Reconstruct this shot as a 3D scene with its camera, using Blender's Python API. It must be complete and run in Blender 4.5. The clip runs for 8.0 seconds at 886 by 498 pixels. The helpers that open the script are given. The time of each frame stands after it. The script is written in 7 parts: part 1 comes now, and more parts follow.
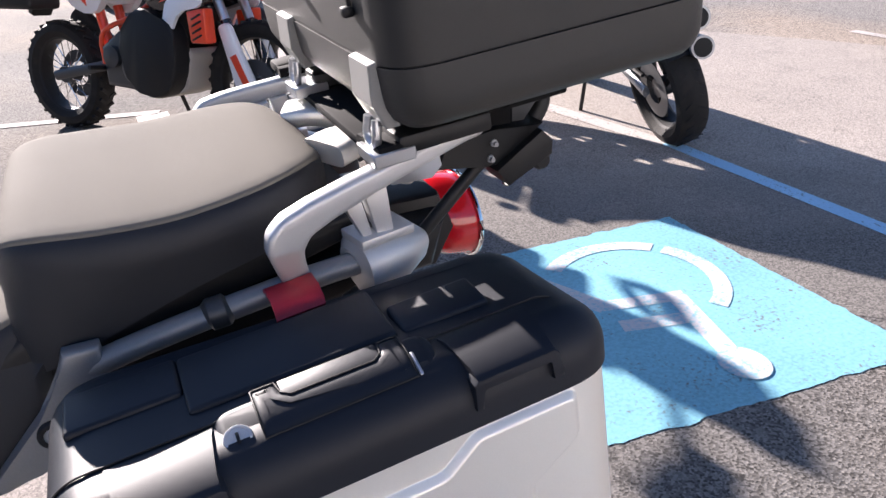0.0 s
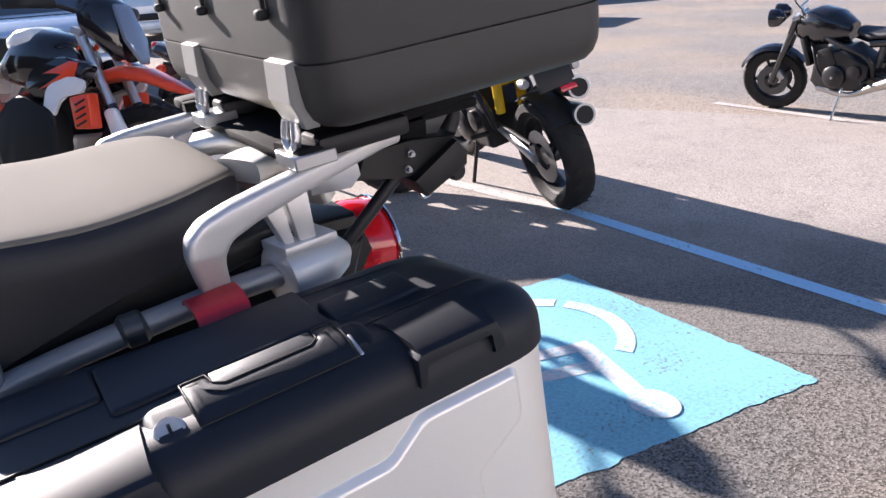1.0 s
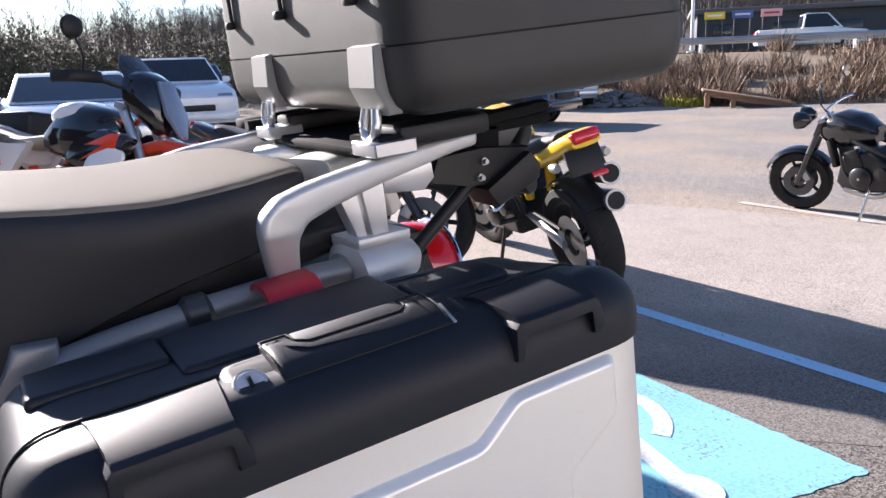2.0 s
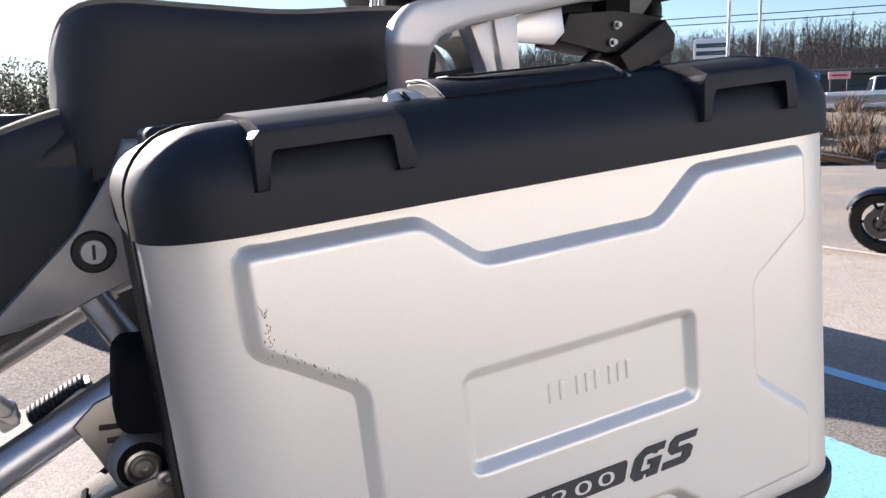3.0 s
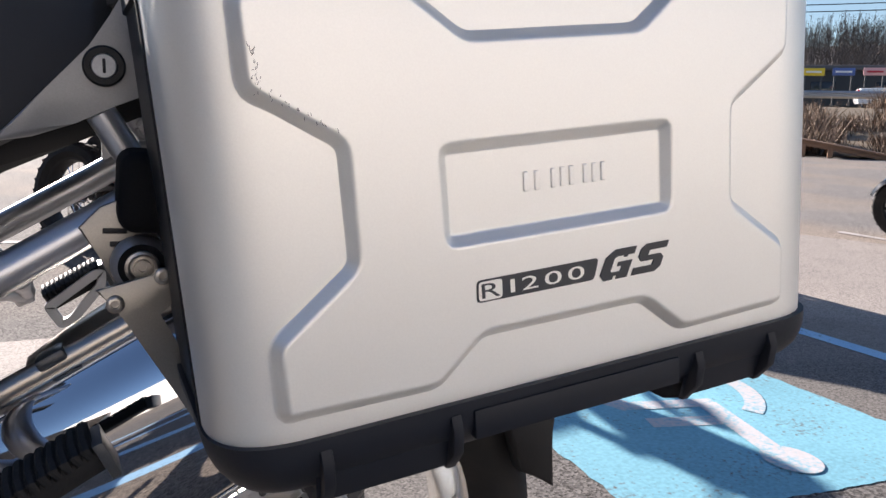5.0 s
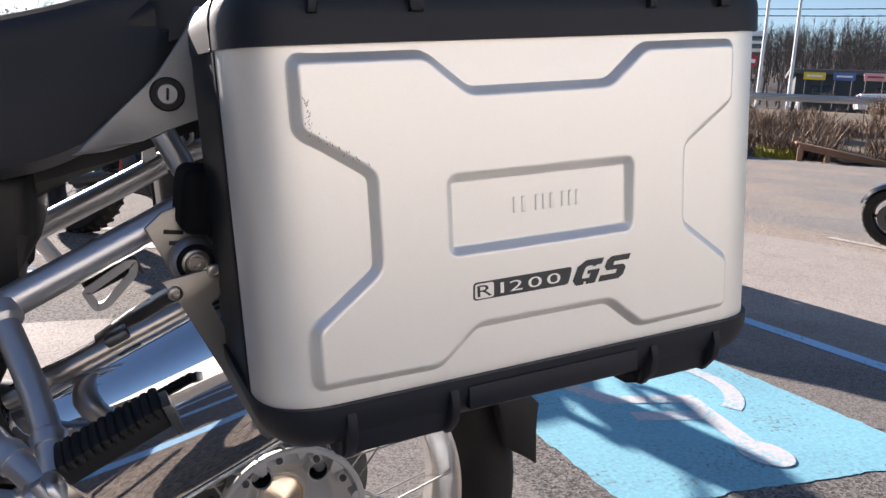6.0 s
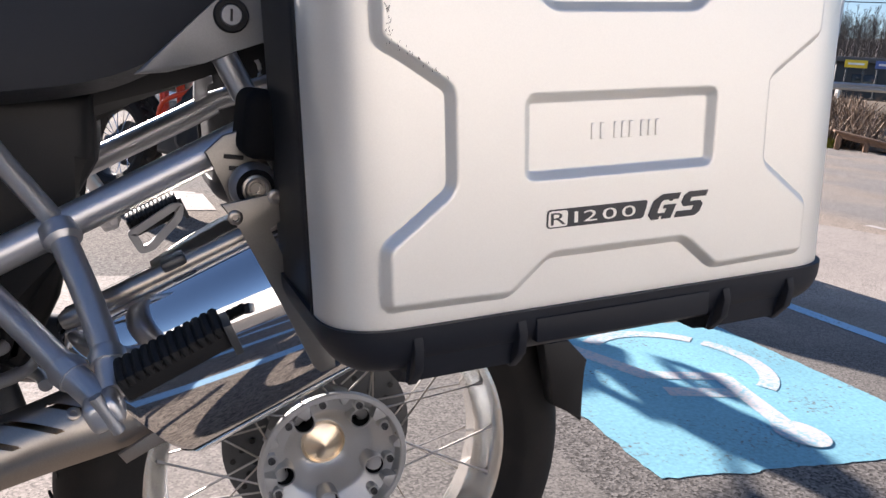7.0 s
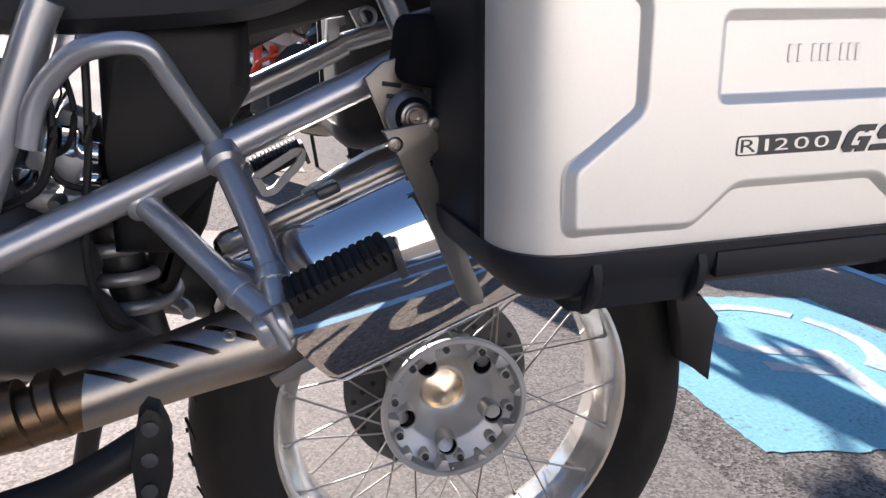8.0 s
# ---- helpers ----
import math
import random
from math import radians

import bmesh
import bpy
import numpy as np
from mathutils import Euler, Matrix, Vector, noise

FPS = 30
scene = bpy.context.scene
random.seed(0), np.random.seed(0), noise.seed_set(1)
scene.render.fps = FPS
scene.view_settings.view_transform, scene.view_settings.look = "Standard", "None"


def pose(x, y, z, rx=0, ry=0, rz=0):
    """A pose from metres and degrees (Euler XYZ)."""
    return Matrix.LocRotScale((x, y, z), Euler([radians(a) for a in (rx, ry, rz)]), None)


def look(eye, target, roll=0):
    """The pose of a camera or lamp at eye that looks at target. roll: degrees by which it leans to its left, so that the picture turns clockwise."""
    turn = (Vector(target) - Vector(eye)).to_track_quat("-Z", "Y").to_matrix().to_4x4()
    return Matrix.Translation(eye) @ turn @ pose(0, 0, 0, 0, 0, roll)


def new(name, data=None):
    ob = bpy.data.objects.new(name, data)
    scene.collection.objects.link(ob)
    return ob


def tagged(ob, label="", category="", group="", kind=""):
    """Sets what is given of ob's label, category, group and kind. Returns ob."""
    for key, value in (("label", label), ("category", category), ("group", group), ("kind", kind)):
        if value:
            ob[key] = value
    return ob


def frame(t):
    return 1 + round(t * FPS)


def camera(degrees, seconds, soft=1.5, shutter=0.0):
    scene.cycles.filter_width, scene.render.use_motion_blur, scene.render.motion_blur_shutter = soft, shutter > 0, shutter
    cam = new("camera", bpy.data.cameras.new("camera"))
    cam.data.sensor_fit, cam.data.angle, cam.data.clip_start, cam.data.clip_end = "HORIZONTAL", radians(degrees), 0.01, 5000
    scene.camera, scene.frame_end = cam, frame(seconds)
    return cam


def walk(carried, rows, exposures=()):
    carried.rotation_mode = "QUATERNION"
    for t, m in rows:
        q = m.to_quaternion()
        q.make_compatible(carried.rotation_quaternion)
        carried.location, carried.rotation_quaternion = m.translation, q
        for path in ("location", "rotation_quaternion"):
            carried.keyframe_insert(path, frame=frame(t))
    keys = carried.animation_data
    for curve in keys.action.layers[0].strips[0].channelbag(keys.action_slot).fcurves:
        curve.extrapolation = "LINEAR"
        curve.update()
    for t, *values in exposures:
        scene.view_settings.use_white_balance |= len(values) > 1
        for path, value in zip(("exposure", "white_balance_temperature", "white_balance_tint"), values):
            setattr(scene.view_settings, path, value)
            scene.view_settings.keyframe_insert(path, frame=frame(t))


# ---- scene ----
cam = camera(59.0, 8.0)

PATH = [
    (0, (-0.034, -0.897, 1.368), (0.653, 0.757, 0.478), -3.7),
    (0.5, (-0.051, -0.914, 1.324), (0.797, 0.702, 0.505), -3.7),
    (1, (-0.077, -0.909, 1.289), (0.892, 0.695, 0.59), -3.8),
    (2.5, (-0.155, -0.846, 1.095), (0.786, 0.883, 0.741), -1.0),
    (3, (-0.175, -0.807, 0.988), (0.702, 0.965, 0.685), -1.0),
    (3.5, (-0.158, -0.708, 0.946), (0.678, 1.083, 0.64), -0.5),
    (4, (-0.147, -0.671, 0.924), (0.673, 1.123, 0.595), -0.1),
    (4.5, (-0.148, -0.734, 0.902), (0.674, 1.057, 0.562), 0.6),
    (5, (-0.172, -0.854, 0.88), (0.655, 0.933, 0.532), 1.4),
    (6.5, (-0.239, -0.958, 0.921), (0.579, 0.826, 0.537), 3.9),
    (7, (-0.248, -0.932, 0.867), (0.525, 0.864, 0.445), 4.7),
    (7.5, (-0.271, -0.911, 0.831), (0.428, 0.904, 0.364), 5.1),
    (8, (-0.31, -0.903, 0.825), (0.29, 0.937, 0.319), 5.4),
]
walk(cam, [(t, look(eye, target, roll)) for t, eye, target, roll in PATH], [(0, 1.78, 6300, 21), (1, 1.78, 6250, 21), (2.5, 1.79, 6250, 20), (3.5, 1.60, 6450, 18), (5, 1.37, 6400, 18), (6.5, 1.43, 6450, 19), (8, 1.61, 6300, 19)])

from mathutils.geometry import tessellate_polygon

# ---- light ----
SUN_TO = Vector((-0.2, 0.98, 0.0)).normalized()
SUN_EL = radians(19.8)
world = bpy.data.worlds.new("sky")
scene.world = world
world.use_nodes = True
wn = world.node_tree.nodes
sky = wn.new("ShaderNodeTexSky")
sky.sky_type, sky.sun_disc = "NISHITA", False
sky.dust_density, sky.ozone_density = 0.12, 3.0
sky.sun_elevation, sky.sun_rotation = SUN_EL, math.atan2(SUN_TO.x, SUN_TO.y)
wn["Background"].inputs["Strength"].default_value = 0.055
world.node_tree.links.new(sky.outputs[0], wn["Background"].inputs["Color"])
sun = new("sun", bpy.data.lights.new("sun", "SUN"))
sun.data.energy, sun.data.angle, sun.data.color = 5.5, radians(0.6), (1.0, 0.93, 0.82)
sun.matrix_world = look(SUN_TO * 20 + Vector((0, 0, 20 * math.tan(SUN_EL))), (0, 0, 0))


# ---- materials ----
def mat(name, base, rough=0.5, metal=0.0, vary=0.15, size=30.0, bump=0.0, fine=None, coat=0.0, spec=0.5, dirt=None, dirt_amount=0.0):
    """Procedural surface: base colour with two scales of noise, optional bump and stains."""
    m = bpy.data.materials.new(name)
    m.use_nodes = True
    nt = m.node_tree
    n, l = nt.nodes, nt.links
    b = n["Principled BSDF"]
    tc = n.new("ShaderNodeTexCoord")
    big = n.new("ShaderNodeTexNoise")
    big.inputs["Scale"].default_value, big.inputs["Detail"].default_value = size / 6, 5
    small = n.new("ShaderNodeTexNoise")
    small.inputs["Scale"].default_value, small.inputs["Detail"].default_value = fine or size * 6, 3
    for t in (big, small):
        l.new(tc.outputs["Object"], t.inputs["Vector"])
    add = n.new("ShaderNodeMath")
    add.operation = "ADD"
    l.new(big.outputs["Fac"], add.inputs[0])
    l.new(small.outputs["Fac"], add.inputs[1])
    ramp = n.new("ShaderNodeMapRange")
    ramp.inputs["From Min"].default_value, ramp.inputs["From Max"].default_value = 0.6, 1.4
    ramp.inputs["To Min"].default_value, ramp.inputs["To Max"].default_value = 1 - vary, 1 + vary
    l.new(add.outputs[0], ramp.inputs["Value"])
    mul = n.new("ShaderNodeVectorMath")
    mul.operation = "SCALE"
    mul.inputs[0].default_value = base
    l.new(ramp.outputs[0], mul.inputs["Scale"])
    colour = mul.outputs[0]
    if dirt:
        spot = n.new("ShaderNodeTexNoise")
        spot.inputs["Scale"].default_value, spot.inputs["Detail"].default_value = size / 2, 8
        l.new(tc.outputs["Object"], spot.inputs["Vector"])
        cut = n.new("ShaderNodeMapRange")
        cut.inputs["From Min"].default_value, cut.inputs["From Max"].default_value = 0.5, 0.75
        cut.inputs["To Max"].default_value = dirt_amount
        l.new(spot.outputs["Fac"], cut.inputs["Value"])
        mix = n.new("ShaderNodeMix")
        mix.data_type = "RGBA"
        mix.inputs["B"].default_value = (*dirt, 1)
        l.new(cut.outputs[0], mix.inputs["Factor"])
        l.new(colour, mix.inputs["A"])
        colour = mix.outputs["Result"]
    l.new(colour, b.inputs["Base Color"])
    rr = n.new("ShaderNodeMapRange")
    rr.inputs["To Min"].default_value, rr.inputs["To Max"].default_value = max(0.0, rough * 0.8), min(1.0, rough * 1.2)
    l.new(big.outputs["Fac"], rr.inputs["Value"])
    l.new(rr.outputs[0], b.inputs["Roughness"])
    b.inputs["Metallic"].default_value = metal
    b.inputs["Coat Weight"].default_value = coat
    b.inputs["Specular IOR Level"].default_value = spec
    if bump:
        bp = n.new("ShaderNodeBump")
        bp.inputs["Strength"].default_value, bp.inputs["Distance"].default_value = min(1.0, bump), 0.002
        l.new(small.outputs["Fac"], bp.inputs["Height"])
        l.new(bp.outputs[0], b.inputs["Normal"])
    return m


SILVER = mat("silver_paint", (0.905, 0.885, 0.832), 0.47, 0.73, 0.03, 20, 0.03, 900)
BLACK_CAP = mat("textured_black_plastic", (0.0095, 0.0118, 0.0185), 0.52, 0, 0.2, 25, 0.10, 1400, spec=0.34)
BLACK = mat("black_plastic", (0.010, 0.010, 0.011), 0.5, 0, 0.25, 25, 0.1, 600, spec=0.35)
GLOSS_BLACK = mat("gloss_black_paint", (0.012, 0.012, 0.014), 0.15, 0, 0.2, 20, coat=0.6)
CASE_GREY = mat("worn_grey_plastic", (0.034, 0.033, 0.031), 0.5, 0, 0.25, 16, 0.2, 1100, dirt=(0.12, 0.11, 0.10), dirt_amount=0.25)
CLAMP_GREY = mat("grey_clamp_plastic", (0.23, 0.225, 0.215), 0.5, 0, 0.12, 18, 0.1, 900)
CASE_DARK = mat("worn_dark_plastic", (0.019, 0.0185, 0.018), 0.5, 0, 0.25, 16, 0.15, 1100, dirt=(0.09, 0.085, 0.08), dirt_amount=0.2)
SATIN = mat("satin_silver_casting", (0.60, 0.60, 0.605), 0.40, 0.45, 0.05, 25, 0.08, 900)
ALU = mat("painted_aluminium", (0.53, 0.54, 0.565), 0.33, 0.82, 0.06, 25, 0.05, 900)
CAST = mat("cast_alloy", (0.36, 0.37, 0.39), 0.42, 0.7, 0.12, 40, 0.15, 700)
COVER_GREY = mat("grey_side_cover", (0.26, 0.26, 0.265), 0.42, 0.4, 0.10, 30, 0.08, 900)
TAB_STEEL = mat("dull_bracket_steel", (0.235, 0.222, 0.205), 0.36, 0.85, 0.12, 30, 0.06, 900)
CAST_DARK = mat("dark_cast_alloy", (0.07, 0.073, 0.078), 0.38, 0.45, 0.15, 30, 0.08, 700)
CHROME = mat("chrome", (0.75, 0.755, 0.77), 0.045, 1.0, 0.02, 14)
STEEL = mat("brushed_steel", (0.40, 0.375, 0.345), 0.34, 1.0, 0.12, 22, 0.05, 900, dirt=(0.28, 0.2, 0.13), dirt_amount=0.2)
BURNT = mat("heat_browned_steel", (0.2, 0.135, 0.085), 0.38, 1.0, 0.3, 40, 0.05, 700, dirt=(0.08, 0.06, 0.05), dirt_amount=0.6)
RUBBER = mat("tyre_rubber", (0.015, 0.0145, 0.0145), 0.72, 0, 0.25, 30, 0.3, 700, spec=0.25, dirt=(0.055, 0.045, 0.036), dirt_amount=0.3)
PEG_RUBBER = mat("peg_rubber", (0.009, 0.009, 0.010), 0.6, 0, 0.2, 30, 0.2, 500, spec=0.35)
VINYL = mat("black_vinyl", (0.0175, 0.019, 0.024), 0.55, 0, 0.2, 18, 0.3, 1600, spec=0.4)
VINYL_TOP = mat("light_grey_vinyl", (0.165, 0.152, 0.132), 0.85, 0, 0.10, 18, 0.3, 1600, spec=0.06)
GOLD = mat("gold_anodised", (0.85, 0.72, 0.56), 0.3, 1.0, 0.05, 30)
RED_LENS = mat("red_lens", (0.62, 0.012, 0.02), 0.1, 0, 0.1, 40, coat=0.5)
RED_TAG = mat("red_plastic", (0.5, 0.02, 0.035), 0.4, 0, 0.1, 40, 0.1, 600)
MATTE = mat("matte_black_steel", (0.008, 0.008, 0.009), 0.8, 0, 0.2, 30, 0.1, 500, spec=0.12)
DECAL = mat("dark_decal", (0.05, 0.052, 0.055), 0.35, 0, 0.1, 60)


# ---- mesh helpers ----
def thing(name, base, label, category, group=""):
    ob = new(name)
    ob.location, ob.empty_display_size = base, 0.1
    return tagged(ob, label, category, group)


def part(name, bm, material, parent=None, label="", m=None, angle=38):
    """Links a bmesh as one mesh object; its vertices are in the world, or in m."""
    if m is not None:
        bmesh.ops.transform(bm, matrix=m, verts=bm.verts)
    bmesh.ops.recalc_face_normals(bm, faces=bm.faces)
    limit = radians(angle)
    for f in bm.faces:
        f.smooth = True
    for e in bm.edges:
        e.smooth = len(e.link_faces) == 2 and e.calc_face_angle(0) < limit
    me = bpy.data.meshes.new(name)
    bm.to_mesh(me)
    bm.free()
    me.materials.append(material)
    ob = new(name, me)
    if parent is not None:
        ob.parent = parent
        if parent.type == "EMPTY":
            ob.matrix_parent_inverse = Matrix.Translation(-parent.location)
    if label:
        ob["label"] = label
    return ob


def smooth_path(pts, n=6):
    """Catmull-Rom through the points."""
    p = [Vector(q) for q in pts]
    p = [p[0] * 2 - p[1]] + p + [p[-1] * 2 - p[-2]]
    out = []
    for i in range(1, len(p) - 2):
        for k in range(n):
            t = k / n
            a, b, c, d = p[i - 1:i + 3]
            out.append(0.5 * (2 * b + (c - a) * t + (2 * a - 5 * b + 4 * c - d) * t * t + (3 * b - a - 3 * c + d) * t ** 3))
    return out + [p[-2]]


def tube(bm, pts, r, seg=14, squash=1.0, up=(0, 0, 1), power=1.0):
    """A tube along the points; r is one radius or one for each point. squash: width over height."""
    pts = [Vector(p) for p in pts]
    rs = r if isinstance(r, (list, tuple)) else [r] * len(pts)
    rings, ref = [], Vector(up)
    for i, p in enumerate(pts):
        d = (pts[min(i + 1, len(pts) - 1)] - pts[max(i - 1, 0)]).normalized()
        side = d.cross(ref)
        if side.length < 1e-3:
            side = d.cross(Vector((1, 0, 0)))
        side.normalize()
        top = side.cross(d).normalized()
        ring = []
        for k in range(seg):
            a = 2 * math.pi * k / seg
            ca, sa = math.cos(a), math.sin(a)
            ca, sa = math.copysign(abs(ca) ** power, ca), math.copysign(abs(sa) ** power, sa)
            ring.append(bm.verts.new(p + side * (ca * rs[i] * squash) + top * (sa * rs[i])))
        rings.append(ring)
    join_rings(bm, rings)
    return bm


def join_rings(bm, rings, caps=True, closed=False):
    n = len(rings[0])
    pairs = list(zip(rings, rings[1:])) + ([(rings[-1], rings[0])] if closed else [])
    for a, b in pairs:
        for k in range(n):
            bm.faces.new((a[k], a[(k + 1) % n], b[(k + 1) % n], b[k]))
    if caps and not closed:
        bm.faces.new(rings[0][::-1])
        bm.faces.new(rings[-1])
    return bm


def box(bm, size, m=None, bevel=0.0, seg=2):
    ret = bmesh.ops.create_cube(bm, size=1.0)
    vs = ret["verts"]
    bmesh.ops.scale(bm, vec=size, verts=vs)
    if bevel:
        es = list({e for v in vs for e in v.link_edges})
        ret = bmesh.ops.bevel(bm, geom=es, offset=bevel, segments=seg, affect="EDGES", profile=0.5)
        vs = list({v for f in ret["faces"] for v in f.verts} | {v for v in vs if v.is_valid})
    if m is not None:
        bmesh.ops.transform(bm, matrix=m, verts=vs)
    return bm


def block(size, m=None, bevel=0.003, seg=2):
    return box(bmesh.new(), size, m, bevel, seg)


def soft(pts, r):
    """Corner points with rounded corners, for prism."""
    return [(p.x, p.y) for p in round_poly(pts, r, 3)]


def prism(pts, y0, y1, bevel=0.003, seg=2, bm=None):
    """A polygon of (x, z) points from y0 to y1, with its rims rounded."""
    bm = bm or bmesh.new()
    a = [bm.verts.new((x, y0, z)) for x, z in pts]
    b = [bm.verts.new((x, y1, z)) for x, z in pts]
    n = len(pts)
    faces = [bm.faces.new(a), bm.faces.new(b[::-1])]
    for k in range(n):
        faces.append(bm.faces.new((a[k], b[k], b[(k + 1) % n], a[(k + 1) % n])))
    if bevel:
        rim = [e for f in faces[:2] for e in f.edges]
        bmesh.ops.bevel(bm, geom=rim, offset=bevel, segments=seg, affect="EDGES", profile=0.5)
    return bm


def lathe(profile, centre=(0, 0, 0), seg=48, bm=None, closed=False):
    """Turns (radius, along) points about the y axis."""
    bm = bm or bmesh.new()
    cx, cy, cz = centre
    rings = []
    for r, h in profile:
        r = max(r, 1e-4)
        rings.append([bm.verts.new((cx + r * math.cos(2 * math.pi * k / seg), cy + h, cz + r * math.sin(2 * math.pi * k / seg))) for k in range(seg)])
    return join_rings(bm, rings, True, closed)


def round_poly(pts, r, n=4):
    """A polygon with its corners rounded."""
    out, count = [], len(pts)
    for i, p in enumerate(pts):
        p, a, b = Vector(p), Vector(pts[i - 1]), Vector(pts[(i + 1) % count])
        rr = min(r, (a - p).length * 0.45, (b - p).length * 0.45)
        s, e = p + (a - p).normalized() * rr, p + (b - p).normalized() * rr
        for k in range(n + 1):
            t = k / n
            out.append((1 - t) ** 2 * s + 2 * t * (1 - t) * p + t * t * e)
    return out


def inset_poly(pts, d):
    """Moves each corner inwards by d (outwards if negative)."""
    area = sum(a.x * b.y - b.x * a.y for a, b in zip(pts, pts[1:] + pts[:1]))
    sign = 1 if area > 0 else -1
    out, count = [], len(pts)
    for i, p in enumerate(pts):
        e1, e2 = (p - pts[i - 1]).normalized(), (pts[(i + 1) % count] - p).normalized()
        n1, n2 = Vector((-e1.y, e1.x)) * sign, Vector((-e2.y, e2.x)) * sign
        h = n1 + n2
        h = h / max(0.35, h.dot(n1)) if h.length > 1e-6 else n1
        out.append(p + h * d)
    return out


def plan_outline(u0, u1, y0, y1, r, n=8):
    return round_poly([(u0, y0), (u1, y0), (u1, y1), (u0, y1)], r, n)


def dome(outline, levels, bm=None):
    """Stacks an outline: levels are (height, inset)."""
    bm = bm or bmesh.new()
    rings = []
    for w, d in levels:
        o = inset_poly(outline, d)
        rings.append([bm.verts.new((p.x, p.y, w)) for p in o])
    return join_rings(bm, rings)


def quarter(w0, w1, r, n=7, flip=1):
    """Levels that run straight from w0 and round over into w1 with radius r."""
    out = [(w0, 0.0)]
    for k in range(n + 1):
        a = math.pi / 2 * k / n
        out.append((w1 - flip * r * (1 - math.sin(a)), r * (1 - math.cos(a))))
    return out


# ---- ground ----
def ground_material():
    """Worn asphalt: stones, tar-dark and dusty patches, fine cracks."""
    m = mat("worn_asphalt", (0.162, 0.151, 0.141), 0.95, 0, 0.16, 3, 0.0, 60, spec=0.05)
    nt = m.node_tree
    n, l = nt.nodes, nt.links
    b = n["Principled BSDF"]
    old = b.inputs["Base Color"].links[0].from_socket
    tc = n.new("ShaderNodeTexCoord")
    vor = n.new("ShaderNodeTexVoronoi")
    vor.inputs["Scale"].default_value = 150
    fine = n.new("ShaderNodeTexNoise")
    fine.inputs["Scale"].default_value, fine.inputs["Detail"].default_value = 90, 8
    warp = n.new("ShaderNodeTexNoise")
    warp.inputs["Scale"].default_value, warp.inputs["Detail"].default_value = 0.45, 6
    for t in (vor, fine, warp):
        l.new(tc.outputs["Object"], t.inputs["Vector"])
    sp = n.new("ShaderNodeMapRange")
    sp.inputs["From Min"].default_value, sp.inputs["From Max"].default_value = 0.0, 1.0
    sp.inputs["To Min"].default_value, sp.inputs["To Max"].default_value = 0.42, 1.80
    sep = n.new("ShaderNodeSeparateColor")
    l.new(vor.outputs["Color"], sep.inputs[0])
    l.new(sep.outputs[0], sp.inputs["Value"])
    ms = n.new("ShaderNodeVectorMath")
    ms.operation = "SCALE"
    l.new(old, ms.inputs[0])
    l.new(sp.outputs[0], ms.inputs["Scale"])
    cut = n.new("ShaderNodeMapRange")
    cut.inputs["From Min"].default_value, cut.inputs["From Max"].default_value = 0.44, 0.6
    l.new(warp.outputs["Fac"], cut.inputs["Value"])
    mix = n.new("ShaderNodeMix")
    mix.data_type, mix.blend_type = "RGBA", "MULTIPLY"
    mix.inputs["B"].default_value = (1.3, 1.18, 1.06, 1)
    l.new(cut.outputs[0], mix.inputs["Factor"])
    l.new(ms.outputs[0], mix.inputs["A"])
    # darker round the painted square, lighter further out in the lot
    dot = n.new("ShaderNodeVectorMath")
    dot.operation = "DOT_PRODUCT"
    dot.inputs[1].default_value = (0.94, 0.34, 0)
    l.new(tc.outputs["Object"], dot.inputs[0])
    ragged = n.new("ShaderNodeMath")
    ragged.operation = "MULTIPLY_ADD"
    ragged.inputs[1].default_value = 2.4
    l.new(warp.outputs["Fac"], ragged.inputs[0])
    l.new(dot.outputs["Value"], ragged.inputs[2])
    tone = n.new("ShaderNodeMapRange")
    tone.inputs["From Min"].default_value, tone.inputs["From Max"].default_value = 3.9, 6.6
    tone.inputs["To Min"].default_value, tone.inputs["To Max"].default_value = 0.86, 1.38
    l.new(ragged.outputs[0], tone.inputs["Value"])
    toned = n.new("ShaderNodeVectorMath")
    toned.operation = "SCALE"
    l.new(mix.outputs["Result"], toned.inputs[0])
    l.new(tone.outputs[0], toned.inputs["Scale"])
    l.new(toned.outputs[0], b.inputs["Base Color"])
    add = n.new("ShaderNodeMath")
    add.operation = "ADD"
    l.new(vor.outputs["Distance"], add.inputs[0])
    l.new(fine.outputs["Fac"], add.inputs[1])
    bp = n.new("ShaderNodeBump")
    bp.inputs["Strength"].default_value, bp.inputs["Distance"].default_value = 0.4, 0.003
    l.new(add.outputs[0], bp.inputs["Height"])
    l.new(bp.outputs[0], b.inputs["Normal"])
    return m


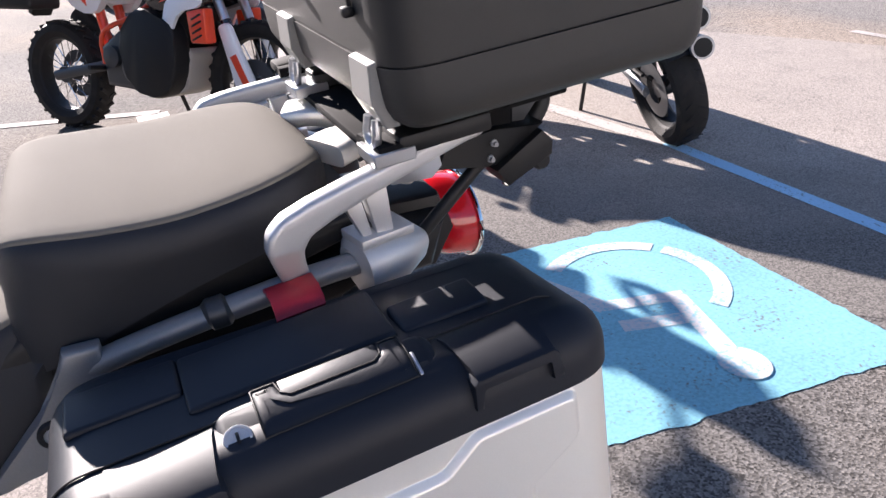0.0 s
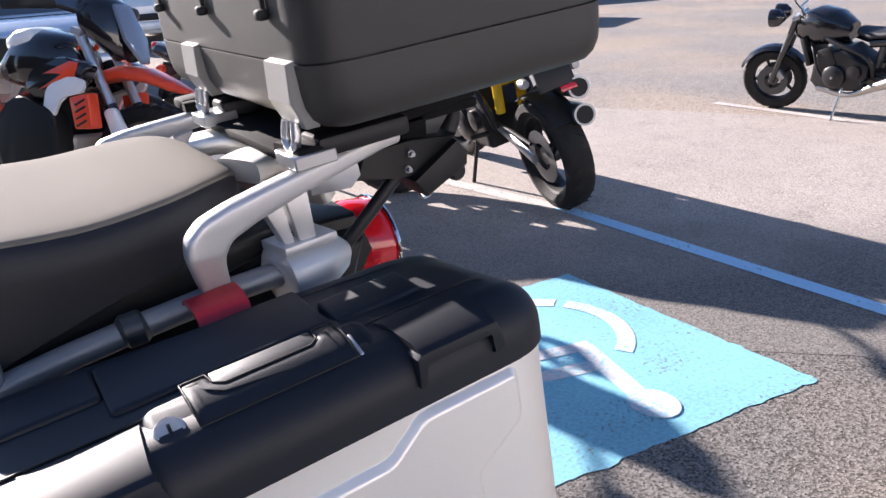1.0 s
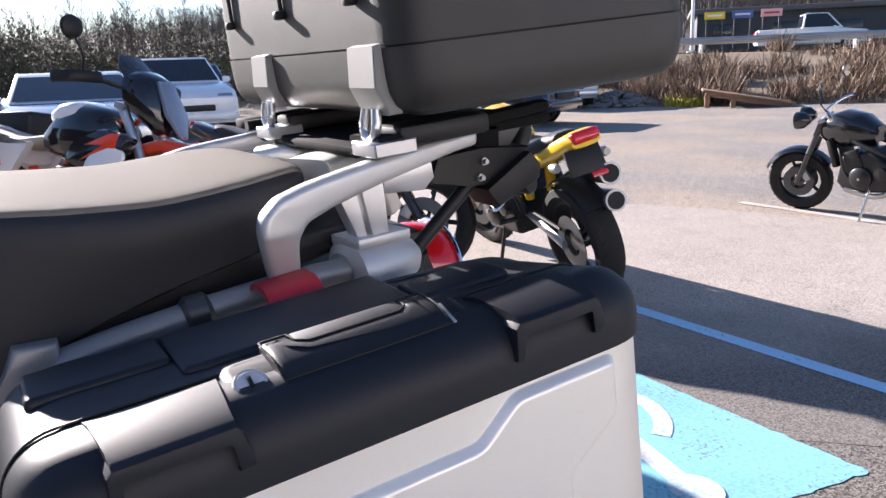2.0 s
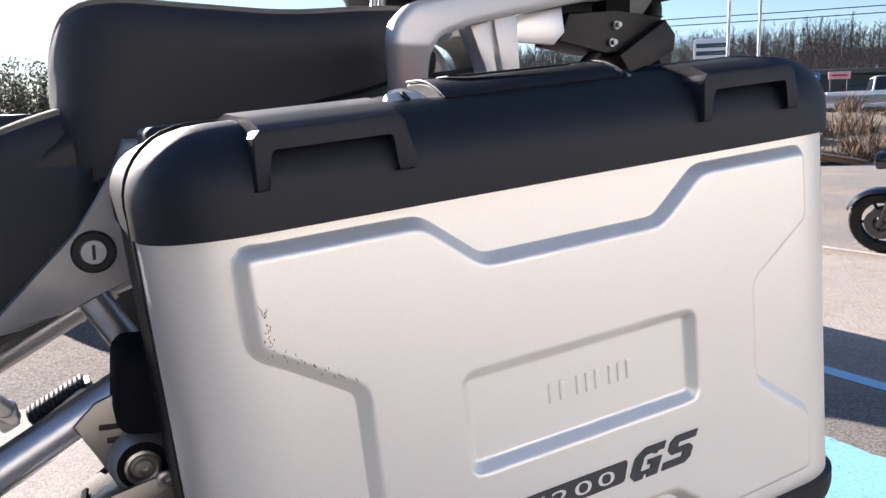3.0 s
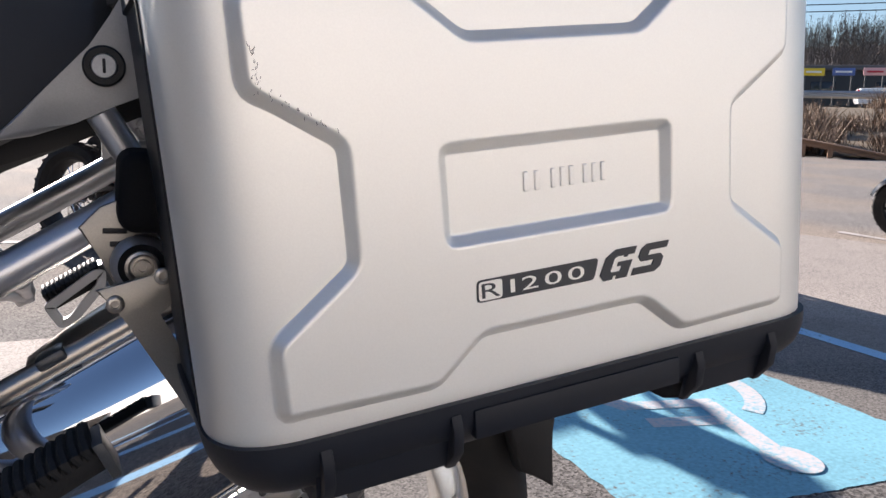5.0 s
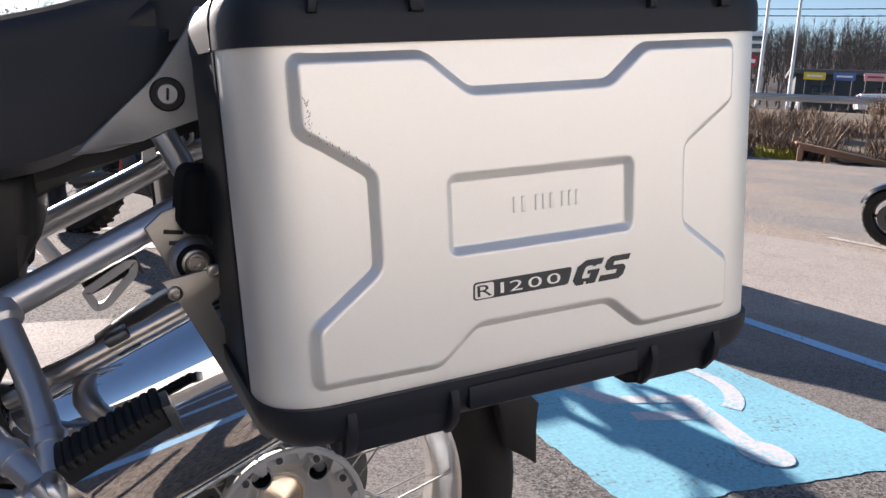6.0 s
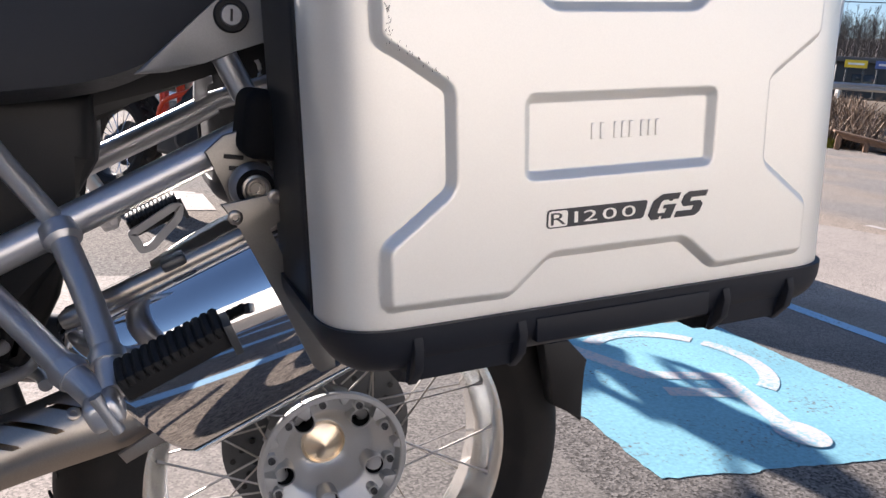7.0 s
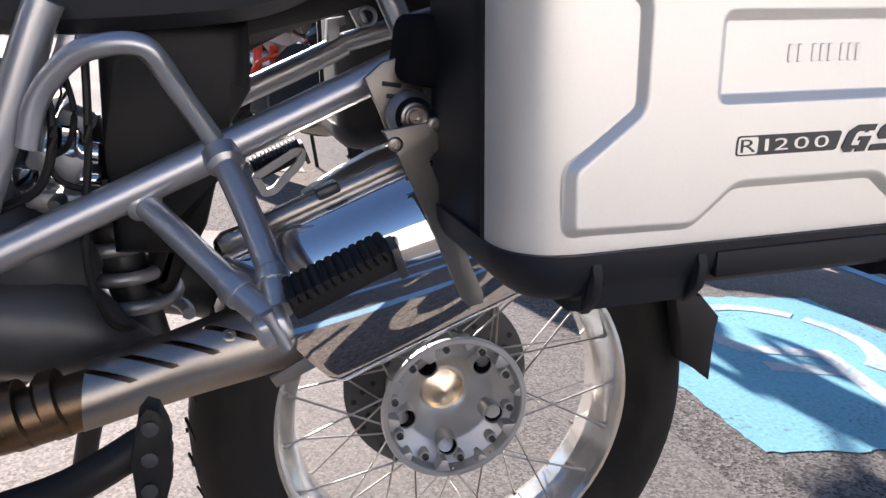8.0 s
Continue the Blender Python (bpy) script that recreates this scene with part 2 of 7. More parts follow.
def paint_material(name, colour, wear, under=(0.15, 0.14, 0.13), vary=0.08):
    """Road paint worn through to the stones, as wear with its own shape."""
    m = mat(name, colour, 0.85, 0, vary, 9, 0.0, 80, spec=0.15)
    nt = m.node_tree
    n, l = nt.nodes, nt.links
    b = n["Principled BSDF"]
    old = b.inputs["Base Color"].links[0].from_socket
    tc = n.new("ShaderNodeTexCoord")
    a = n.new("ShaderNodeTexNoise")
    a.inputs["Scale"].default_value, a.inputs["Detail"].default_value = 70, 9
    c = n.new("ShaderNodeTexNoise")
    c.inputs["Scale"].default_value, c.inputs["Detail"].default_value = 5, 4
    for t in (a, c):
        l.new(tc.outputs["Object"], t.inputs["Vector"])
    s = n.new("ShaderNodeMath")
    s.operation = "MULTIPLY_ADD"
    s.inputs[1].default_value = 0.5
    l.new(c.outputs["Fac"], s.inputs[0])
    l.new(a.outputs["Fac"], s.inputs[2])
    cut = n.new("ShaderNodeMapRange")
    cut.inputs["From Min"].default_value, cut.inputs["From Max"].default_value = 0.90 - wear, 1.10 - wear
    l.new(s.outputs[0], cut.inputs["Value"])
    mix = n.new("ShaderNodeMix")
    mix.data_type = "RGBA"
    mix.inputs["B"].default_value = (*under, 1)
    l.new(cut.outputs[0], mix.inputs["Factor"])
    l.new(old, mix.inputs["A"])
    l.new(mix.outputs["Result"], b.inputs["Base Color"])
    bp = n.new("ShaderNodeBump")
    bp.inputs["Strength"].default_value, bp.inputs["Distance"].default_value = 0.3, 0.003
    l.new(a.outputs["Fac"], bp.inputs["Height"])
    l.new(bp.outputs[0], b.inputs["Normal"])
    return m


ASPHALT = ground_material()
BLUE_PAINT = paint_material("blue_road_paint", (0.205, 0.46, 0.56), 0.055, vary=0.26)
SIGN_WHITE = paint_material("faded_sign_white", (0.56, 0.545, 0.55), 0.19, (0.27, 0.48, 0.56), 0.10)
WHITE_PAINT = paint_material("white_road_paint", (0.50, 0.455, 0.43), 0.10)
LINE_BLUE = paint_material("pale_blue_road_paint", (0.36, 0.60, 0.80), 0.06)


def flat_poly(pts, z, bm=None):
    bm = bm or bmesh.new()
    bm.faces.new([bm.verts.new((x, y, z)) for x, y in pts])
    return bm


def strip(a, b, width, z, bm=None):
    a, b = Vector(a), Vector(b)
    d = (b - a).normalized()
    s = Vector((-d.y, d.x)) * width / 2
    return flat_poly([a - s, b - s, b + s, a + s], z, bm)


g = bmesh.new()
bmesh.ops.create_grid(g, x_segments=24, y_segments=24, size=600)
tagged(part("ground", g, ASPHALT), "worn grey asphalt of a sunny car park", "ground", kind="structure")

# blue square with a white wheelchair sign
SQ = [Vector((0.922, 0.391)), Vector((1.965, 0.295)), Vector((1.945, 1.434)), Vector((0.935, 1.50))]

pad = thing("painted_parking_square", (1.4, 0.9, 0), "worn blue painted square with white accessible parking sign on asphalt", "road marking")
rag = bmesh.new()
edge = []
for (a, b) in ((0, 1), (1, 2), (2, 3), (3, 0)):
    for k in range(48):
        p = SQ[a].lerp(SQ[b], k / 48)
        edge.append((p.x + 0.014 * noise.noise((p.x * 23, p.y * 23, a)), p.y + 0.014 * noise.noise((p.x * 23, p.y * 23, 7 + a))))
part("blue_field", flat_poly(edge, 0.002, rag), BLUE_PAINT, pad)


# ---- aluminium-look side case ----
CASE_M = pose(-0.103, 0, 0.933, 0, -6.09, 0)
U0, U1, UC = -0.038, 0.412, 0.179
Y_FACE, Y_SEAM, Y_BACK = -0.4530, -0.395, -0.236
W_TOP, W_BOT = 0.0085, -0.2365


def panel_outline():
    """The raised panel of the case's face, mirrored about a line just behind its middle."""
    half = [(0.179, 0.0), (0.0905, 0.0), (0.058, -0.026)]
    side = [(0.179, -0.0455), (0.1315, -0.0775), (0.1315, -0.1433), (0.179, -0.1795)]
    low = [(0.179, -0.2212), (0.089, -0.2230), (0.058, -0.1970)]
    ring = [(-x, w) for x, w in half]
    ring = ring + [(x, w) for x, w in reversed(half)] + side + low + [(-x, w) for x, w in reversed(low)] + [(-x, w) for x, w in reversed(side)]
    return [(UC + 0.0022 + x * 1.0125, w) for x, w in ring]


def face_relief():
    """Raised panel with a soft sloping border and a sunken rectangle, on the face's plane."""
    from_out = [(-0.0042, 0.0), (-0.0030, 0.0006), (-0.0020, 0.0018), (0.0016, 0.0058), (0.0028, 0.0068), (0.0040, 0.0071), (0.0050, 0.0071)]
    outline = round_poly(panel_outline(), 0.006, 3)
    bm = bmesh.new()
    rings = []
    for d, h in from_out:
        rings.append([bm.verts.new((p.x, Y_FACE + 0.0004 - h, p.y)) for p in inset_poly(outline, d)])
    join_rings(bm, rings, caps=False)
    hole = round_poly([(UC - 0.0750, -0.0858), (UC + 0.0805, -0.0858), (UC + 0.0805, -0.1388), (UC - 0.0750, -0.1388)], 0.005, 3)
    rings2 = []
    for d, h in [(-0.0050, 0.0071), (-0.0040, 0.0071), (-0.0030, 0.0068), (-0.0020, 0.0060), (0.0016, 0.0022), (0.0026, 0.0013), (0.0036, 0.0010), (0.0041, 0.0010)]:
        rings2.append([bm.verts.new((p.x, Y_FACE + 0.0004 - h, p.y)) for p in inset_poly(hole, d)])
    join_rings(bm, rings2, caps=False)
    mid = bm.verts.new((UC, Y_FACE + 0.0004 - 0.0010, -0.112))
    for i in range(len(rings2[-1])):
        bm.faces.new((rings2[-1][i - 1], rings2[-1][i], mid))
    loops = [[Vector((v.co.x, v.co.z, 0)) for v in rings[-1]], [Vector((v.co.x, v.co.z, 0)) for v in rings2[0]]]
    flat = rings[-1] + rings2[0]
    for tri in tessellate_polygon(loops):
        bm.faces.new([flat[k] for k in tri])
    return bm


def slab(u0, u1, w0, w1, y0, y1, bevel=0.002, seg=2, ry=0.0):
    """A small block in the case's frame; ry turns it in the face."""
    return block((u1 - u0, abs(y1 - y0), w1 - w0), pose((u0 + u1) / 2, (y0 + y1) / 2, (w0 + w1) / 2, 0, ry, 0), bevel, seg)


def lettering(text, u0, u1, w0, w1, y):
    """Flat characters of the built-in font, fitted between u0, u1 and w0, w1."""
    data = bpy.data.curves.new("lettering", "FONT")
    data.body = text
    ob = bpy.data.objects.new("lettering", data)
    me = bpy.data.meshes.new_from_object(ob)
    bm = bmesh.new()
    bm.from_mesh(me)
    bpy.data.objects.remove(ob)
    bpy.data.curves.remove(data)
    bpy.data.meshes.remove(me)
    xs, ys = [v.co.x for v in bm.verts], [v.co.y for v in bm.verts]
    for v in bm.verts:
        x = (v.co.x - min(xs)) / (max(xs) - min(xs))
        z = (v.co.y - min(ys)) / (max(ys) - min(ys))
        v.co = (u0 + (u1 - u0) * x, y, w0 + (w1 - w0) * z)
    return bm


def side_case(side=1):
    """One case; side -1 hangs it on the far flank, without its badge."""
    M = Matrix.Diagonal((1, side, 1, 1)) @ CASE_M
    words = "scratched silver side case with dark badge and black plastic edges" if side > 0 else "silver side case with black plastic edges on the far flank"
    t = thing("side_case", (0.07, -0.35 * side, 0.66), words, "luggage case", "side cases")
    # silver sheet with rounded vertical corners
    bm = bmesh.new()
    o = plan_outline(U0, U1, Y_FACE, 0.0, 0.052, 14)
    o = [p for p in o if p.y < Y_SEAM - 1e-6]
    k = max(range(len(o)), key=lambda i: (o[i] - o[i - 1]).length)
    o = o[k:] + o[:k]
    if o[0].x > o[-1].x:
        o = o[::-1]
    o = [Vector((U0, Y_SEAM))] + o + [Vector((U1, Y_SEAM))]
    flat = [i for i in range(len(o) - 1) if (o[i + 1] - o[i]).length > 0.2][0]
    o[flat + 1:flat + 1] = [o[flat] + Vector((0.004, 0)), o[flat + 1] - Vector((0.004, 0))]
    lo = [bm.verts.new((p.x, p.y, W_BOT)) for p in o]
    hi = [bm.verts.new((p.x, p.y, W_TOP)) for p in o]
    for i in range(len(o) - 1):
        bm.faces.new((lo[i], lo[i + 1], hi[i + 1], hi[i]))
    shell = part("shell", bm, SILVER, t, "silver painted outer shell", M)
    part("face_panel", face_relief(), SILVER, shell, "", M, 60)
    # black inner half, gasket and caps
    inner = plan_outline(U0 + 0.002, U1 - 0.002, Y_SEAM + 0.001, Y_BACK, 0.03, 8)
    part("inner_shell", dome(inner, [(W_BOT - 0.002, 0), (W_TOP + 0.002, 0)]), BLACK, t, "black plastic inner half", M)
    gasket = plan_outline(U0 - 0.0012, U1 + 0.0012, Y_SEAM - 0.004, Y_SEAM + 0.003, 0.002, 2)
    part("gasket", dome(gasket, [(W_BOT, 0), (W_TOP, 0)]), PEG_RUBBER, t, "", M)
    cap = plan_outline(U0 - 0.0015, U1 + 0.0015, Y_FACE - 0.0050, Y_BACK, 0.054, 12)
    lid = dome(cap, [(W_TOP, 0.0)] + quarter(W_TOP + 0.001, 0.060, 0.036, 9))
    for v in lid.verts:
        # the lid falls away towards its hinge and its rear corner
        inboard = min(1.0, max(0.0, (v.co.y + 0.42) / 0.10))
        v.co.z -= max(0.0, v.co.z - W_TOP) / 0.05 * (0.006 * inboard + 0.016 * inboard * min(1.0, max(0.0, (v.co.x - 0.25) / 0.12)))
    top = part("top_cap", lid, BLACK_CAP, t, "textured black plastic cap", M)
    low = part("bottom_cap", dome(cap, [(W_BOT, 0.0)] + [(-w, d) for w, d in quarter(-W_BOT + 0.001, 0.276, 0.034, 9)]), BLACK_CAP, t, "black plastic bottom edge", M)
    # lid seam over the cap
    seam = []
    for w, d in [(W_TOP, 0.0)] + quarter(W_TOP + 0.001, 0.060, 0.036, 9):
        seam.append((U0 - 0.0015 + d, Y_SEAM, w))
    seam = seam + [(2 * UC - u, y, w) for u, y, w in reversed(seam)]
    part("lid_seam", tube(bmesh.new(), seam, 0.0011, 6), PEG_RUBBER, top, "", M)
    # strap brackets on the lid edge
    for a, b in ((0.012, 0.087), (0.275, 0.350)):
        bm = bmesh.new()
        outer = [(a - 0.001, 0.0275), (a + 0.0055, 0.0275), (a + 0.0065, 0.0445), (a + 0.009, 0.0468), (b - 0.0085, 0.0468), (b - 0.0065, 0.0440), (b - 0.0055, 0.0300), (b - 0.0075, 0.0275), (b + 0.0025, 0.0275), (b + 0.001, 0.0330), (b - 0.0005, 0.0510), (b - 0.004, 0.0545), (a + 0.004, 0.0545), (a + 0.0005, 0.0510)]
        prism(outer, Y_FACE - 0.0095, Y_FACE + 0.02, 0.0016, 2, bm)
        part("lid_bracket", bm, BLACK_CAP, top, "", M)
        bm = bmesh.new()
        rings = []
        for y, w, d in ((Y_FACE - 0.0085, 0.0545, 0.002), (Y_FACE + 0.004, 0.0598, 0.0015), (Y_FACE + 0.040, 0.0632, -0.002), (Y_FACE + 0.054, 0.0600, -0.004)):
            rings.append([bm.verts.new(c) for c in ((a + 0.002 + d, y, 0.046), (a + 0.002 + d, y, w), (b - 0.002 - d, y, w), (b - 0.002 - d, y, 0.046))])
        join_rings(bm, rings)
        part("bracket_plate", bm, BLACK_CAP, top, "", M)
    # latch with key lock, bending down over the outer edge
    def bent(bm):
        for v in bm.verts:
            over = max(0.0, -0.402 - v.co.y)
            v.co.z -= over * over / 0.10 + 0.10 * max(0.0, 0.125 - v.co.x)
        return bm

    pod = plan_outline(0.086, 0.268, -0.442, -0.383, 0.016, 6)
    part("latch_base", bent(dome(pod, [(0.040, -0.003)] + quarter(0.050, 0.0655, 0.012, 6))), BLACK_CAP, top, "", M)
    grip = [(0.122, -0.434), (0.243, -0.434), (0.243, -0.388), (0.226, -0.388), (0.224, -0.402), (0.217, -0.408), (0.150, -0.408), (0.143, -0.402), (0.141, -0.388), (0.122, -0.388)]
    hand = [Vector(p).lerp(Vector(q), k / 6) for p, q in zip(grip, grip[1:] + grip[:1]) for k in range(6)]
    part("latch_handle", bent(dome(hand, [(0.056, 0), (0.0675, 0), (0.0690, 0.0015), (0.0695, 0.004), (0.0695, 0.008)])), BLACK_CAP, top, "", M)
    part("latch_insert", bent(slab(0.1435, 0.2235, 0.060, 0.0693, -0.4075, -0.3865, 0.001)), BLACK_CAP, top, "", M)
    lockm = M @ pose(0.104, -0.420, 0.0535, -62, 0, 0)
    part("key_lock", lathe([(0.0112, 0.006), (0.0112, -0.007), (0.0102, -0.0088), (0.0088, -0.0088), (0.0084, -0.0080), (0.0001, -0.0080)], seg=28), SATIN, top, "silver key lock", lockm)
    part("key_slot", block((0.0024, 0.002, 0.0085), lockm @ pose(0, -0.009, 0), 0.0003), PEG_RUBBER, top, "", None)
    grip = [Vector((x, y, 0.0697)) for x, y in ((0.122, -0.388), (0.122, -0.434), (0.243, -0.434), (0.243, -0.388), (0.226, -0.388), (0.224, -0.402), (0.217, -0.408), (0.150, -0.408), (0.143, -0.402), (0.141, -0.388), (0.122, -0.388))]
    part("latch_groove", bent(tube(bmesh.new(), [p.lerp(q, k / 5) for p, q in zip(grip, grip[1:]) for k in range(5)] + [grip[-1]], 0.0007, 6)), PEG_RUBBER, top, "", M)
    part("latch_tip", bent(slab(0.2445, 0.2475, 0.060, 0.0685, -0.433, -0.412, 0.001)), ALU, top, "", M)
    # stepped relief on the lid's top
    for u0, u1, y0, y1, w in ((-0.018, 0.075, -0.340, -0.285, 0.0608), (0.075, 0.250, -0.372, -0.290, 0.0620), (0.255, 0.335, -0.372, -0.325, 0.0600)):
        part("lid_relief", slab(u0, u1, 0.045, w, y0, y1, 0.0045, 3), BLACK_CAP, top, "", M)
    # ribs and feet under the case
    for u in (0.020, 0.100, 0.285, 0.352):
        rib = [(-0.459, -0.243), (-0.462, -0.252), (-0.459, -0.268), (-0.445, -0.283), (-0.40, -0.287), (-0.40, -0.27), (-0.45, -0.25)]
        bm = prism([(y, w) for y, w in rib], u - 0.0035, u + 0.0035, 0.001)
        bmesh.ops.transform(bm, matrix=Matrix(((0, 1, 0, 0), (1, 0, 0, 0), (0, 0, 1, 0), (0, 0, 0, 1))), verts=bm.verts)
        part("rib", bm, BLACK_CAP, low, "", M)
    for a, b in ((0.014, 0.106), (0.278, 0.358)):
        bm = bmesh.new()
        rings = []
        for y, w in ((-0.452, -0.262), (-0.446, -0.280), (-0.43, -0.286), (-0.30, -0.288), (-0.29, -0.268)):
            rings.append([bm.verts.new(c) for c in ((a, y, w), (b, y, w), (b - 0.004, y, w + 0.012), (a + 0.004, y, w + 0.012))])
        join_rings(bm, rings)
        part("foot", bm, BLACK_CAP, low, "", M)
    part("hinge_bar", slab(0.112, 0.268, -0.262, -0.243, -0.4594, -0.44, 0.0012), BLACK_CAP, low, "", M)
    if side < 0:
        return t
    # plain relief bars and dark badge shapes
    for u in (0.1565, 0.1640, 0.1755, 0.1820, 0.1885, 0.1985, 0.2050, 0.2115):
        part("relief_mark", slab(u, u + 0.0034, -0.1165, -0.1045, Y_FACE - 0.0017, Y_FACE + 0.002, 0.0008, 2), SILVER, shell, "", M, 12)
    bar = round_poly([(0.1180, -0.1768), (0.2000, -0.1768), (0.2040, -0.1633), (0.1186, -0.1633)], 0.0028, 3)
    bd = part("badge_bar", prism([(p.x, p.y) for p in bar], Y_FACE - 0.0073, Y_FACE - 0.004, 0.0002, 1), DECAL, shell, "dark printed badge bar with silver characters", M)
    tile = round_poly([(0.1191, -0.1758), (0.1348, -0.1758), (0.1352, -0.1643), (0.1196, -0.1643)], 0.0022, 3)
    bm = bmesh.new()
    bm.faces.new([bm.verts.new((p.x, Y_FACE - 0.0075, p.y)) for p in tile])
    part("badge_tile", bm, SILVER, bd, "", M)
    part("badge_letter", lettering("R", 0.1212, 0.1334, -0.1744, -0.1657, Y_FACE - 0.0077), DECAL, bd, "", M)
    for ch, u0, u1 in (("1", 0.1404, 0.1434), ("2", 0.1482, 0.1594), ("0", 0.1642, 0.1760), ("0", 0.1808, 0.1926)):
        part("badge_digit", lettering(ch, u0, u1, -0.1741, -0.1660, Y_FACE - 0.0076), SILVER, bd, "", M)
    big_a = [(1, 1), (0.27, 1), (0, 0.76), (0, 0.2), (0.2, 0), (0.48, 0), (0.48, 0.12), (0.62, 0.12), (0.62, 0), (1, 0), (1, 0.56), (0.52, 0.56), (0.52, 0.42), (0.68, 0.42), (0.68, 0.24), (0.38, 0.24), (0.32, 0.30), (0.32, 0.70), (0.40, 0.76), (0.66, 0.76), (0.66, 0.70), (0.78, 0.70), (0.78, 0.76), (1, 0.76)]
    big_b = [(1, 1), (0.2, 1), (0.05, 0.85), (0.05, 0.58), (0.2, 0.42), (0.66, 0.42), (0.66, 0.24), (0, 0.24), (0, 0), (0.84, 0), (1, 0.15), (1, 0.46), (0.84, 0.60), (0.38, 0.60), (0.38, 0.77), (1, 0.77)]
    for u, shape in ((0.2026, big_a), (0.2282, big_b)):
        pts = [(u + 0.0218 * x + 0.0088 * y, -0.1790 + 0.0188 * y) for x, y in shape]
        part("badge_shape", prism(pts, Y_FACE - 0.0076, Y_FACE - 0.004, 0), DECAL, bd, "", M)
    # chipped paint along the panel's front border
    rnd = random.Random(5)
    bm = bmesh.new()
    for k in range(46):
        f = k / 45
        u, w = (0.0045, -0.024 - 0.039 * f) if f < 0.55 else (0.0045 + (f - 0.55) * 0.085, -0.0455 - (f - 0.55) * 0.058)
        u, w = u + rnd.gauss(0.001, 0.0012), w + rnd.gauss(0, 0.0012)
        a, r = rnd.uniform(0.9, 2.2), rnd.uniform(0.0008, 0.0028)
        du, dw = math.cos(a) * r, math.sin(a) * r
        bm.faces.new([bm.verts.new((x, Y_FACE - 0.0072, y)) for x, y in ((u, w), (u + 0.0004, w), (u + du + 0.0002, w + dw), (u + du * 0.6, w + dw * 0.6))])
    tagged(part("paint_chips", bm, DECAL, shell, "", M), kind="stuff")
    return t


side_case()
side_case(-1)


# ---- touring motorcycle that carries the case ----
WC = Vector((0.013, 0.0, 0.370))
bike = thing("touring_motorcycle", (-0.3, 0.0, 0.0), "silver and black touring motorcycle on its centre stand", "motorcycle")


def wheel_parts(parent, c, tyre_r, rim_r, width, tyre_mat, rim_mat, spoke_mat, spokes=40, hub_r=0.055, hub_w=0.09, lugs=True):
    """Tyre, rim and crossed spokes about the y axis at c."""
    hw = width / 2
    prof = []
    h = tyre_r - rim_r
    for k in range(17):
        a = -math.pi * 0.62 + math.pi * 1.24 * k / 16
        prof.append((rim_r + h * 0.42 + h * 0.58 * math.cos(a), hw * math.sin(a)))
    prof = [(rim_r - 0.002, -hw * 0.62)] + prof + [(rim_r - 0.002, hw * 0.62)]
    ty = part("tyre", lathe(prof, c, 72, closed=True), tyre_mat, parent)
    if lugs:
        bm = bmesh.new()
        n = 44
        for k in range(n):
            for s in (-1, 1):
                a = 2 * math.pi * (k + 0.25 * s) / n
                for off, tilt, l in ((0.30, 24, 0.034),):
                    m = Matrix.Translation(c) @ Matrix.Rotation(a, 4, "Y") @ pose(0, s * hw * off, rim_r + h * 0.42 + h * 0.585 * math.sqrt(max(0.05, 1 - off * off)) - 0.001, -s * (off * 62), 0, s * tilt)
                    box(bm, (0.006, l, 0.003), m)
        tagged(part("tread_block", bm, tyre_mat, ty), kind="stuff")
    w = hw * 0.66
    rim = [(rim_r - 0.004, -w), (rim_r + 0.003, -w), (rim_r + 0.004, -w + 0.004), (rim_r - 0.008, -w + 0.008), (rim_r - 0.013, -w * 0.45), (rim_r - 0.022, -w * 0.25), (rim_r - 0.022, w * 0.25),
           (rim_r - 0.013, w * 0.45), (rim_r - 0.008, w - 0.008), (rim_r + 0.004, w - 0.004), (rim_r + 0.003, w), (rim_r - 0.004, w), (rim_r - 0.012, w - 0.010), (rim_r - 0.018, w * 0.5), (rim_r - 0.028, w * 0.28),
           (rim_r - 0.028, -w * 0.28), (rim_r - 0.018, -w * 0.5), (rim_r - 0.012, -w + 0.010)]
    part("rim", lathe(rim, c, 72, closed=True), rim_mat, parent)
    for k in range(spokes):
        s = -1 if k % 2 else 1
        lead = (1 if (k // 2) % 2 else -1) * 0.42
        a = 2 * math.pi * k / spokes
        p = c + Vector((hub_r * math.cos(a + lead), s * hub_w / 2, hub_r * math.sin(a + lead)))
        q = c + Vector(((rim_r - 0.012) * math.cos(a), s * w * 0.78, (rim_r - 0.012) * math.sin(a)))
        bm = tube(bmesh.new(), [p, q], 0.0014, 6)
        tube(bm, [q.lerp(p, 0.06), q], 0.0026, 6)
        part("spoke", bm, spoke_mat, parent)


SPOKE = mat("stainless_spoke", (0.33, 0.31, 0.29), 0.35, 0.9, 0.1, 40)
RIM_ALU = mat("polished_rim", (0.76, 0.75, 0.72), 0.17, 0.80, 0.06, 30, 0.03, 800)
HUB_GREY = mat("grey_hub_paint", (0.50, 0.51, 0.52), 0.36, 0.65, 0.08, 40, 0.05, 900)
wheel_parts(bike, WC, 0.331, 0.233, 0.150, RUBBER, RIM_ALU, SPOKE, 40, 0.088, 0.05)
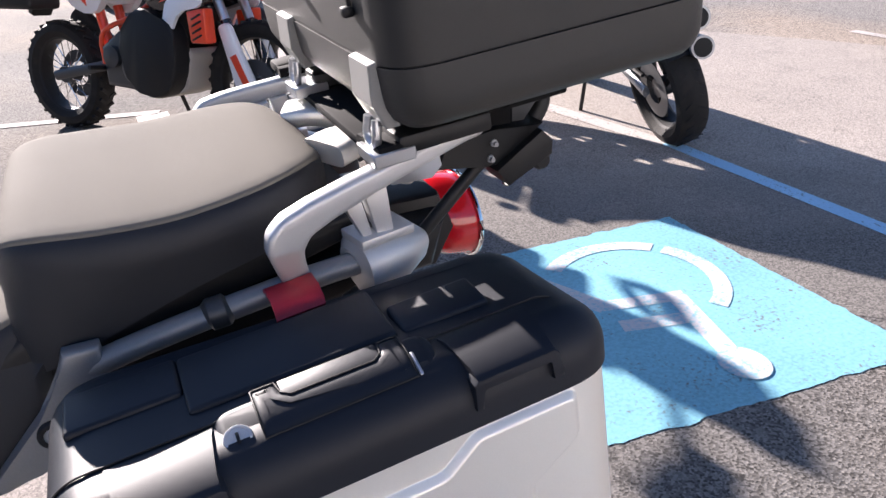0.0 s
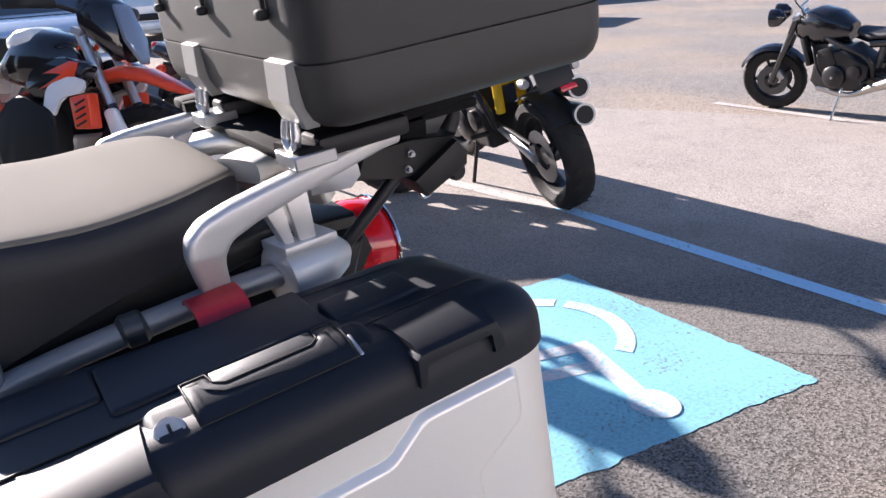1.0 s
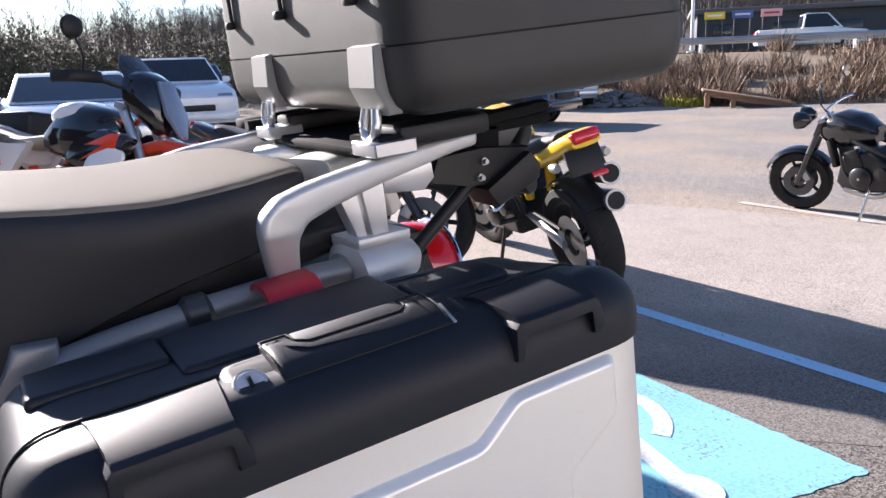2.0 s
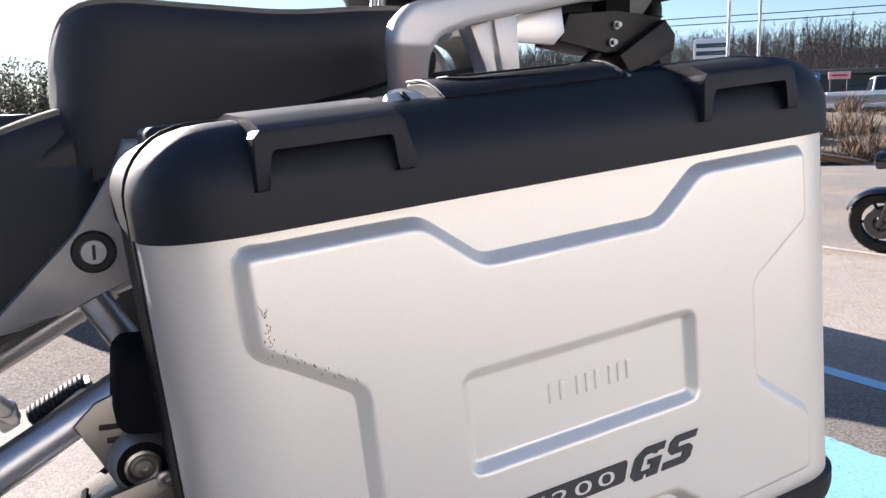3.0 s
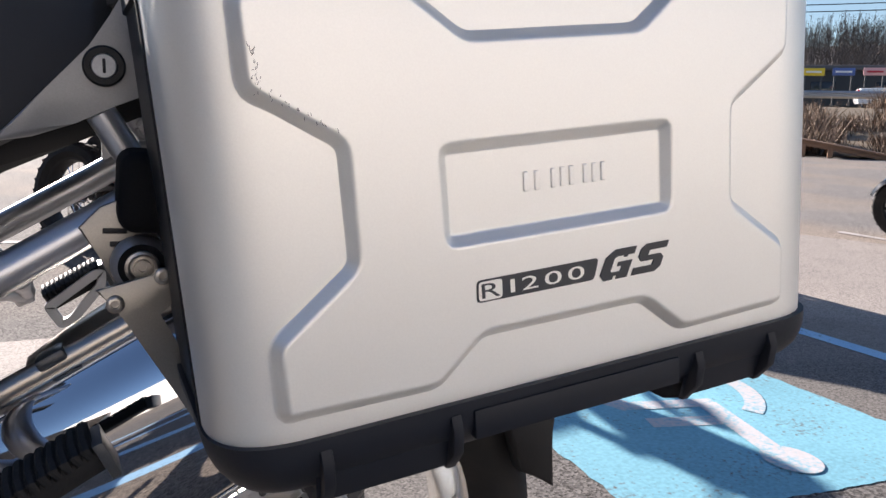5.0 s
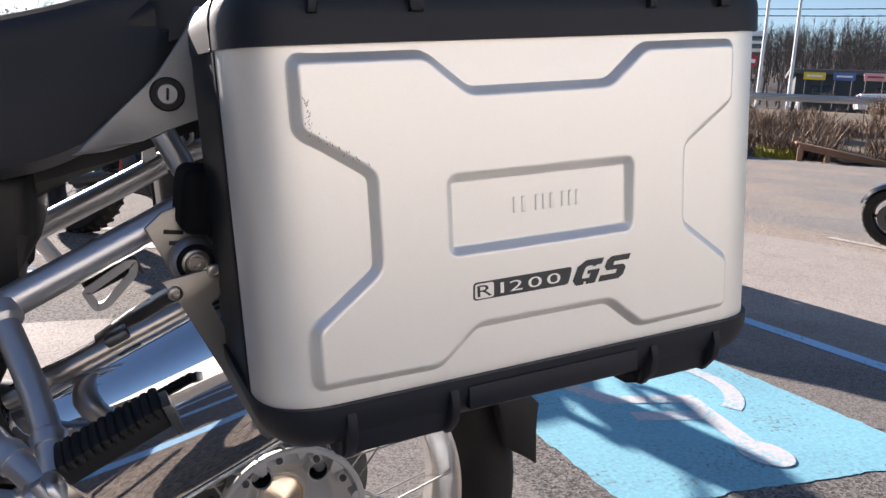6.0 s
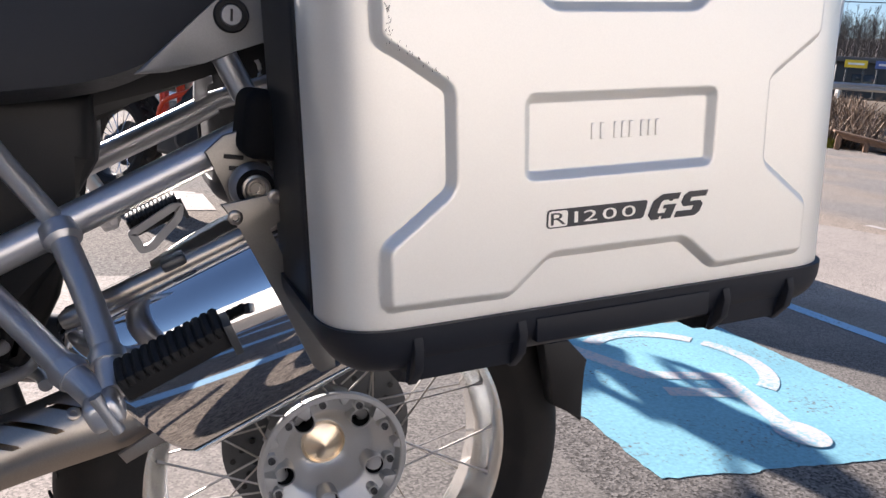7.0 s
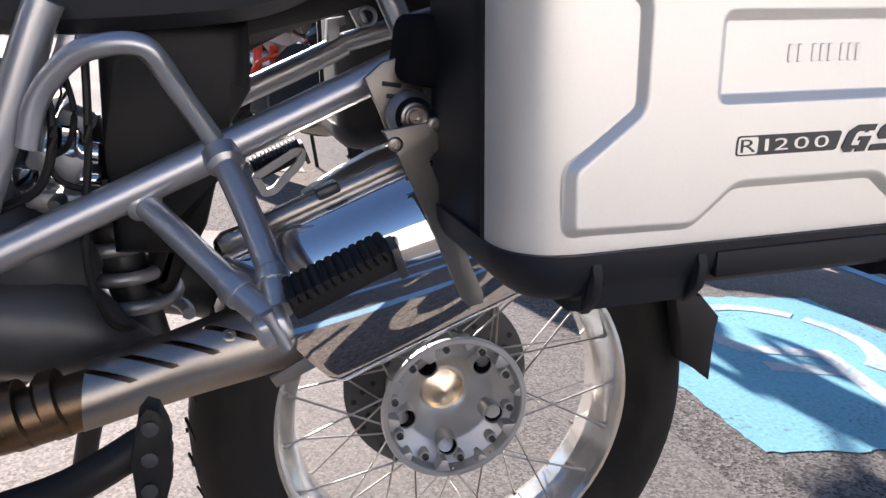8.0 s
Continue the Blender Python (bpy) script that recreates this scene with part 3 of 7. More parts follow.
# hub cover with bolts
HC = WC
hub = part("hub", lathe([(0.055, 0.075), (0.074, 0.06), (0.082, 0.01), (0.0935, -0.018), (0.0985, -0.024), (0.0985, -0.0295), (0.0970, -0.0315), (0.0915, -0.0315), (0.0900, -0.0300), (0.0875, -0.014), (0.076, -0.006), (0.064, 0.001), (0.0610, 0.003), (0.0585, 0.007), (0.0480, 0.024), (0.039, 0.034), (0.0335, 0.037), (0.001, 0.037)], HC, 80), HUB_GREY, bike, "painted grey wheel hub", None, 25)
for k in range(10):
    a = 2 * math.pi * k / 10 + 0.1
    m = Matrix.Translation(HC) @ Matrix.Rotation(a, 4, "Y") @ pose(0, 0, 0.0825)
    wide, deep = (0.0120, 0.015) if k % 2 else (0.0085, 0.009)
    part("hub_lug", prism([(-wide, 0.010), (wide, 0.010), (wide * 0.3, 0.0075 - deep), (-wide * 0.3, 0.0075 - deep)], -0.0295, 0.004, 0.0015), HUB_GREY, hub, "", m)
    m = Matrix.Translation(HC) @ Matrix.Rotation(a + 0.31, 4, "Y") @ pose(0, 0, 0.0800)
    part("stud_seat", lathe([(0.0080, 0.0), (0.0072, -0.0175), (0.0001, -0.0175)], seg=14), HUB_GREY, hub, "", m)
    part("hub_stud", lathe([(0.0046, -0.017), (0.0046, -0.0215), (0.0023, -0.0215), (0.0020, -0.0190), (0.0001, -0.0190)], seg=12), CAST_DARK, hub, "", m)
for k in range(5):
    a = 2 * math.pi * k / 5 + 0.62
    m = Matrix.Translation(HC) @ Matrix.Rotation(a, 4, "Y") @ pose(0, 0, 0.0640)
    part("bolt_well", lathe([(0.0155, 0.012), (0.0145, -0.0125), (0.0130, -0.0125), (0.0120, 0.010), (0.0120, 0.016)], seg=24), HUB_GREY, hub, "", m)
    part("well_floor", lathe([(0.0127, 0.008), (0.0124, -0.0100), (0.0119, -0.0100), (0.0110, 0.008), (0.0001, 0.008)], seg=20), MATTE, hub, "", m)
    part("wheel_bolt", lathe([(0.0055, 0.009), (0.0055, 0.0040), (0.0034, 0.0035), (0.0034, 0.007), (0.0001, 0.007)], seg=12), MATTE, hub, "", m)
part("centre_cap", lathe([(0.0305, 0.045), (0.0305, 0.0320), (0.0285, 0.0300), (0.0270, 0.0335), (0.0001, 0.0205)], HC, 48), GOLD, hub, "gold cone-shaped centre cap")
# brake disc and final drive beyond the wheel
bm = lathe([(0.075, 0.058), (0.132, 0.058), (0.132, 0.063), (0.075, 0.063)], WC, 64, closed=True)
disc = part("brake_disc", bm, CAST_DARK, bike)
bm = bmesh.new()
for k in range(54):
    a, r = 2 * math.pi * k / 54, 0.092 + 0.014 * (k % 3)
    lathe([(0.0042, 0.0575), (0.0042, 0.0565), (0.0001, 0.0565)], WC + Vector((r * math.cos(a), 0, r * math.sin(a))), 8, bm)
tagged(part("disc_hole", bm, BLACK, disc), kind="stuff")
part("final_drive", lathe([(0.03, 0.06), (0.085, 0.075), (0.1, 0.10), (0.095, 0.15), (0.06, 0.175), (0.001, 0.18)], WC + Vector((-0.01, 0, 0.005)), 40), CAST_DARK, bike)
part("brake_caliper", block((0.09, 0.055, 0.05), pose(-0.115, 0.055, 0.475, 0, -48, 0), 0.01, 3), CAST_DARK, bike)
part("swingarm", tube(bmesh.new(), smooth_path([(0.0, 0.13, 0.41), (-0.16, 0.125, 0.46), (-0.33, 0.11, 0.50), (-0.50, 0.09, 0.52)]), 0.045, 16, 0.75), CAST_DARK, bike)
# mudguard behind the wheel
bm = bmesh.new()
rings = []
for k in range(13):
    a = radians(72 - 4.4 * k)
    rr = 0.340 + 0.0005 * k
    hwid = 0.088 + 0.001 * k
    ring = []
    for q in range(9):
        t = -1 + q / 4
        drop = 0.022 * t ** 4
        ring.append((rr - drop, hwid * t))
    pts = [(rr - d0, y) for d0, y in [(rr - r, y) for r, y in ring]]
    full = pts + [(r - 0.004, y) for r, y in reversed(pts)]
    rings.append([bm.verts.new((WC.x + r * math.cos(a), y, WC.z + r * math.sin(a))) for r, y in full])
join_rings(bm, rings)
part("mudguard", bm, BLACK, bike, "black plastic rear mudguard")
bm = prism([(0.255, 0.548), (0.292, 0.552), (0.325, 0.522), (0.318, 0.480), (0.328, 0.434), (0.305, 0.450), (0.280, 0.462)], -0.112, -0.086, 0.004)
part("mud_flap", bm, BLACK, bike)

# rear frame of silver tubes
frame_tube = lambda pts, r, n=6, name="frame_tube": part(name, tube(bmesh.new(), smooth_path(pts, n) if n else pts, r, 18), ALU, bike)
LT = [(-0.52, -0.205, 0.594), (-0.36, -0.205, 0.681), (-0.165, -0.198, 0.788), (-0.125, -0.196, 0.812)]
frame_tube(LT, 0.0148, 3)
frame_tube([(x, 0.175, z) for x, y, z in LT], 0.0158, 3)
frame_tube([(-0.352, 0.21, 0.812), (-0.297, 0.18, 0.732)], 0.0105, 0)
frame_tube([(-0.440, -0.212, 0.715), (-0.430, -0.216, 0.755), (-0.405, -0.226, 0.788), (-0.380, -0.235, 0.800), (-0.358, -0.239, 0.803), (-0.344, -0.237, 0.796), (-0.325, -0.225, 0.768), (-0.297, -0.211, 0.728)], 0.0092, 6)
frame_tube([(-0.425, -0.20, 0.830), (-0.436, -0.20, 0.800), (-0.470, -0.20, 0.690), (-0.487, -0.20, 0.630)], 0.0145, 4)
frame_tube([(-0.157, -0.192, 0.872), (-0.128, -0.190, 0.822)], 0.0115, 0)
frame_tube([(-0.127, 0.17, 0.880), (-0.092, 0.175, 0.824)], 0.0088, 0)
far_ring = [(-0.098 + 0.0115 * math.cos(2 * math.pi * k / 20), 0.165, 0.850 + 0.0115 * math.sin(2 * math.pi * k / 20)) for k in range(21)]
part("bracket_ring", tube(bmesh.new(), far_ring, 0.003, 8), CAST, bike)
part("bracket_web", tube(bmesh.new(), smooth_path([(-0.112, 0.168, 0.872), (-0.096, 0.168, 0.878), (-0.070, 0.168, 0.872), (-0.066, 0.168, 0.848), (-0.082, 0.170, 0.834), (-0.096, 0.170, 0.838)], 4), 0.0028, 8), CAST, bike)
part("cable_clip", prism([(-0.150, 0.842), (-0.128, 0.848), (-0.126, 0.838), (-0.136, 0.834), (-0.135, 0.820), (-0.124, 0.816), (-0.126, 0.808), (-0.150, 0.812)], 0.165, 0.185, 0.002), ALU, bike)
frame_tube([(-0.13, -0.19, 0.812), (-0.02, -0.17, 0.86), (0.10, -0.15, 0.90), (0.22, -0.13, 0.94)], 0.0135, 4)
frame_tube([(-0.13, 0.175, 0.812), (0.10, 0.15, 0.90), (0.22, 0.13, 0.94)], 0.0135, 4)
# footrest brackets with collars
for y, s in ((-1, 1), (1, 1)):
    k = -y
    pts1 = [(-0.290, -0.216 * k, 0.714), (-0.268, -0.268 * k, 0.672), (-0.254, -0.312 * k, 0.640), (-0.250, -0.340 * k, 0.620)]
    pts2 = [(-0.356, -0.203 * k, 0.672), (-0.318, -0.258 * k, 0.650), (-0.283, -0.312 * k, 0.630), (-0.256, -0.345 * k, 0.614)]
    for pts in (pts1, pts2):
        bm = tube(bmesh.new(), smooth_path(pts, 4), 0.0112, 16)
        a, b = Vector(pts[2]), Vector(pts[3])
        tube(bm, [a.lerp(b, -0.12), a, a.lerp(b, 0.25)], [0.0125, 0.0142, 0.0132], 16)
        a, b = Vector(pts[0]), Vector(pts[1])
        tube(bm, [a.lerp(b, -0.1), a.lerp(b, 0.1), a.lerp(b, 0.16)], [0.0165, 0.0162, 0.012], 16)
        part("footrest_bracket", bm, ALU, bike)
    m = pose(*((-0.208, -0.352, 0.650) if k > 0 else (-0.190, 0.352, 0.622)), 6, -28, 0) @ Matrix.Diagonal((0.77, 0.8, 0.52 if k > 0 else 0.72, 1))
    peg = part("footrest", block((0.108, 0.030, 0.040), m, 0.004), PEG_RUBBER, bike, "ribbed black rubber passenger footrest")
    for i in range(12):
        x = -0.049 + 0.0088 * i
        part("rubber_rib", tube(bmesh.new(), [m @ Vector((x, -0.0185, 0.006)), m @ Vector((x + 0.001, -0.0175, 0.0175)), m @ Vector((x + 0.002, -0.010, 0.0225)), m @ Vector((x + 0.002, 0.016, 0.0225))], [0.0026, 0.0040, 0.0042, 0.0040], 8), PEG_RUBBER, peg)
    part("footrest_plate", prism([(0.052, -0.030), (0.060, -0.030), (0.062, 0.018), (0.054, 0.020)], -0.021, 0.012, 0.001), CAST_DARK, peg, "", m)
    if k < 0:
        rim = round_poly([(-0.232, 0.600), (-0.165, 0.648), (-0.148, 0.646), (-0.150, 0.622), (-0.192, 0.572), (-0.212, 0.566)], 0.008, 3)
        bm = bmesh.new()
        loops = [[bm.verts.new((p.x, y, p.y)) for p in inset_poly(rim, d)] for y, d in ((0.328, 0.0), (0.338, 0.0), (0.338, 0.012), (0.328, 0.012))]
        join_rings(bm, loops, closed=True)
        part("footrest_frame", bm, SATIN, peg)
    part("hinge", block((0.026, 0.030, 0.024), pose(-0.256, -0.352 * k, 0.613, 0, -27, 0), 0.006, 3), ALU, peg)
    part("hinge_pin", tube(bmesh.new(), [(-0.262, -0.364 * k, 0.628), (-0.246, -0.364 * k, 0.600)], 0.005, 12), CAST, peg)

# rear tab with rubber bush, and the exhaust hanger
tab = part("mounting_tab", prism([(-0.177, 0.790), (-0.162, 0.805), (-0.146, 0.811), (-0.130, 0.792), (-0.114, 0.770), (-0.114, 0.745), (-0.132, 0.730), (-0.150, 0.738), (-0.163, 0.766)], -0.236, -0.231, 0.0015), TAB_STEEL, bike)
for z in (0.787, 0.777):
    part("slot", block((0.017, 0.002, 0.004), pose(-0.1525 + (0.787 - z) * 0.45, -0.2365, z, 0, 3, 0), 0.0008), BLACK, tab)
bush = Vector((-0.136, -0.247, 0.763))
part("rubber_bush", lathe([(0.0195, 0.012), (0.0215, 0.004), (0.0205, -0.006), (0.0165, -0.0105), (0.0001, -0.0105)], bush, 32), CAST, bike)
part("bush_rubber", lathe([(0.0168, -0.009), (0.0165, -0.0120), (0.0001, -0.0120)], bush, 28), MATTE, bike)
part("bush_sleeve", lathe([(0.0122, -0.011), (0.0122, -0.0150), (0.0100, -0.0158), (0.0084, -0.0150), (0.0082, -0.0122), (0.0062, -0.0122), (0.0058, -0.0170), (0.0030, -0.0170), (0.0028, -0.0130), (0.0001, -0.0130)], bush, 28), STEEL, bike)
strap = [(-0.168, 0.752), (-0.150, 0.731), (-0.115, 0.666), (-0.083, 0.605), (-0.076, 0.599), (-0.063, 0.603), (-0.064, 0.612), (-0.098, 0.674), (-0.128, 0.732), (-0.118, 0.741), (-0.100, 0.738), (-0.091, 0.769), (-0.116, 0.764)]
part("exhaust_hanger", prism(strap, -0.278, -0.2735, 0.0012), TAB_STEEL, bike, "brushed steel exhaust hanger plate")
for x, z in ((-0.156, 0.742), (-0.124, 0.760)):
    part("screw", lathe([(0.0062, 0.0), (0.0062, -0.003), (0.0048, -0.004), (0.0030, -0.004), (0.0026, -0.001), (0.0001, -0.001)], (x, -0.2785, z), 16), STEEL, bike)

# exhaust: polished silencer, pipe, slotted heat guard
AX, PX = Vector((0.891, 0, 0.454)), Vector((-0.454, 0, 0.891))


def on_axis(s, p=0.0, y=0.0):
    return AX * s + PX * (0.602 + p) + Vector((0, y, 0))


def silencer_ring(bm, s, a, b, y, n=40, power=0.85, slant=0.0):
    ring = []
    for k in range(n):
        t = 2 * math.pi * k / n
        c, d = math.cos(t), math.sin(t)
        c, d = math.copysign(abs(c) ** power, c), math.copysign(abs(d) ** power, d)
        ring.append(bm.verts.new(on_axis(s + slant * d, 0.011 + a * d, y + b * c)))
    return ring


bm = bmesh.new()
join_rings(bm, [silencer_ring(bm, s, a, b, -0.192, slant=sl) for s, a, b, sl in ((0.040, 0.052, 0.05, -0.02), (0.048, 0.0840, 0.076, -0.025), (0.056, 0.0880, 0.080, -0.025), (0.30, 0.0880, 0.080, 0), (0.42, 0.0880, 0.080, 0), (0.428, 0.0840, 0.076, 0), (0.432, 0.050, 0.045, 0))])
sil = part("silencer", bm, CHROME, bike, "polished chrome exhaust silencer", None, 30)
part("seam_bead", tube(bmesh.new(), [on_axis(0.075, -0.0755, -0.205), on_axis(0.40, -0.0755, -0.205)], 0.0035, 8), STEEL, sil)
part("silencer_rail", tube(bmesh.new(), [on_axis(t, 0.0975, -0.218) for t in (0.030, 0.036, 0.10, 0.17, 0.24, 0.31, 0.36)], [0.007, 0.0095, 0.0095, 0.0095, 0.0095, 0.0095, 0.0095], 16), STEEL, sil, "bright rolled edge along the silencer")
for t in (0.135, 0.225, 0.305):
    part("rail_clip", block((0.022, 0.024, 0.010), Matrix.Translation(on_axis(t, 0.104, -0.218)) @ pose(0, 0, 0, 0, -27, 0), 0.003), CAST_DARK, sil)
bm = bmesh.new()
rings = []
for k in range(7):
    t = 0.115 + k * 0.035
    lift = 0.009 * math.sin(math.pi * min(1.0, k / 4.5))
    rings.append([bm.verts.new(on_axis(t, 0.099 + dz + lift, y)) for y, dz in ((-0.222, 0.0), (-0.205, 0.006), (-0.185, 0.006), (-0.170, 0.0), (-0.171, -0.004), (-0.185, 0.003), (-0.205, 0.003), (-0.221, -0.004))])
join_rings(bm, rings)
part("top_guard", bm, STEEL, sil)
PIPE = smooth_path([(-0.62, -0.20, 0.455), (-0.50, -0.215, 0.468), (-0.40, -0.215, 0.495), (-0.28, -0.208, 0.536), (-0.205, -0.200, 0.566)], 6)
part("exhaust_pipe", tube(bmesh.new(), PIPE, 0.026, 24), BURNT, bike, "heat-browned steel exhaust pipe")
for x, z in ((-0.455, 0.483), (-0.425, 0.492)):
    part("pipe_clamp", tube(bmesh.new(), [(x - 0.008, -0.216, z - 0.003), (x - 0.006, -0.216, z - 0.002), (x + 0.006, -0.216, z + 0.002), (x + 0.008, -0.216, z + 0.003)], [0.027, 0.0310, 0.0310, 0.027], 24), BURNT, bike)
bm = bmesh.new()
A, B = Vector((-0.418, -0.212, 0.490)), Vector((-0.205, -0.205, 0.562))
dirn = (B - A).normalized()
sidev = Vector((0, -1, 0))
upv = sidev.cross(dirn).normalized() * -1
if upv.z < 0:
    upv = -upv
NS, NA, SLANT = 330, 44, 0.50
grid = []
for i in range(NS + 1):
    row = []
    for j in range(NA + 1):
        g2 = j / NA
        f = -0.35 + 1.70 * i / NS + (0.64 - g2) * SLANT
        f = min(max(f, 0.05 + 0.10 * g2), 1.01 - 0.10 * abs(g2 - 0.45) * 2)
        a = radians(-38 + 128 * g2)
        r = 0.0355 - 0.003 * (1 - f) + 0.004 * math.exp(-((f - 0.8) / 0.25) ** 2)
        row.append(bm.verts.new(A.lerp(B, f) + (sidev * math.cos(a) + upv * math.sin(a)) * r))
    grid.append(row)
for i in range(NS):
    for j in range(NA):
        f, g2 = -0.35 + 1.70 * (i + 0.5) / NS, (j + 0.5) / NA
        end = max(0.0, (abs(g2 - 0.64) - 0.155) / 0.035)
        half = 0.021 * math.sqrt(max(0.0, 1 - end * end))
        slot = any(abs(f - c) < half for c in (0.20, 0.36, 0.52, 0.68))
        quad = (grid[i][j], grid[i + 1][j], grid[i + 1][j + 1], grid[i][j + 1])
        if not slot and (quad[0].co - quad[1].co).length + (quad[3].co - quad[2].co).length > 1e-6:
            bm.faces.new(quad)
bmesh.ops.remove_doubles(bm, verts=bm.verts[:], dist=1e-6)
bmesh.ops.delete(bm, geom=[v for v in bm.verts if not v.link_faces], context="VERTS")
bmesh.ops.solidify(bm, geom=bm.faces[:], thickness=0.0016)
guard = part("heat_guard", bm, STEEL, bike, "slotted brushed steel heat guard")
part("guard_screw", lathe([(0.006, 0.0), (0.006, -0.003), (0.0045, -0.004), (0.0025, -0.004), (0.0025, -0.001), (0.0001, -0.001)], seg=18), STEEL, guard, "", pose(-0.282, -0.2365, 0.560, -42, 0, 0))
part("guard_lip", prism([(-0.222, 0.563), (-0.206, 0.556), (-0.204, 0.534), (-0.240, 0.514), (-0.247, 0.524), (-0.216, 0.542)], -0.249, -0.245, 0.001), STEEL, guard)

# gearbox and swingarm casting, shock, engine and dark bodywork
cast = round_poly([(-0.66, 0.60), (-0.53, 0.598), (-0.468, 0.588), (-0.44, 0.560), (-0.405, 0.535), (-0.376, 0.522), (-0.362, 0.496), (-0.40, 0.482), (-0.50, 0.492), (-0.66, 0.470)], 0.03, 4)
part("gearbox_casting", prism([(p.x, p.y) for p in cast], -0.155, 0.03, 0.02, 4), CAST_DARK, bike, "dark grey cast gearbox housing")
rib = smooth_path([(-0.54, -0.156, 0.535), (-0.48, -0.157, 0.530), (-0.43, -0.157, 0.515), (-0.385, -0.157, 0.500)], 5)
part("casting_horn", tube(bmesh.new(), smooth_path([(-0.68, -0.12, 0.545), (-0.52, -0.14, 0.548), (-0.44, -0.145, 0.540), (-0.39, -0.145, 0.524), (-0.352, -0.14, 0.512)], 5), [0.062] * 6 + [0.060 - 0.0015 * k for k in range(5)] + [0.050 - 0.004 * k for k in range(5)] + [0.026 - 0.003 * k for k in range(5)], 28), CAST_DARK, bike)
part("casting_lobe", tube(bmesh.new(), smooth_path([(-0.68, -0.10, 0.64), (-0.54, -0.12, 0.632), (-0.46, -0.125, 0.60), (-0.42, -0.12, 0.565)], 5), [0.075] * 6 + [0.072 - 0.004 * k for k in range(10)], 28), CAST_DARK, bike)
part("casting_rib", tube(bmesh.new(), rib, 0.006, 10), CAST_DARK, bike)
coil = []
for k in range(130):
    a = 2 * math.pi * k / 24
    coil.append((-0.362 + 0.045 * math.cos(a) - 0.0005 * k, -0.055 + 0.045 * math.sin(a), 0.515 + 0.00125 * k))
shock = part("shock_absorber", tube(bmesh.new(), [(-0.350, -0.055, 0.46), (-0.425, -0.055, 0.72)], 0.023, 18), CAST_DARK, bike)
part("coil_spring", tube(bmesh.new(), coil, 0.0075, 10), CAST, shock, "grey coil spring")
part("airbox", prism([(-0.40, 0.83), (-0.265, 0.83), (-0.262, 0.765), (-0.30, 0.70), (-0.33, 0.60), (-0.385, 0.60), (-0.392, 0.70)], -0.13, 0.13, 0.02, 3), BLACK, bike)
part("seat_base", prism([(-0.24, 0.90), (-0.10, 0.955), (0.10, 1.0), (0.19, 1.02), (0.19, 1.045), (-0.15, 1.0), (-0.22, 0.96)], -0.168, 0.168, 0.012, 3), BLACK, bike)
part("under_tray", prism([(-0.30, 0.845), (-0.13, 0.905), (0.18, 0.985), (0.30, 0.985), (0.28, 0.925), (0.05, 0.910), (-0.11, 0.890), (-0.185, 0.858), (-0.275, 0.792)], -0.115, 0.115, 0.015, 3), BLACK, bike)
part("wheel_guard", prism([(-0.35, 0.72), (-0.30, 0.735), (-0.285, 0.70), (-0.30, 0.62), (-0.335, 0.54), (-0.36, 0.55)], -0.09, 0.09, 0.02, 3), BLACK, bike)
eng = part("engine_block", block((0.30, 0.34, 0.26), pose(-0.60, 0, 0.60), 0.03, 3), CAST_DARK, bike)
rnd = random.Random(3)
for k in range(7):
    part("engine_fitting", block((rnd.uniform(0.02, 0.05), 0.03, rnd.uniform(0.015, 0.04)), pose(-0.452 + rnd.uniform(-0.02, 0.05), -0.145 + rnd.uniform(-0.01, 0.015), 0.66 + 0.018 * k, rnd.uniform(-20, 20), rnd.uniform(-30, 30), 0), 0.005), CHROME if k % 2 else CAST, eng)
part("cast_bracket", prism([(-0.432, 0.797), (-0.426, 0.799), (-0.440, 0.742), (-0.448, 0.740)], -0.172, -0.160, 0.001), ALU, eng)
part("cast_bracket", prism([(-0.422, 0.803), (-0.409, 0.804), (-0.413, 0.778), (-0.436, 0.745), (-0.440, 0.746)], -0.165, -0.150, 0.001), ALU, eng)
part("cast_bracket", prism([(-0.444, 0.736), (-0.432, 0.740), (-0.430, 0.705), (-0.438, 0.700)], -0.160, -0.140, 0.002), CAST, eng)
part("intake_pipe", tube(bmesh.new(), [(-0.445, -0.142, 0.704), (-0.394, -0.145, 0.701)], 0.0105, 20), CHROME, eng)
part("intake_pipe", tube(bmesh.new(), [(-0.435, -0.150, 0.680), (-0.393, -0.150, 0.678)], 0.0078, 18), CHROME, eng)
part("intake_clamp", tube(bmesh.new(), [(-0.424, -0.142, 0.7035), (-0.417, -0.142, 0.703)], 0.013, 20), CAST_DARK, eng)
part("casting_flange", block((0.05, 0.03, 0.016), pose(-0.428, -0.150, 0.660, 0, 3, 0), 0.004), CAST, eng)
part("drain_bolt", lathe([(0.007, 0), (0.007, -0.02), (0.005, -0.026), (0.0001, -0.026)], (-0.425, -0.164, 0.662), 14), CAST_DARK, eng)
part("cable", tube(bmesh.new(), smooth_path([(-0.419, -0.168, 0.775), (-0.411, -0.170, 0.742), (-0.416, -0.170, 0.712), (-0.431, -0.170, 0.699), (-0.427, -0.170, 0.684), (-0.415, -0.170, 0.676), (-0.393, -0.165, 0.671)]), 0.0028, 8), BLACK, bike)
part("cable", tube(bmesh.new(), smooth_path([(-0.398, -0.20, 0.80), (-0.396, -0.205, 0.72), (-0.400, -0.20, 0.62), (-0.385, -0.18, 0.555), (-0.36, -0.14, 0.53)]), 0.0035, 8), BLACK, bike)
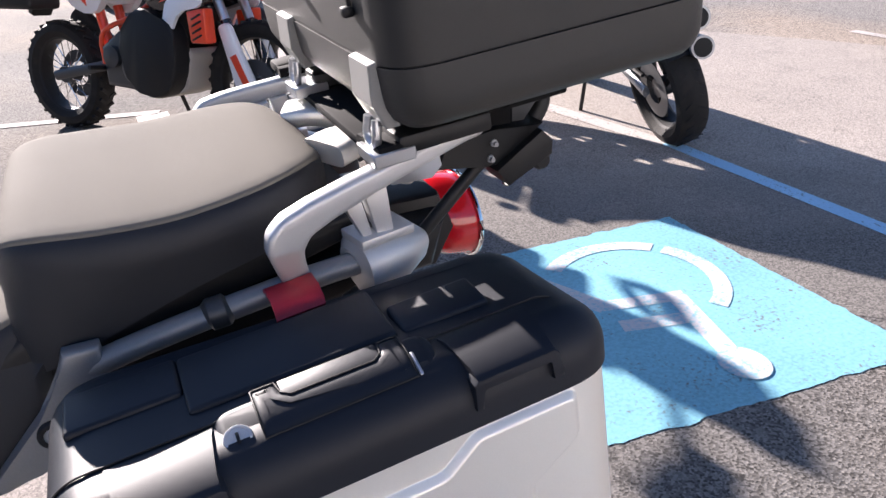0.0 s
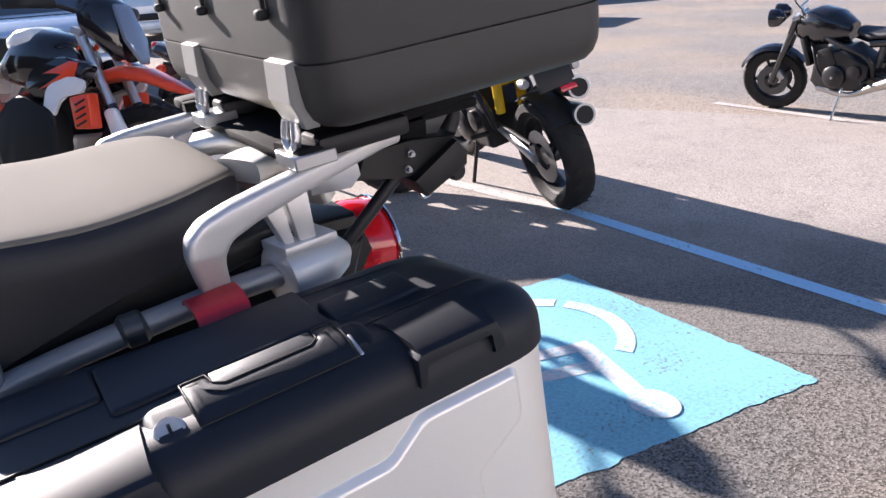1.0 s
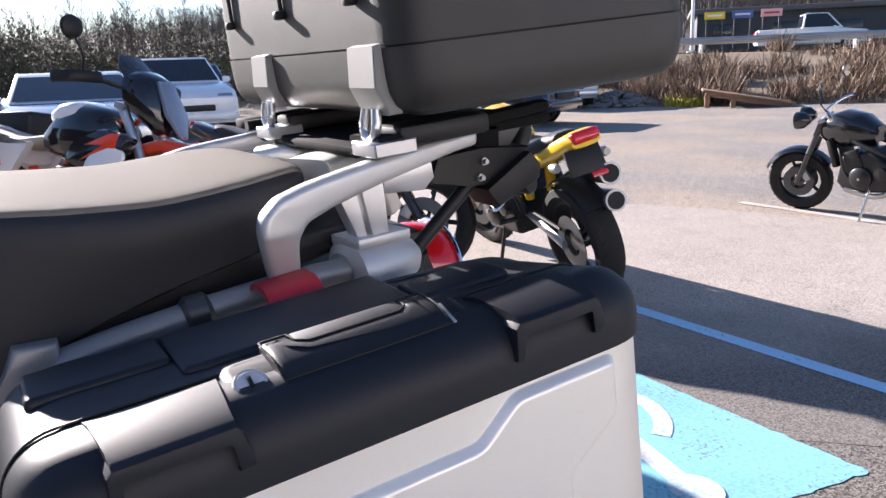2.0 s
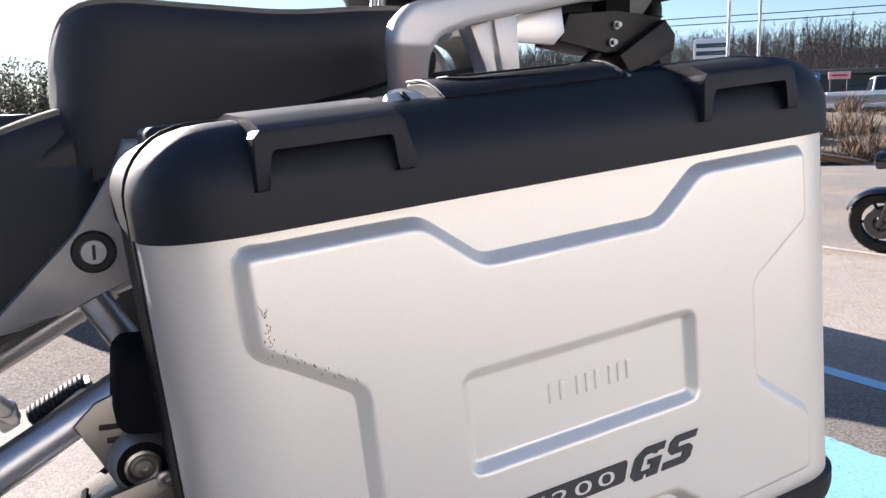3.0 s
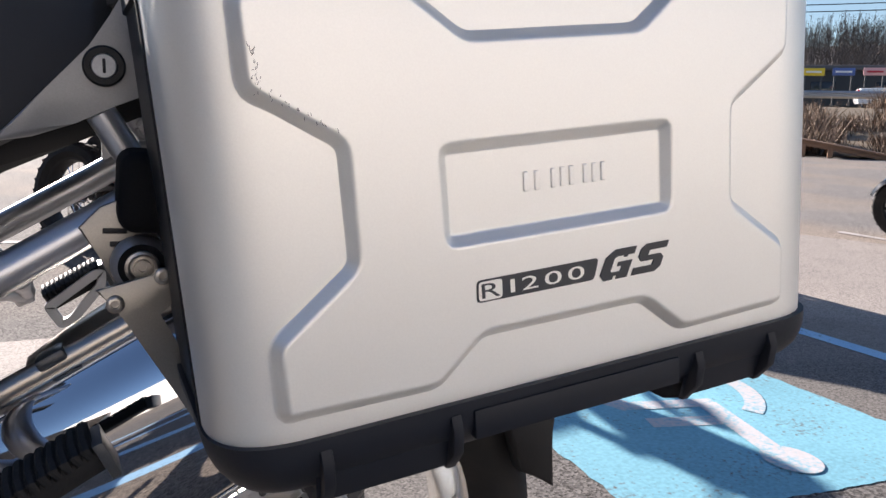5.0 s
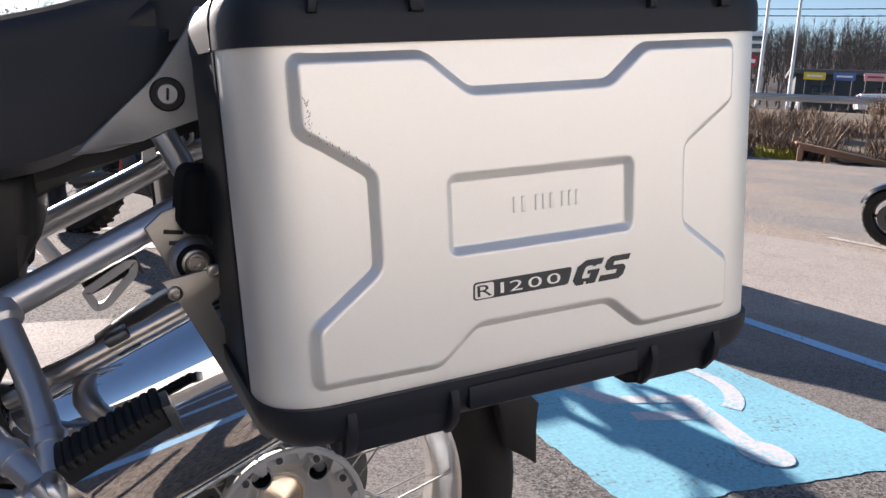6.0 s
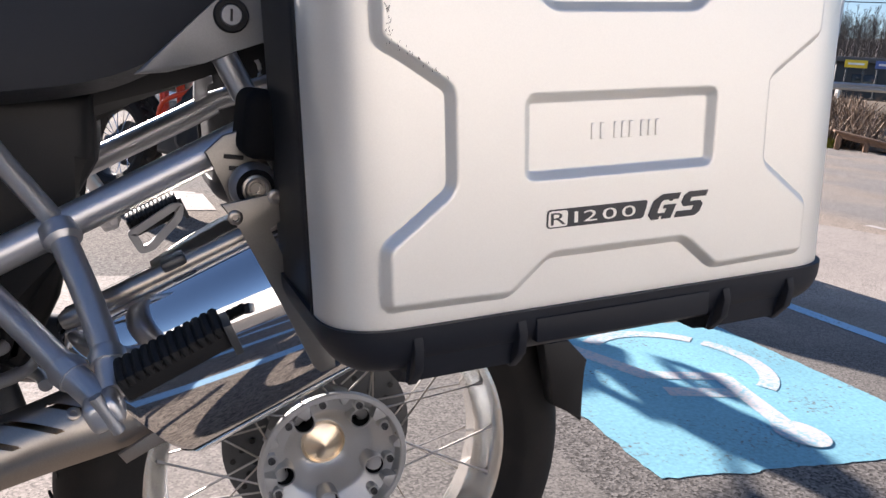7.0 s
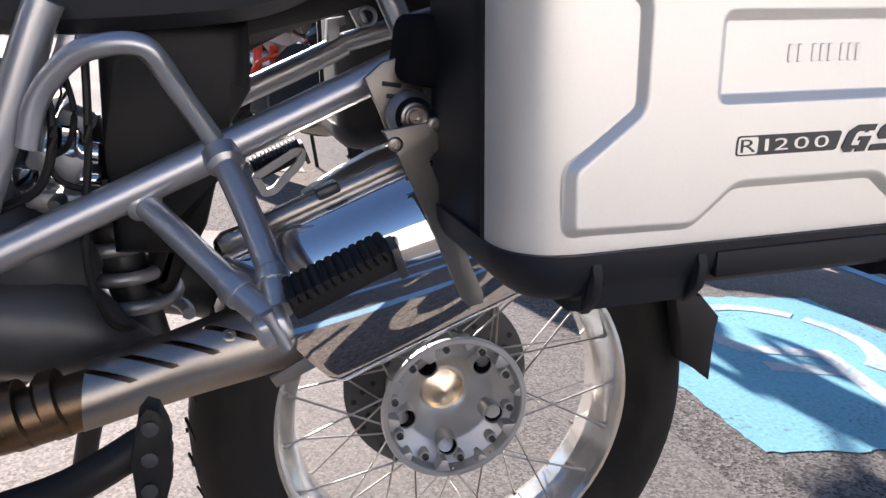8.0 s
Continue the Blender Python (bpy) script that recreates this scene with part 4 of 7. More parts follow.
part("cable", tube(bmesh.new(), smooth_path([(-0.44, -0.18, 0.79), (-0.425, -0.19, 0.73), (-0.435, -0.19, 0.68), (-0.47, -0.18, 0.655)]), 0.004, 8), BLACK, bike)
# centre stand
stand = part("centre_stand", tube(bmesh.new(), smooth_path([(-0.338, -0.350, 0.527), (-0.396, -0.348, 0.489), (-0.50, -0.30, 0.415), (-0.52, -0.22, 0.25), (-0.47, -0.20, 0.02)], 6), 0.014, 14), BLACK, bike, "black steel centre stand")
part("stand_leg", tube(bmesh.new(), smooth_path([(-0.42, 0.20, 0.40), (-0.46, 0.20, 0.20), (-0.47, 0.20, 0.02)], 6), 0.016, 14), BLACK, stand)
for y in (-0.20, 0.20):
    part("stand_foot", block((0.09, 0.05, 0.014), pose(-0.47, y, 0.0085), 0.004), BLACK, stand)
part("stand_tread", prism([(-0.348, 0.553), (-0.342, 0.561), (-0.334, 0.558), (-0.3285, 0.545), (-0.3255, 0.537), (-0.3275, 0.529), (-0.3245, 0.521), (-0.3268, 0.513), (-0.3245, 0.505), (-0.3285, 0.487), (-0.340, 0.480), (-0.3495, 0.490), (-0.353, 0.52)], -0.372, -0.350, 0.002), BLACK, stand)
for z in (0.546, 0.522, 0.497):
    part("stand_bolt", lathe([(0.006, 0.0), (0.006, -0.004), (0.0001, -0.005)], (-0.340, -0.371, z), 10), CAST_DARK, stand)


# ---- saddle, side covers, rack ----
def saddle(name, stations, label):
    """Lofted saddle: each station is x, half width at the top, at the bottom, z of the top and of the skirt."""
    side, top = bmesh.new(), bmesh.new()
    rs, rt = [], []
    line = [Vector(q[:3]) for q in stations], [Vector(q[3:]) for q in stations]
    fine = [tuple(a) + tuple(b) for a, b in zip(smooth_path(line[0], 5), smooth_path(line[1], 5))]
    for x, wt, wb, zt, zb, lean in fine:
        prof = [(wb * 0.86, zb), (wb, zb + 0.012), (wb * 1.02, zb + (zt - zb) * 0.45), (wt * 1.05, zt - 0.034), (wt * 1.047, zt - 0.022), (wt * 1.030, zt - 0.0115), (wt * 1.000, zt - 0.0045), (wt * 0.965, zt - 0.0015), (wt * 0.90, zt - 0.012)]
        left = [(-y, z) for y, z in prof]
        right = [(y, z) for y, z in reversed(prof)]
        rs.append([side.verts.new((x + lean * (z - zb), y, z)) for y, z in left + right])
        half = [(0.978, -0.006), (0.982, -0.002), (0.974, 0.0005), (0.95, 0.0018), (0.85, 0.0032), (0.6, 0.0045)]
        cr = [(-wt * q, zt + z) for q, z in half] + [(0, zt + 0.005)] + [(wt * q, zt + z) for q, z in reversed(half)] + [(wt * 0.9, zt - 0.026), (-wt * 0.9, zt - 0.026)]
        rt.append([top.verts.new((x + lean * (z - zb), y, z)) for y, z in cr])
    join_rings(side, rs)
    join_rings(top, rt)
    ob = part(name, side, VINYL, bike, label, None, 50)
    part("top_cover", top, VINYL_TOP, ob, "light grey vinyl top", None, 50)
    return ob


saddle("passenger_seat", [(-0.172, 0.085, 0.120, 1.028, 0.955, 0), (-0.169, 0.118, 0.148, 1.055, 0.945, 0), (-0.157, 0.150, 0.168, 1.078, 0.940, 0), (-0.128, 0.172, 0.178, 1.086, 0.950, 0), (-0.07, 0.182, 0.181, 1.084, 0.972, 0), (0.0, 0.181, 0.180, 1.083, 0.995, 0), (0.07, 0.172, 0.175, 1.090, 1.012, 0), (0.12, 0.150, 0.160, 1.095, 1.025, 0), (0.150, 0.115, 0.136, 1.091, 1.032, 0), (0.170, 0.068, 0.10, 1.075, 1.035, 0)], "black vinyl passenger seat with light grey top")
saddle("rider_seat", [(-0.62, 0.09, 0.12, 0.900, 0.80, 0), (-0.56, 0.11, 0.155, 0.920, 0.795, 0), (-0.45, 0.140, 0.175, 0.930, 0.80, 0), (-0.34, 0.158, 0.185, 0.950, 0.815, 0), (-0.25, 0.163, 0.185, 0.975, 0.835, 0), (-0.185, 0.160, 0.180, 1.000, 0.875, 0), (-0.150, 0.150, 0.172, 1.010, 0.925, 0), (-0.135, 0.13, 0.15, 1.005, 0.95, 0)], "black vinyl rider seat")
part("side_cover", prism([(-0.232, 0.850), (-0.19, 0.893), (-0.163, 0.921), (-0.144, 0.940), (-0.137, 0.962), (-0.128, 0.985), (-0.095, 0.985), (-0.092, 0.93), (-0.100, 0.900), (-0.126, 0.891), (-0.150, 0.876), (-0.175, 0.864), (-0.205, 0.854)], -0.205, -0.185, 0.005, 3), COVER_GREY, bike, "grey side cover with key lock")
lk = Vector((-0.1535, -0.206, 0.9065))
part("seat_lock_ring", lathe([(0.0150, 0.006), (0.0150, -0.003), (0.0135, -0.005), (0.0096, -0.005), (0.0092, 0.0)], lk, 36), BLACK, bike)
part("seat_lock", lathe([(0.0092, 0.004), (0.0092, -0.0040), (0.0082, -0.0048), (0.0001, -0.0048)], lk, 28), CAST, bike, "round key lock")
part("seat_lock_slot", block((0.0022, 0.002, 0.0105), Matrix.Translation(lk + Vector((0, -0.0045, 0))), 0.0004), BLACK, bike)
part("rubber_block", block((0.054, 0.075, 0.058), pose(-0.123, -0.238, 0.817, 0, 4, 0), 0.012, 4), MATTE, bike)

# rails under the seat with grab handles
for s in (-1, 1):
    rail = smooth_path([(-0.115, s * 0.192, 0.958), (-0.03, s * 0.202, 0.980), (0.10, s * 0.205, 1.000), (0.19, s * 0.195, 1.002), (0.235, s * 0.182, 0.998)], 5)
    part("luggage_rail", tube(bmesh.new(), rail, 0.0125, 16), COVER_GREY, bike)
    part("rail_clamp", tube(bmesh.new(), [(0.002, s * 0.204, 0.987), (0.006, s * 0.204, 0.988), (0.022, s * 0.205, 0.990), (0.026, s * 0.205, 0.991)], [0.0125, 0.0165, 0.0165, 0.0125], 14), CAST_DARK, bike)
    side = round_poly([(0.064, 1.054), (0.067, 1.070), (0.081, 1.084), (0.11, 1.0925), (0.147, 1.0995), (0.192, 1.107), (0.30, 1.123), (0.316, 1.122), (0.316, 1.108), (0.29, 1.105), (0.186, 1.083), (0.136, 1.070), (0.108, 1.060), (0.100, 1.049), (0.101, 1.035), (0.112, 0.985), (0.088, 0.985), (0.074, 1.02)], 0.006, 4)
    bm = bmesh.new()
    rings = []
    for y, d in ((-0.0130, 0.0062), (-0.0126, 0.0040), (-0.0110, 0.0014), (-0.0090, 0.0), (0.0060, 0.0), (0.0100, 0.0010), (0.0126, 0.0036), (0.0130, 0.0062)):
        rings.append([bm.verts.new((p.x, y, p.y)) for p in inset_poly(side, d)])
    join_rings(bm, rings, caps=False)
    for ring in (rings[0], rings[-1]):
        for tri in tessellate_polygon([[Vector((v.co.x, v.co.z, 0)) for v in ring]]):
            bm.faces.new([ring[q] for q in tri])
    for v in bm.verts:
        v.co.y = s * 0.234 + v.co.y - s * 0.24 * max(0.0, v.co.x - 0.08) - s * 0.55 * max(0.0, 1.052 - v.co.z)
    part("grab_handle", bm, SATIN, bike, "silver grab handle", None, 40)
    for web in ([(0.148, 1.074), (0.167, 1.078), (0.176, 1.034), (0.166, 1.032)], [(0.171, 1.080), (0.195, 1.085), (0.199, 1.032), (0.181, 1.032)]):
        lo, hi = sorted((s * 0.188, s * 0.212))
        part("grab_post", prism(web, lo, hi, 0.003), SATIN, bike)
    drum = part("rail_socket", tube(bmesh.new(), [(0.156, s * 0.198, 0.996), (0.160, s * 0.197, 0.997), (0.200, s * 0.190, 1.000), (0.232, s * 0.182, 1.002), (0.242, s * 0.180, 1.002)], [0.024, 0.034, 0.034, 0.020, 0.010], 32), SATIN, bike)
    part("socket_plate", block((0.062, 0.046, 0.010), pose(0.186, s * 0.196, 1.031, 0, -2, -s * 11), 0.002), SATIN, bike)
    lo, hi = sorted((s * 0.173, s * 0.168))
    part("mount_plate", prism([(0.214, 1.090), (0.268, 1.100), (0.272, 1.077), (0.260, 1.065), (0.214, 1.066)], lo, hi, 0.001), ALU, bike)
    part("socket_screw", lathe([(0.007, 0), (0.007, -0.005), (0.0001, -0.005)], seg=14), CAST_DARK, drum, "", pose(0.176, s * 0.193, 1.037, -90, 0, 0))
bm = bmesh.new()
rings = []
for y, h in ((-0.268, -0.006), (-0.264, 0.0), (-0.250, 0.0055), (-0.224, 0.0055), (-0.212, 0.0), (-0.213, -0.004), (-0.225, 0.001), (-0.250, 0.001), (-0.260, -0.003), (-0.264, -0.010)):
    rings.append([bm.verts.new((u, y - 0.004, 1.011 + h + (u - 0.09) * 0.12)) for u in (0.058, 0.063, 0.100, 0.105)])
n = len(rings)
for i in range(n):
    for k in range(3):
        bm.faces.new((rings[i][k], rings[i][k + 1], rings[(i + 1) % n][k + 1], rings[(i + 1) % n][k]))
bm.faces.new([r[0] for r in rings])
bm.faces.new([r[3] for r in reversed(rings)])
part("release_tab", bm, RED_TAG, bike, "red plastic case release tab")
for s in (-1, 1):
    part("tail_cover", tube(bmesh.new(), smooth_path([(0.168, s * 0.085, 1.085), (0.205, s * 0.070, 1.088), (0.240, s * 0.06, 1.070), (0.262, s * 0.05, 1.030)], 5), 0.013, 20, 2.6, power=0.45), SILVER, bike)
part("rack_plate", block((0.25, 0.30, 0.012), pose(0.318, 0, 1.117, 0, -5, 0), 0.004), MATTE, bike, "black steel luggage rack plate")
for s in (-1, 1):
    part("rack_rail", tube(bmesh.new(), [(0.185, s * 0.175, 1.120), (0.33, s * 0.165, 1.131), (0.435, s * 0.14, 1.141)], 0.0065, 14, 1.8, power=0.4), MATTE, bike)
    part("rack_cushion", block((0.10, 0.045, 0.014), pose(0.235, s * 0.205, 1.126, 0, -6, 0), 0.004), MATTE, bike)
# front half: tank, engine cylinders, fork, wheel, bars and beak
FWC = Vector((-1.50, 0.0, 0.332))
fw = part("front_hub", lathe([(0.045, -0.06), (0.045, 0.06)], FWC, 24), CAST_DARK, bike)
wheel_parts(fw, FWC, 0.332, 0.252, 0.115, RUBBER, RIM_ALU, CHROME, 32, 0.045, 0.10, False)


def bodywork(name, stations, material, label=""):
    """Lofted body: each station is x, half width, z of the bottom and of the top."""
    bm = bmesh.new()
    rings = []
    for x, w, z0, z1 in stations:
        ring = []
        for k in range(20):
            a = 2 * math.pi * k / 20
            c, d = math.cos(a), math.sin(a)
            ring.append(bm.verts.new((x, w * math.copysign(abs(c) ** 0.7, c), (z0 + z1) / 2 + (z1 - z0) / 2 * math.copysign(abs(d) ** 0.7, d))))
        rings.append(ring)
    join_rings(bm, rings)
    return part(name, bm, material, bike, label, None, 50)


bodywork("fuel_tank", [(-0.56, 0.10, 0.82, 0.90), (-0.64, 0.15, 0.78, 1.00), (-0.78, 0.22, 0.74, 1.10), (-0.95, 0.25, 0.76, 1.13), (-1.08, 0.22, 0.82, 1.10), (-1.16, 0.14, 0.90, 1.05)], SILVER, "silver painted fuel tank")
bodywork("beak", [(-1.06, 0.16, 0.86, 0.98), (-1.25, 0.15, 0.84, 0.92), (-1.45, 0.11, 0.81, 0.87), (-1.64, 0.05, 0.76, 0.80)], SILVER)
bodywork("headlight_cowl", [(-1.10, 0.17, 0.98, 1.16), (-1.22, 0.16, 0.92, 1.17), (-1.32, 0.12, 0.92, 1.12), (-1.36, 0.07, 0.96, 1.06)], BLACK)
part("windscreen", prism([(-0.19, 0.0), (0.19, 0.0), (0.20, 0.20), (0.12, 0.34), (-0.12, 0.34), (-0.20, 0.20)], -0.003, 0.003, 0.001), mat("smoked_screen", (0.05, 0.055, 0.06), 0.08, 0, 0.05, 30), bike, "", Matrix.Translation((-1.24, 0, 1.12)) @ pose(0, 0, 0, 0, 32, 0) @ pose(0, 0, 0, 0, 0, 90))
for s in (-1, 1):
    part("fork_tube", tube(bmesh.new(), [(-1.49, s * 0.095, 0.335), (-1.40, s * 0.095, 0.60), (-1.20, s * 0.095, 1.10)], [0.030, 0.026, 0.021], 16), ALU, bike)
    cyl = part("cylinder", prism([(-0.98, 0.40), (-0.76, 0.38), (-0.74, 0.56), (-0.96, 0.58)], min(s * 0.14, s * 0.30), max(s * 0.14, s * 0.30), 0.015, 3), CAST, bike)
    for k in range(7):
        part("cooling_fin", block((0.23, 0.004, 0.20), pose(-0.86, s * (0.155 + 0.018 * k), 0.48, 0, -3, 0), 0.001), CAST, cyl)
    part("cylinder_cover", prism([(-0.97, 0.40), (-0.77, 0.38), (-0.75, 0.55), (-0.95, 0.57)], min(s * 0.29, s * 0.36), max(s * 0.29, s * 0.36), 0.025, 4), CAST, cyl)
    part("handle_grip", tube(bmesh.new(), [(-0.98, s * 0.30, 1.17), (-0.92, s * 0.43, 1.16)], 0.017, 12), PEG_RUBBER, bike)
    part("rider_footrest", tube(bmesh.new(), [(-0.58, s * 0.17, 0.43), (-0.58, s * 0.29, 0.44)], 0.013, 10), PEG_RUBBER, bike)
part("handlebar", tube(bmesh.new(), smooth_path([(-0.92, -0.43, 1.16), (-1.00, -0.26, 1.175), (-1.09, -0.08, 1.14), (-1.09, 0.08, 1.14), (-1.00, 0.26, 1.175), (-0.92, 0.43, 1.16)], 6), 0.011, 12), BLACK, bike)
part("engine_case", prism([(-1.08, 0.28), (-0.62, 0.26), (-0.58, 0.60), (-0.72, 0.70), (-1.02, 0.66)], -0.15, 0.15, 0.03, 3), CAST_DARK, bike)
part("telelever", tube(bmesh.new(), [(-0.98, 0, 0.62), (-1.36, 0, 0.66)], 0.04, 14), CAST_DARK, bike)
bm = bmesh.new()
rings = []
for k in range(14):
    a = radians(160 - 125 * k / 13)
    rings.append([bm.verts.new((FWC.x - r * math.cos(a), y, FWC.z + r * math.sin(a))) for r, y in ((0.335, -0.07), (0.352, -0.045), (0.357, 0.0), (0.352, 0.045), (0.335, 0.07), (0.345, 0.04), (0.345, -0.04))])
join_rings(bm, rings)
part("front_mudguard", bm, BLACK, bike)

# tail light and carrier box
bm = bmesh.new()
rings = []
for x, rr in ((0.285, 0.030), (0.300, 0.044), (0.328, 0.054), (0.360, 0.056), (0.369, 0.053), (0.374, 0.02)):
    rings.append([bm.verts.new((x, 1.25 * rr * math.cos(2 * math.pi * k / 28), 0.950 + rr * math.sin(2 * math.pi * k / 28) + (x - 0.27) * -0.14)) for k in range(28)])
join_rings(bm, rings)
lamp = part("tail_light", bm, RED_LENS, bike, "red plastic tail light")
part("lamp_rim", tube(bmesh.new(), [(0.365, 1.25 * 0.057 * math.cos(a), 0.937 + 0.057 * math.sin(a)) for a in [2 * math.pi * k / 28 for k in range(29)]], 0.003, 8), CHROME, lamp)
part("tail_mount", prism([(0.22, 1.0), (0.31, 1.0), (0.33, 0.95), (0.30, 0.90), (0.22, 0.92)], -0.07, 0.07, 0.01), BLACK, bike)
part("plate_arm", tube(bmesh.new(), [(0.245, -0.150, 0.986), (0.333, -0.150, 1.066)], 0.0078, 12), BLACK, bike)
part("plate_arm", tube(bmesh.new(), smooth_path([(0.375, -0.125, 1.070), (0.410, -0.122, 1.090), (0.425, -0.118, 1.112), (0.418, -0.11, 1.135)], 5), 0.0115, 12), BLACK, bike)
hold = part("carrier_box", prism([(0.271, 1.068), (0.283, 1.097), (0.340, 1.101), (0.402, 1.099), (0.345, 1.060), (0.325, 1.061)], -0.165, -0.120, 0.002), BLACK, bike, "black plastic carrier box")
part("carrier_lid", prism([(0.336, 1.057), (0.394, 1.094), (0.408, 1.080), (0.407, 1.064), (0.390, 1.056), (0.352, 1.036)], -0.176, -0.122, 0.003), BLACK, hold)
part("carrier_post", prism([(0.338, 1.096), (0.370, 1.096), (0.370, 1.125), (0.338, 1.125)], -0.150, -0.125, 0.003), MATTE, hold)
part("carrier_plate", prism([(0.372, 1.096), (0.386, 1.098), (0.404, 1.120), (0.404, 1.136), (0.372, 1.132)], -0.146, -0.138, 0.001), CAST_DARK, hold)
part("carrier_knob", lathe([(0.011, 0), (0.011, -0.02), (0.008, -0.024), (0.0001, -0.024)], (0.396, -0.150, 1.056), 18), BLACK, hold)
for x, z in ((0.338, 1.087), (0.333, 1.070)):
    part("carrier_bolt", lathe([(0.0042, 0), (0.0042, -0.004), (0.0026, -0.004), (0.0026, -0.009), (0.0001, -0.009)], (x, -0.164, z), 14), CAST, hold)
part("wire_hook", tube(bmesh.new(), smooth_path([(0.353, -0.152, 1.044), (0.355, -0.154, 1.033), (0.363, -0.154, 1.030), (0.379, -0.154, 1.046), (0.378, -0.152, 1.062)], 5), 0.002, 8), CHROME, hold)


# ---- top case ----
TC_M = pose(0.195, 0, 1.142, 0, -5.2, 0)
tc = thing("top_case", (0.36, 0, 1.14), "large dark grey plastic top case on a luggage rack", "luggage case")
o = plan_outline(0.0, 0.352, -0.272, 0.272, 0.05, 9)
part("lower_half", dome(o, [(w + 0.0, d) for w, d in [(0.0, 0.030), (0.004, 0.016), (0.012, 0.007), (0.024, 0.0015), (0.036, 0.0), (0.0635, -0.001)]]), CASE_GREY, tc, "grey plastic lower half", TC_M)
part("seam", dome(inset_poly(o, 0.0035), [(0.060, 0), (0.069, 0)]), PEG_RUBBER, tc, "", TC_M)
part("lid", dome(o, [(0.0655, 0.0), (0.20, 0.002)] + [(w, d + 0.002) for w, d in quarter(0.22, 0.30, 0.06, 7)[1:]]), CASE_DARK, tc, "dark plastic lid", TC_M)
for y in (-0.203, 0.090):
    m = TC_M @ Matrix.Translation((0, y, 0))
    cl = part("clamp", prism([(-0.008, 0.066), (0.014, 0.071), (0.014, 0.004), (0.000, 0.004), (-0.011, 0.030)], -0.029, 0.029, 0.002), CLAMP_GREY, tc, "grey plastic clamp", m, 20)
    bm = bmesh.new()
    loop = smooth_path([(-0.004, -0.011, 0.010), (-0.008, -0.012, -0.010), (-0.007, 0.0, -0.018), (-0.008, 0.012, -0.010), (-0.004, 0.011, 0.010)], 5)
    part("clamp_loop", tube(bm, loop, 0.0050, 10), ALU, cl, "", m)
    part("clamp_foot", block((0.044, 0.052, 0.014), m @ pose(0.004, 0, -0.026), 0.0015, 1), ALU, cl)
    part("clamp_base", block((0.10, 0.050, 0.020), m @ pose(0.06, 0, -0.018), 0.005), BLACK, cl)
for y in (-0.19, 0.0, 0.19):
    part("lid_hook", block((0.012, 0.013, 0.010), TC_M @ pose(-0.005, y, 0.108), 0.003), BLACK, tc)
    part("hook_stem", block((0.005, 0.005, 0.12), TC_M @ pose(-0.002, y, 0.165), 0.002), BLACK, tc)


# ---- painted sign and lines ----
bm = bmesh.new()


def arc(bm, cx, cy, r0, r1, a0, a1, z, n=40):
    pts = [[bm.verts.new((cx + r * math.cos(radians(a0 + (a1 - a0) * k / n)), cy + r * math.sin(radians(a0 + (a1 - a0) * k / n)), z)) for r in (r0, r1)] for k in range(n + 1)]
    for a, b in zip(pts, pts[1:]):
        bm.faces.new((a[0], a[1], b[1], b[0]))


arc(bm, 1.49, 1.05, 0.262, 0.325, 132, 41, 0.0038)
arc(bm, 1.49, 1.05, 0.262, 0.325, 33, -60, 0.0038)
part("sign_wheel", bm, SIGN_WHITE, pad)
part("sign_back", strip((1.16, 1.31), (1.31, 0.955), 0.075, 0.0038), SIGN_WHITE, pad)
part("sign_arm", strip((1.29, 0.975), (1.585, 0.900), 0.062, 0.0043), SIGN_WHITE, pad)
part("sign_seat", strip((1.285, 0.840), (1.525, 0.775), 0.066, 0.0038), SIGN_WHITE, pad)
part("sign_leg", strip((1.555, 0.905), (1.468, 0.530), 0.070, 0.0048), SIGN_WHITE, pad)
bm = bmesh.new()
bm.faces.new([bm.verts.new((1.475 + 0.072 * math.cos(2 * math.pi * k / 28), 0.505 + 0.085 * math.sin(2 * math.pi * k / 28), 0.0053)) for k in range(28)])
part("sign_foot", bm, SIGN_WHITE, pad)


def line_marking(name, a, b, width, material, label):
    return tagged(part(name, strip(a, b, width, 0.004), material), label, "road marking", kind="structure")


line_marking("parking_line", (2.52, 2.16), (2.68, -3.2), 0.085, LINE_BLUE, "worn pale blue parking line on asphalt")
line_marking("parking_line", (2.10, 4.6), (2.50, 2.16), 0.10, WHITE_PAINT, "worn white parking line on asphalt")
line_marking("parking_line", (-3.5, 5.55), (0.24, 4.42), 0.09, WHITE_PAINT, "worn white parking line on asphalt")
line_marking("parking_line", (0.19, 4.40), (0.21, 3.80), 0.20, WHITE_PAINT, "worn white parking line on asphalt")
line_marking("parking_line", (5.30, 3.45), (5.46, -2.6), 0.09, WHITE_PAINT, "worn white parking line on asphalt")
for k in range(4):
    line_marking("parking_line", (-2.6, -0.75 - 0.62 * k), (2.2, -1.35 - 0.62 * k), 0.11, LINE_BLUE, "worn pale blue hatching on asphalt")


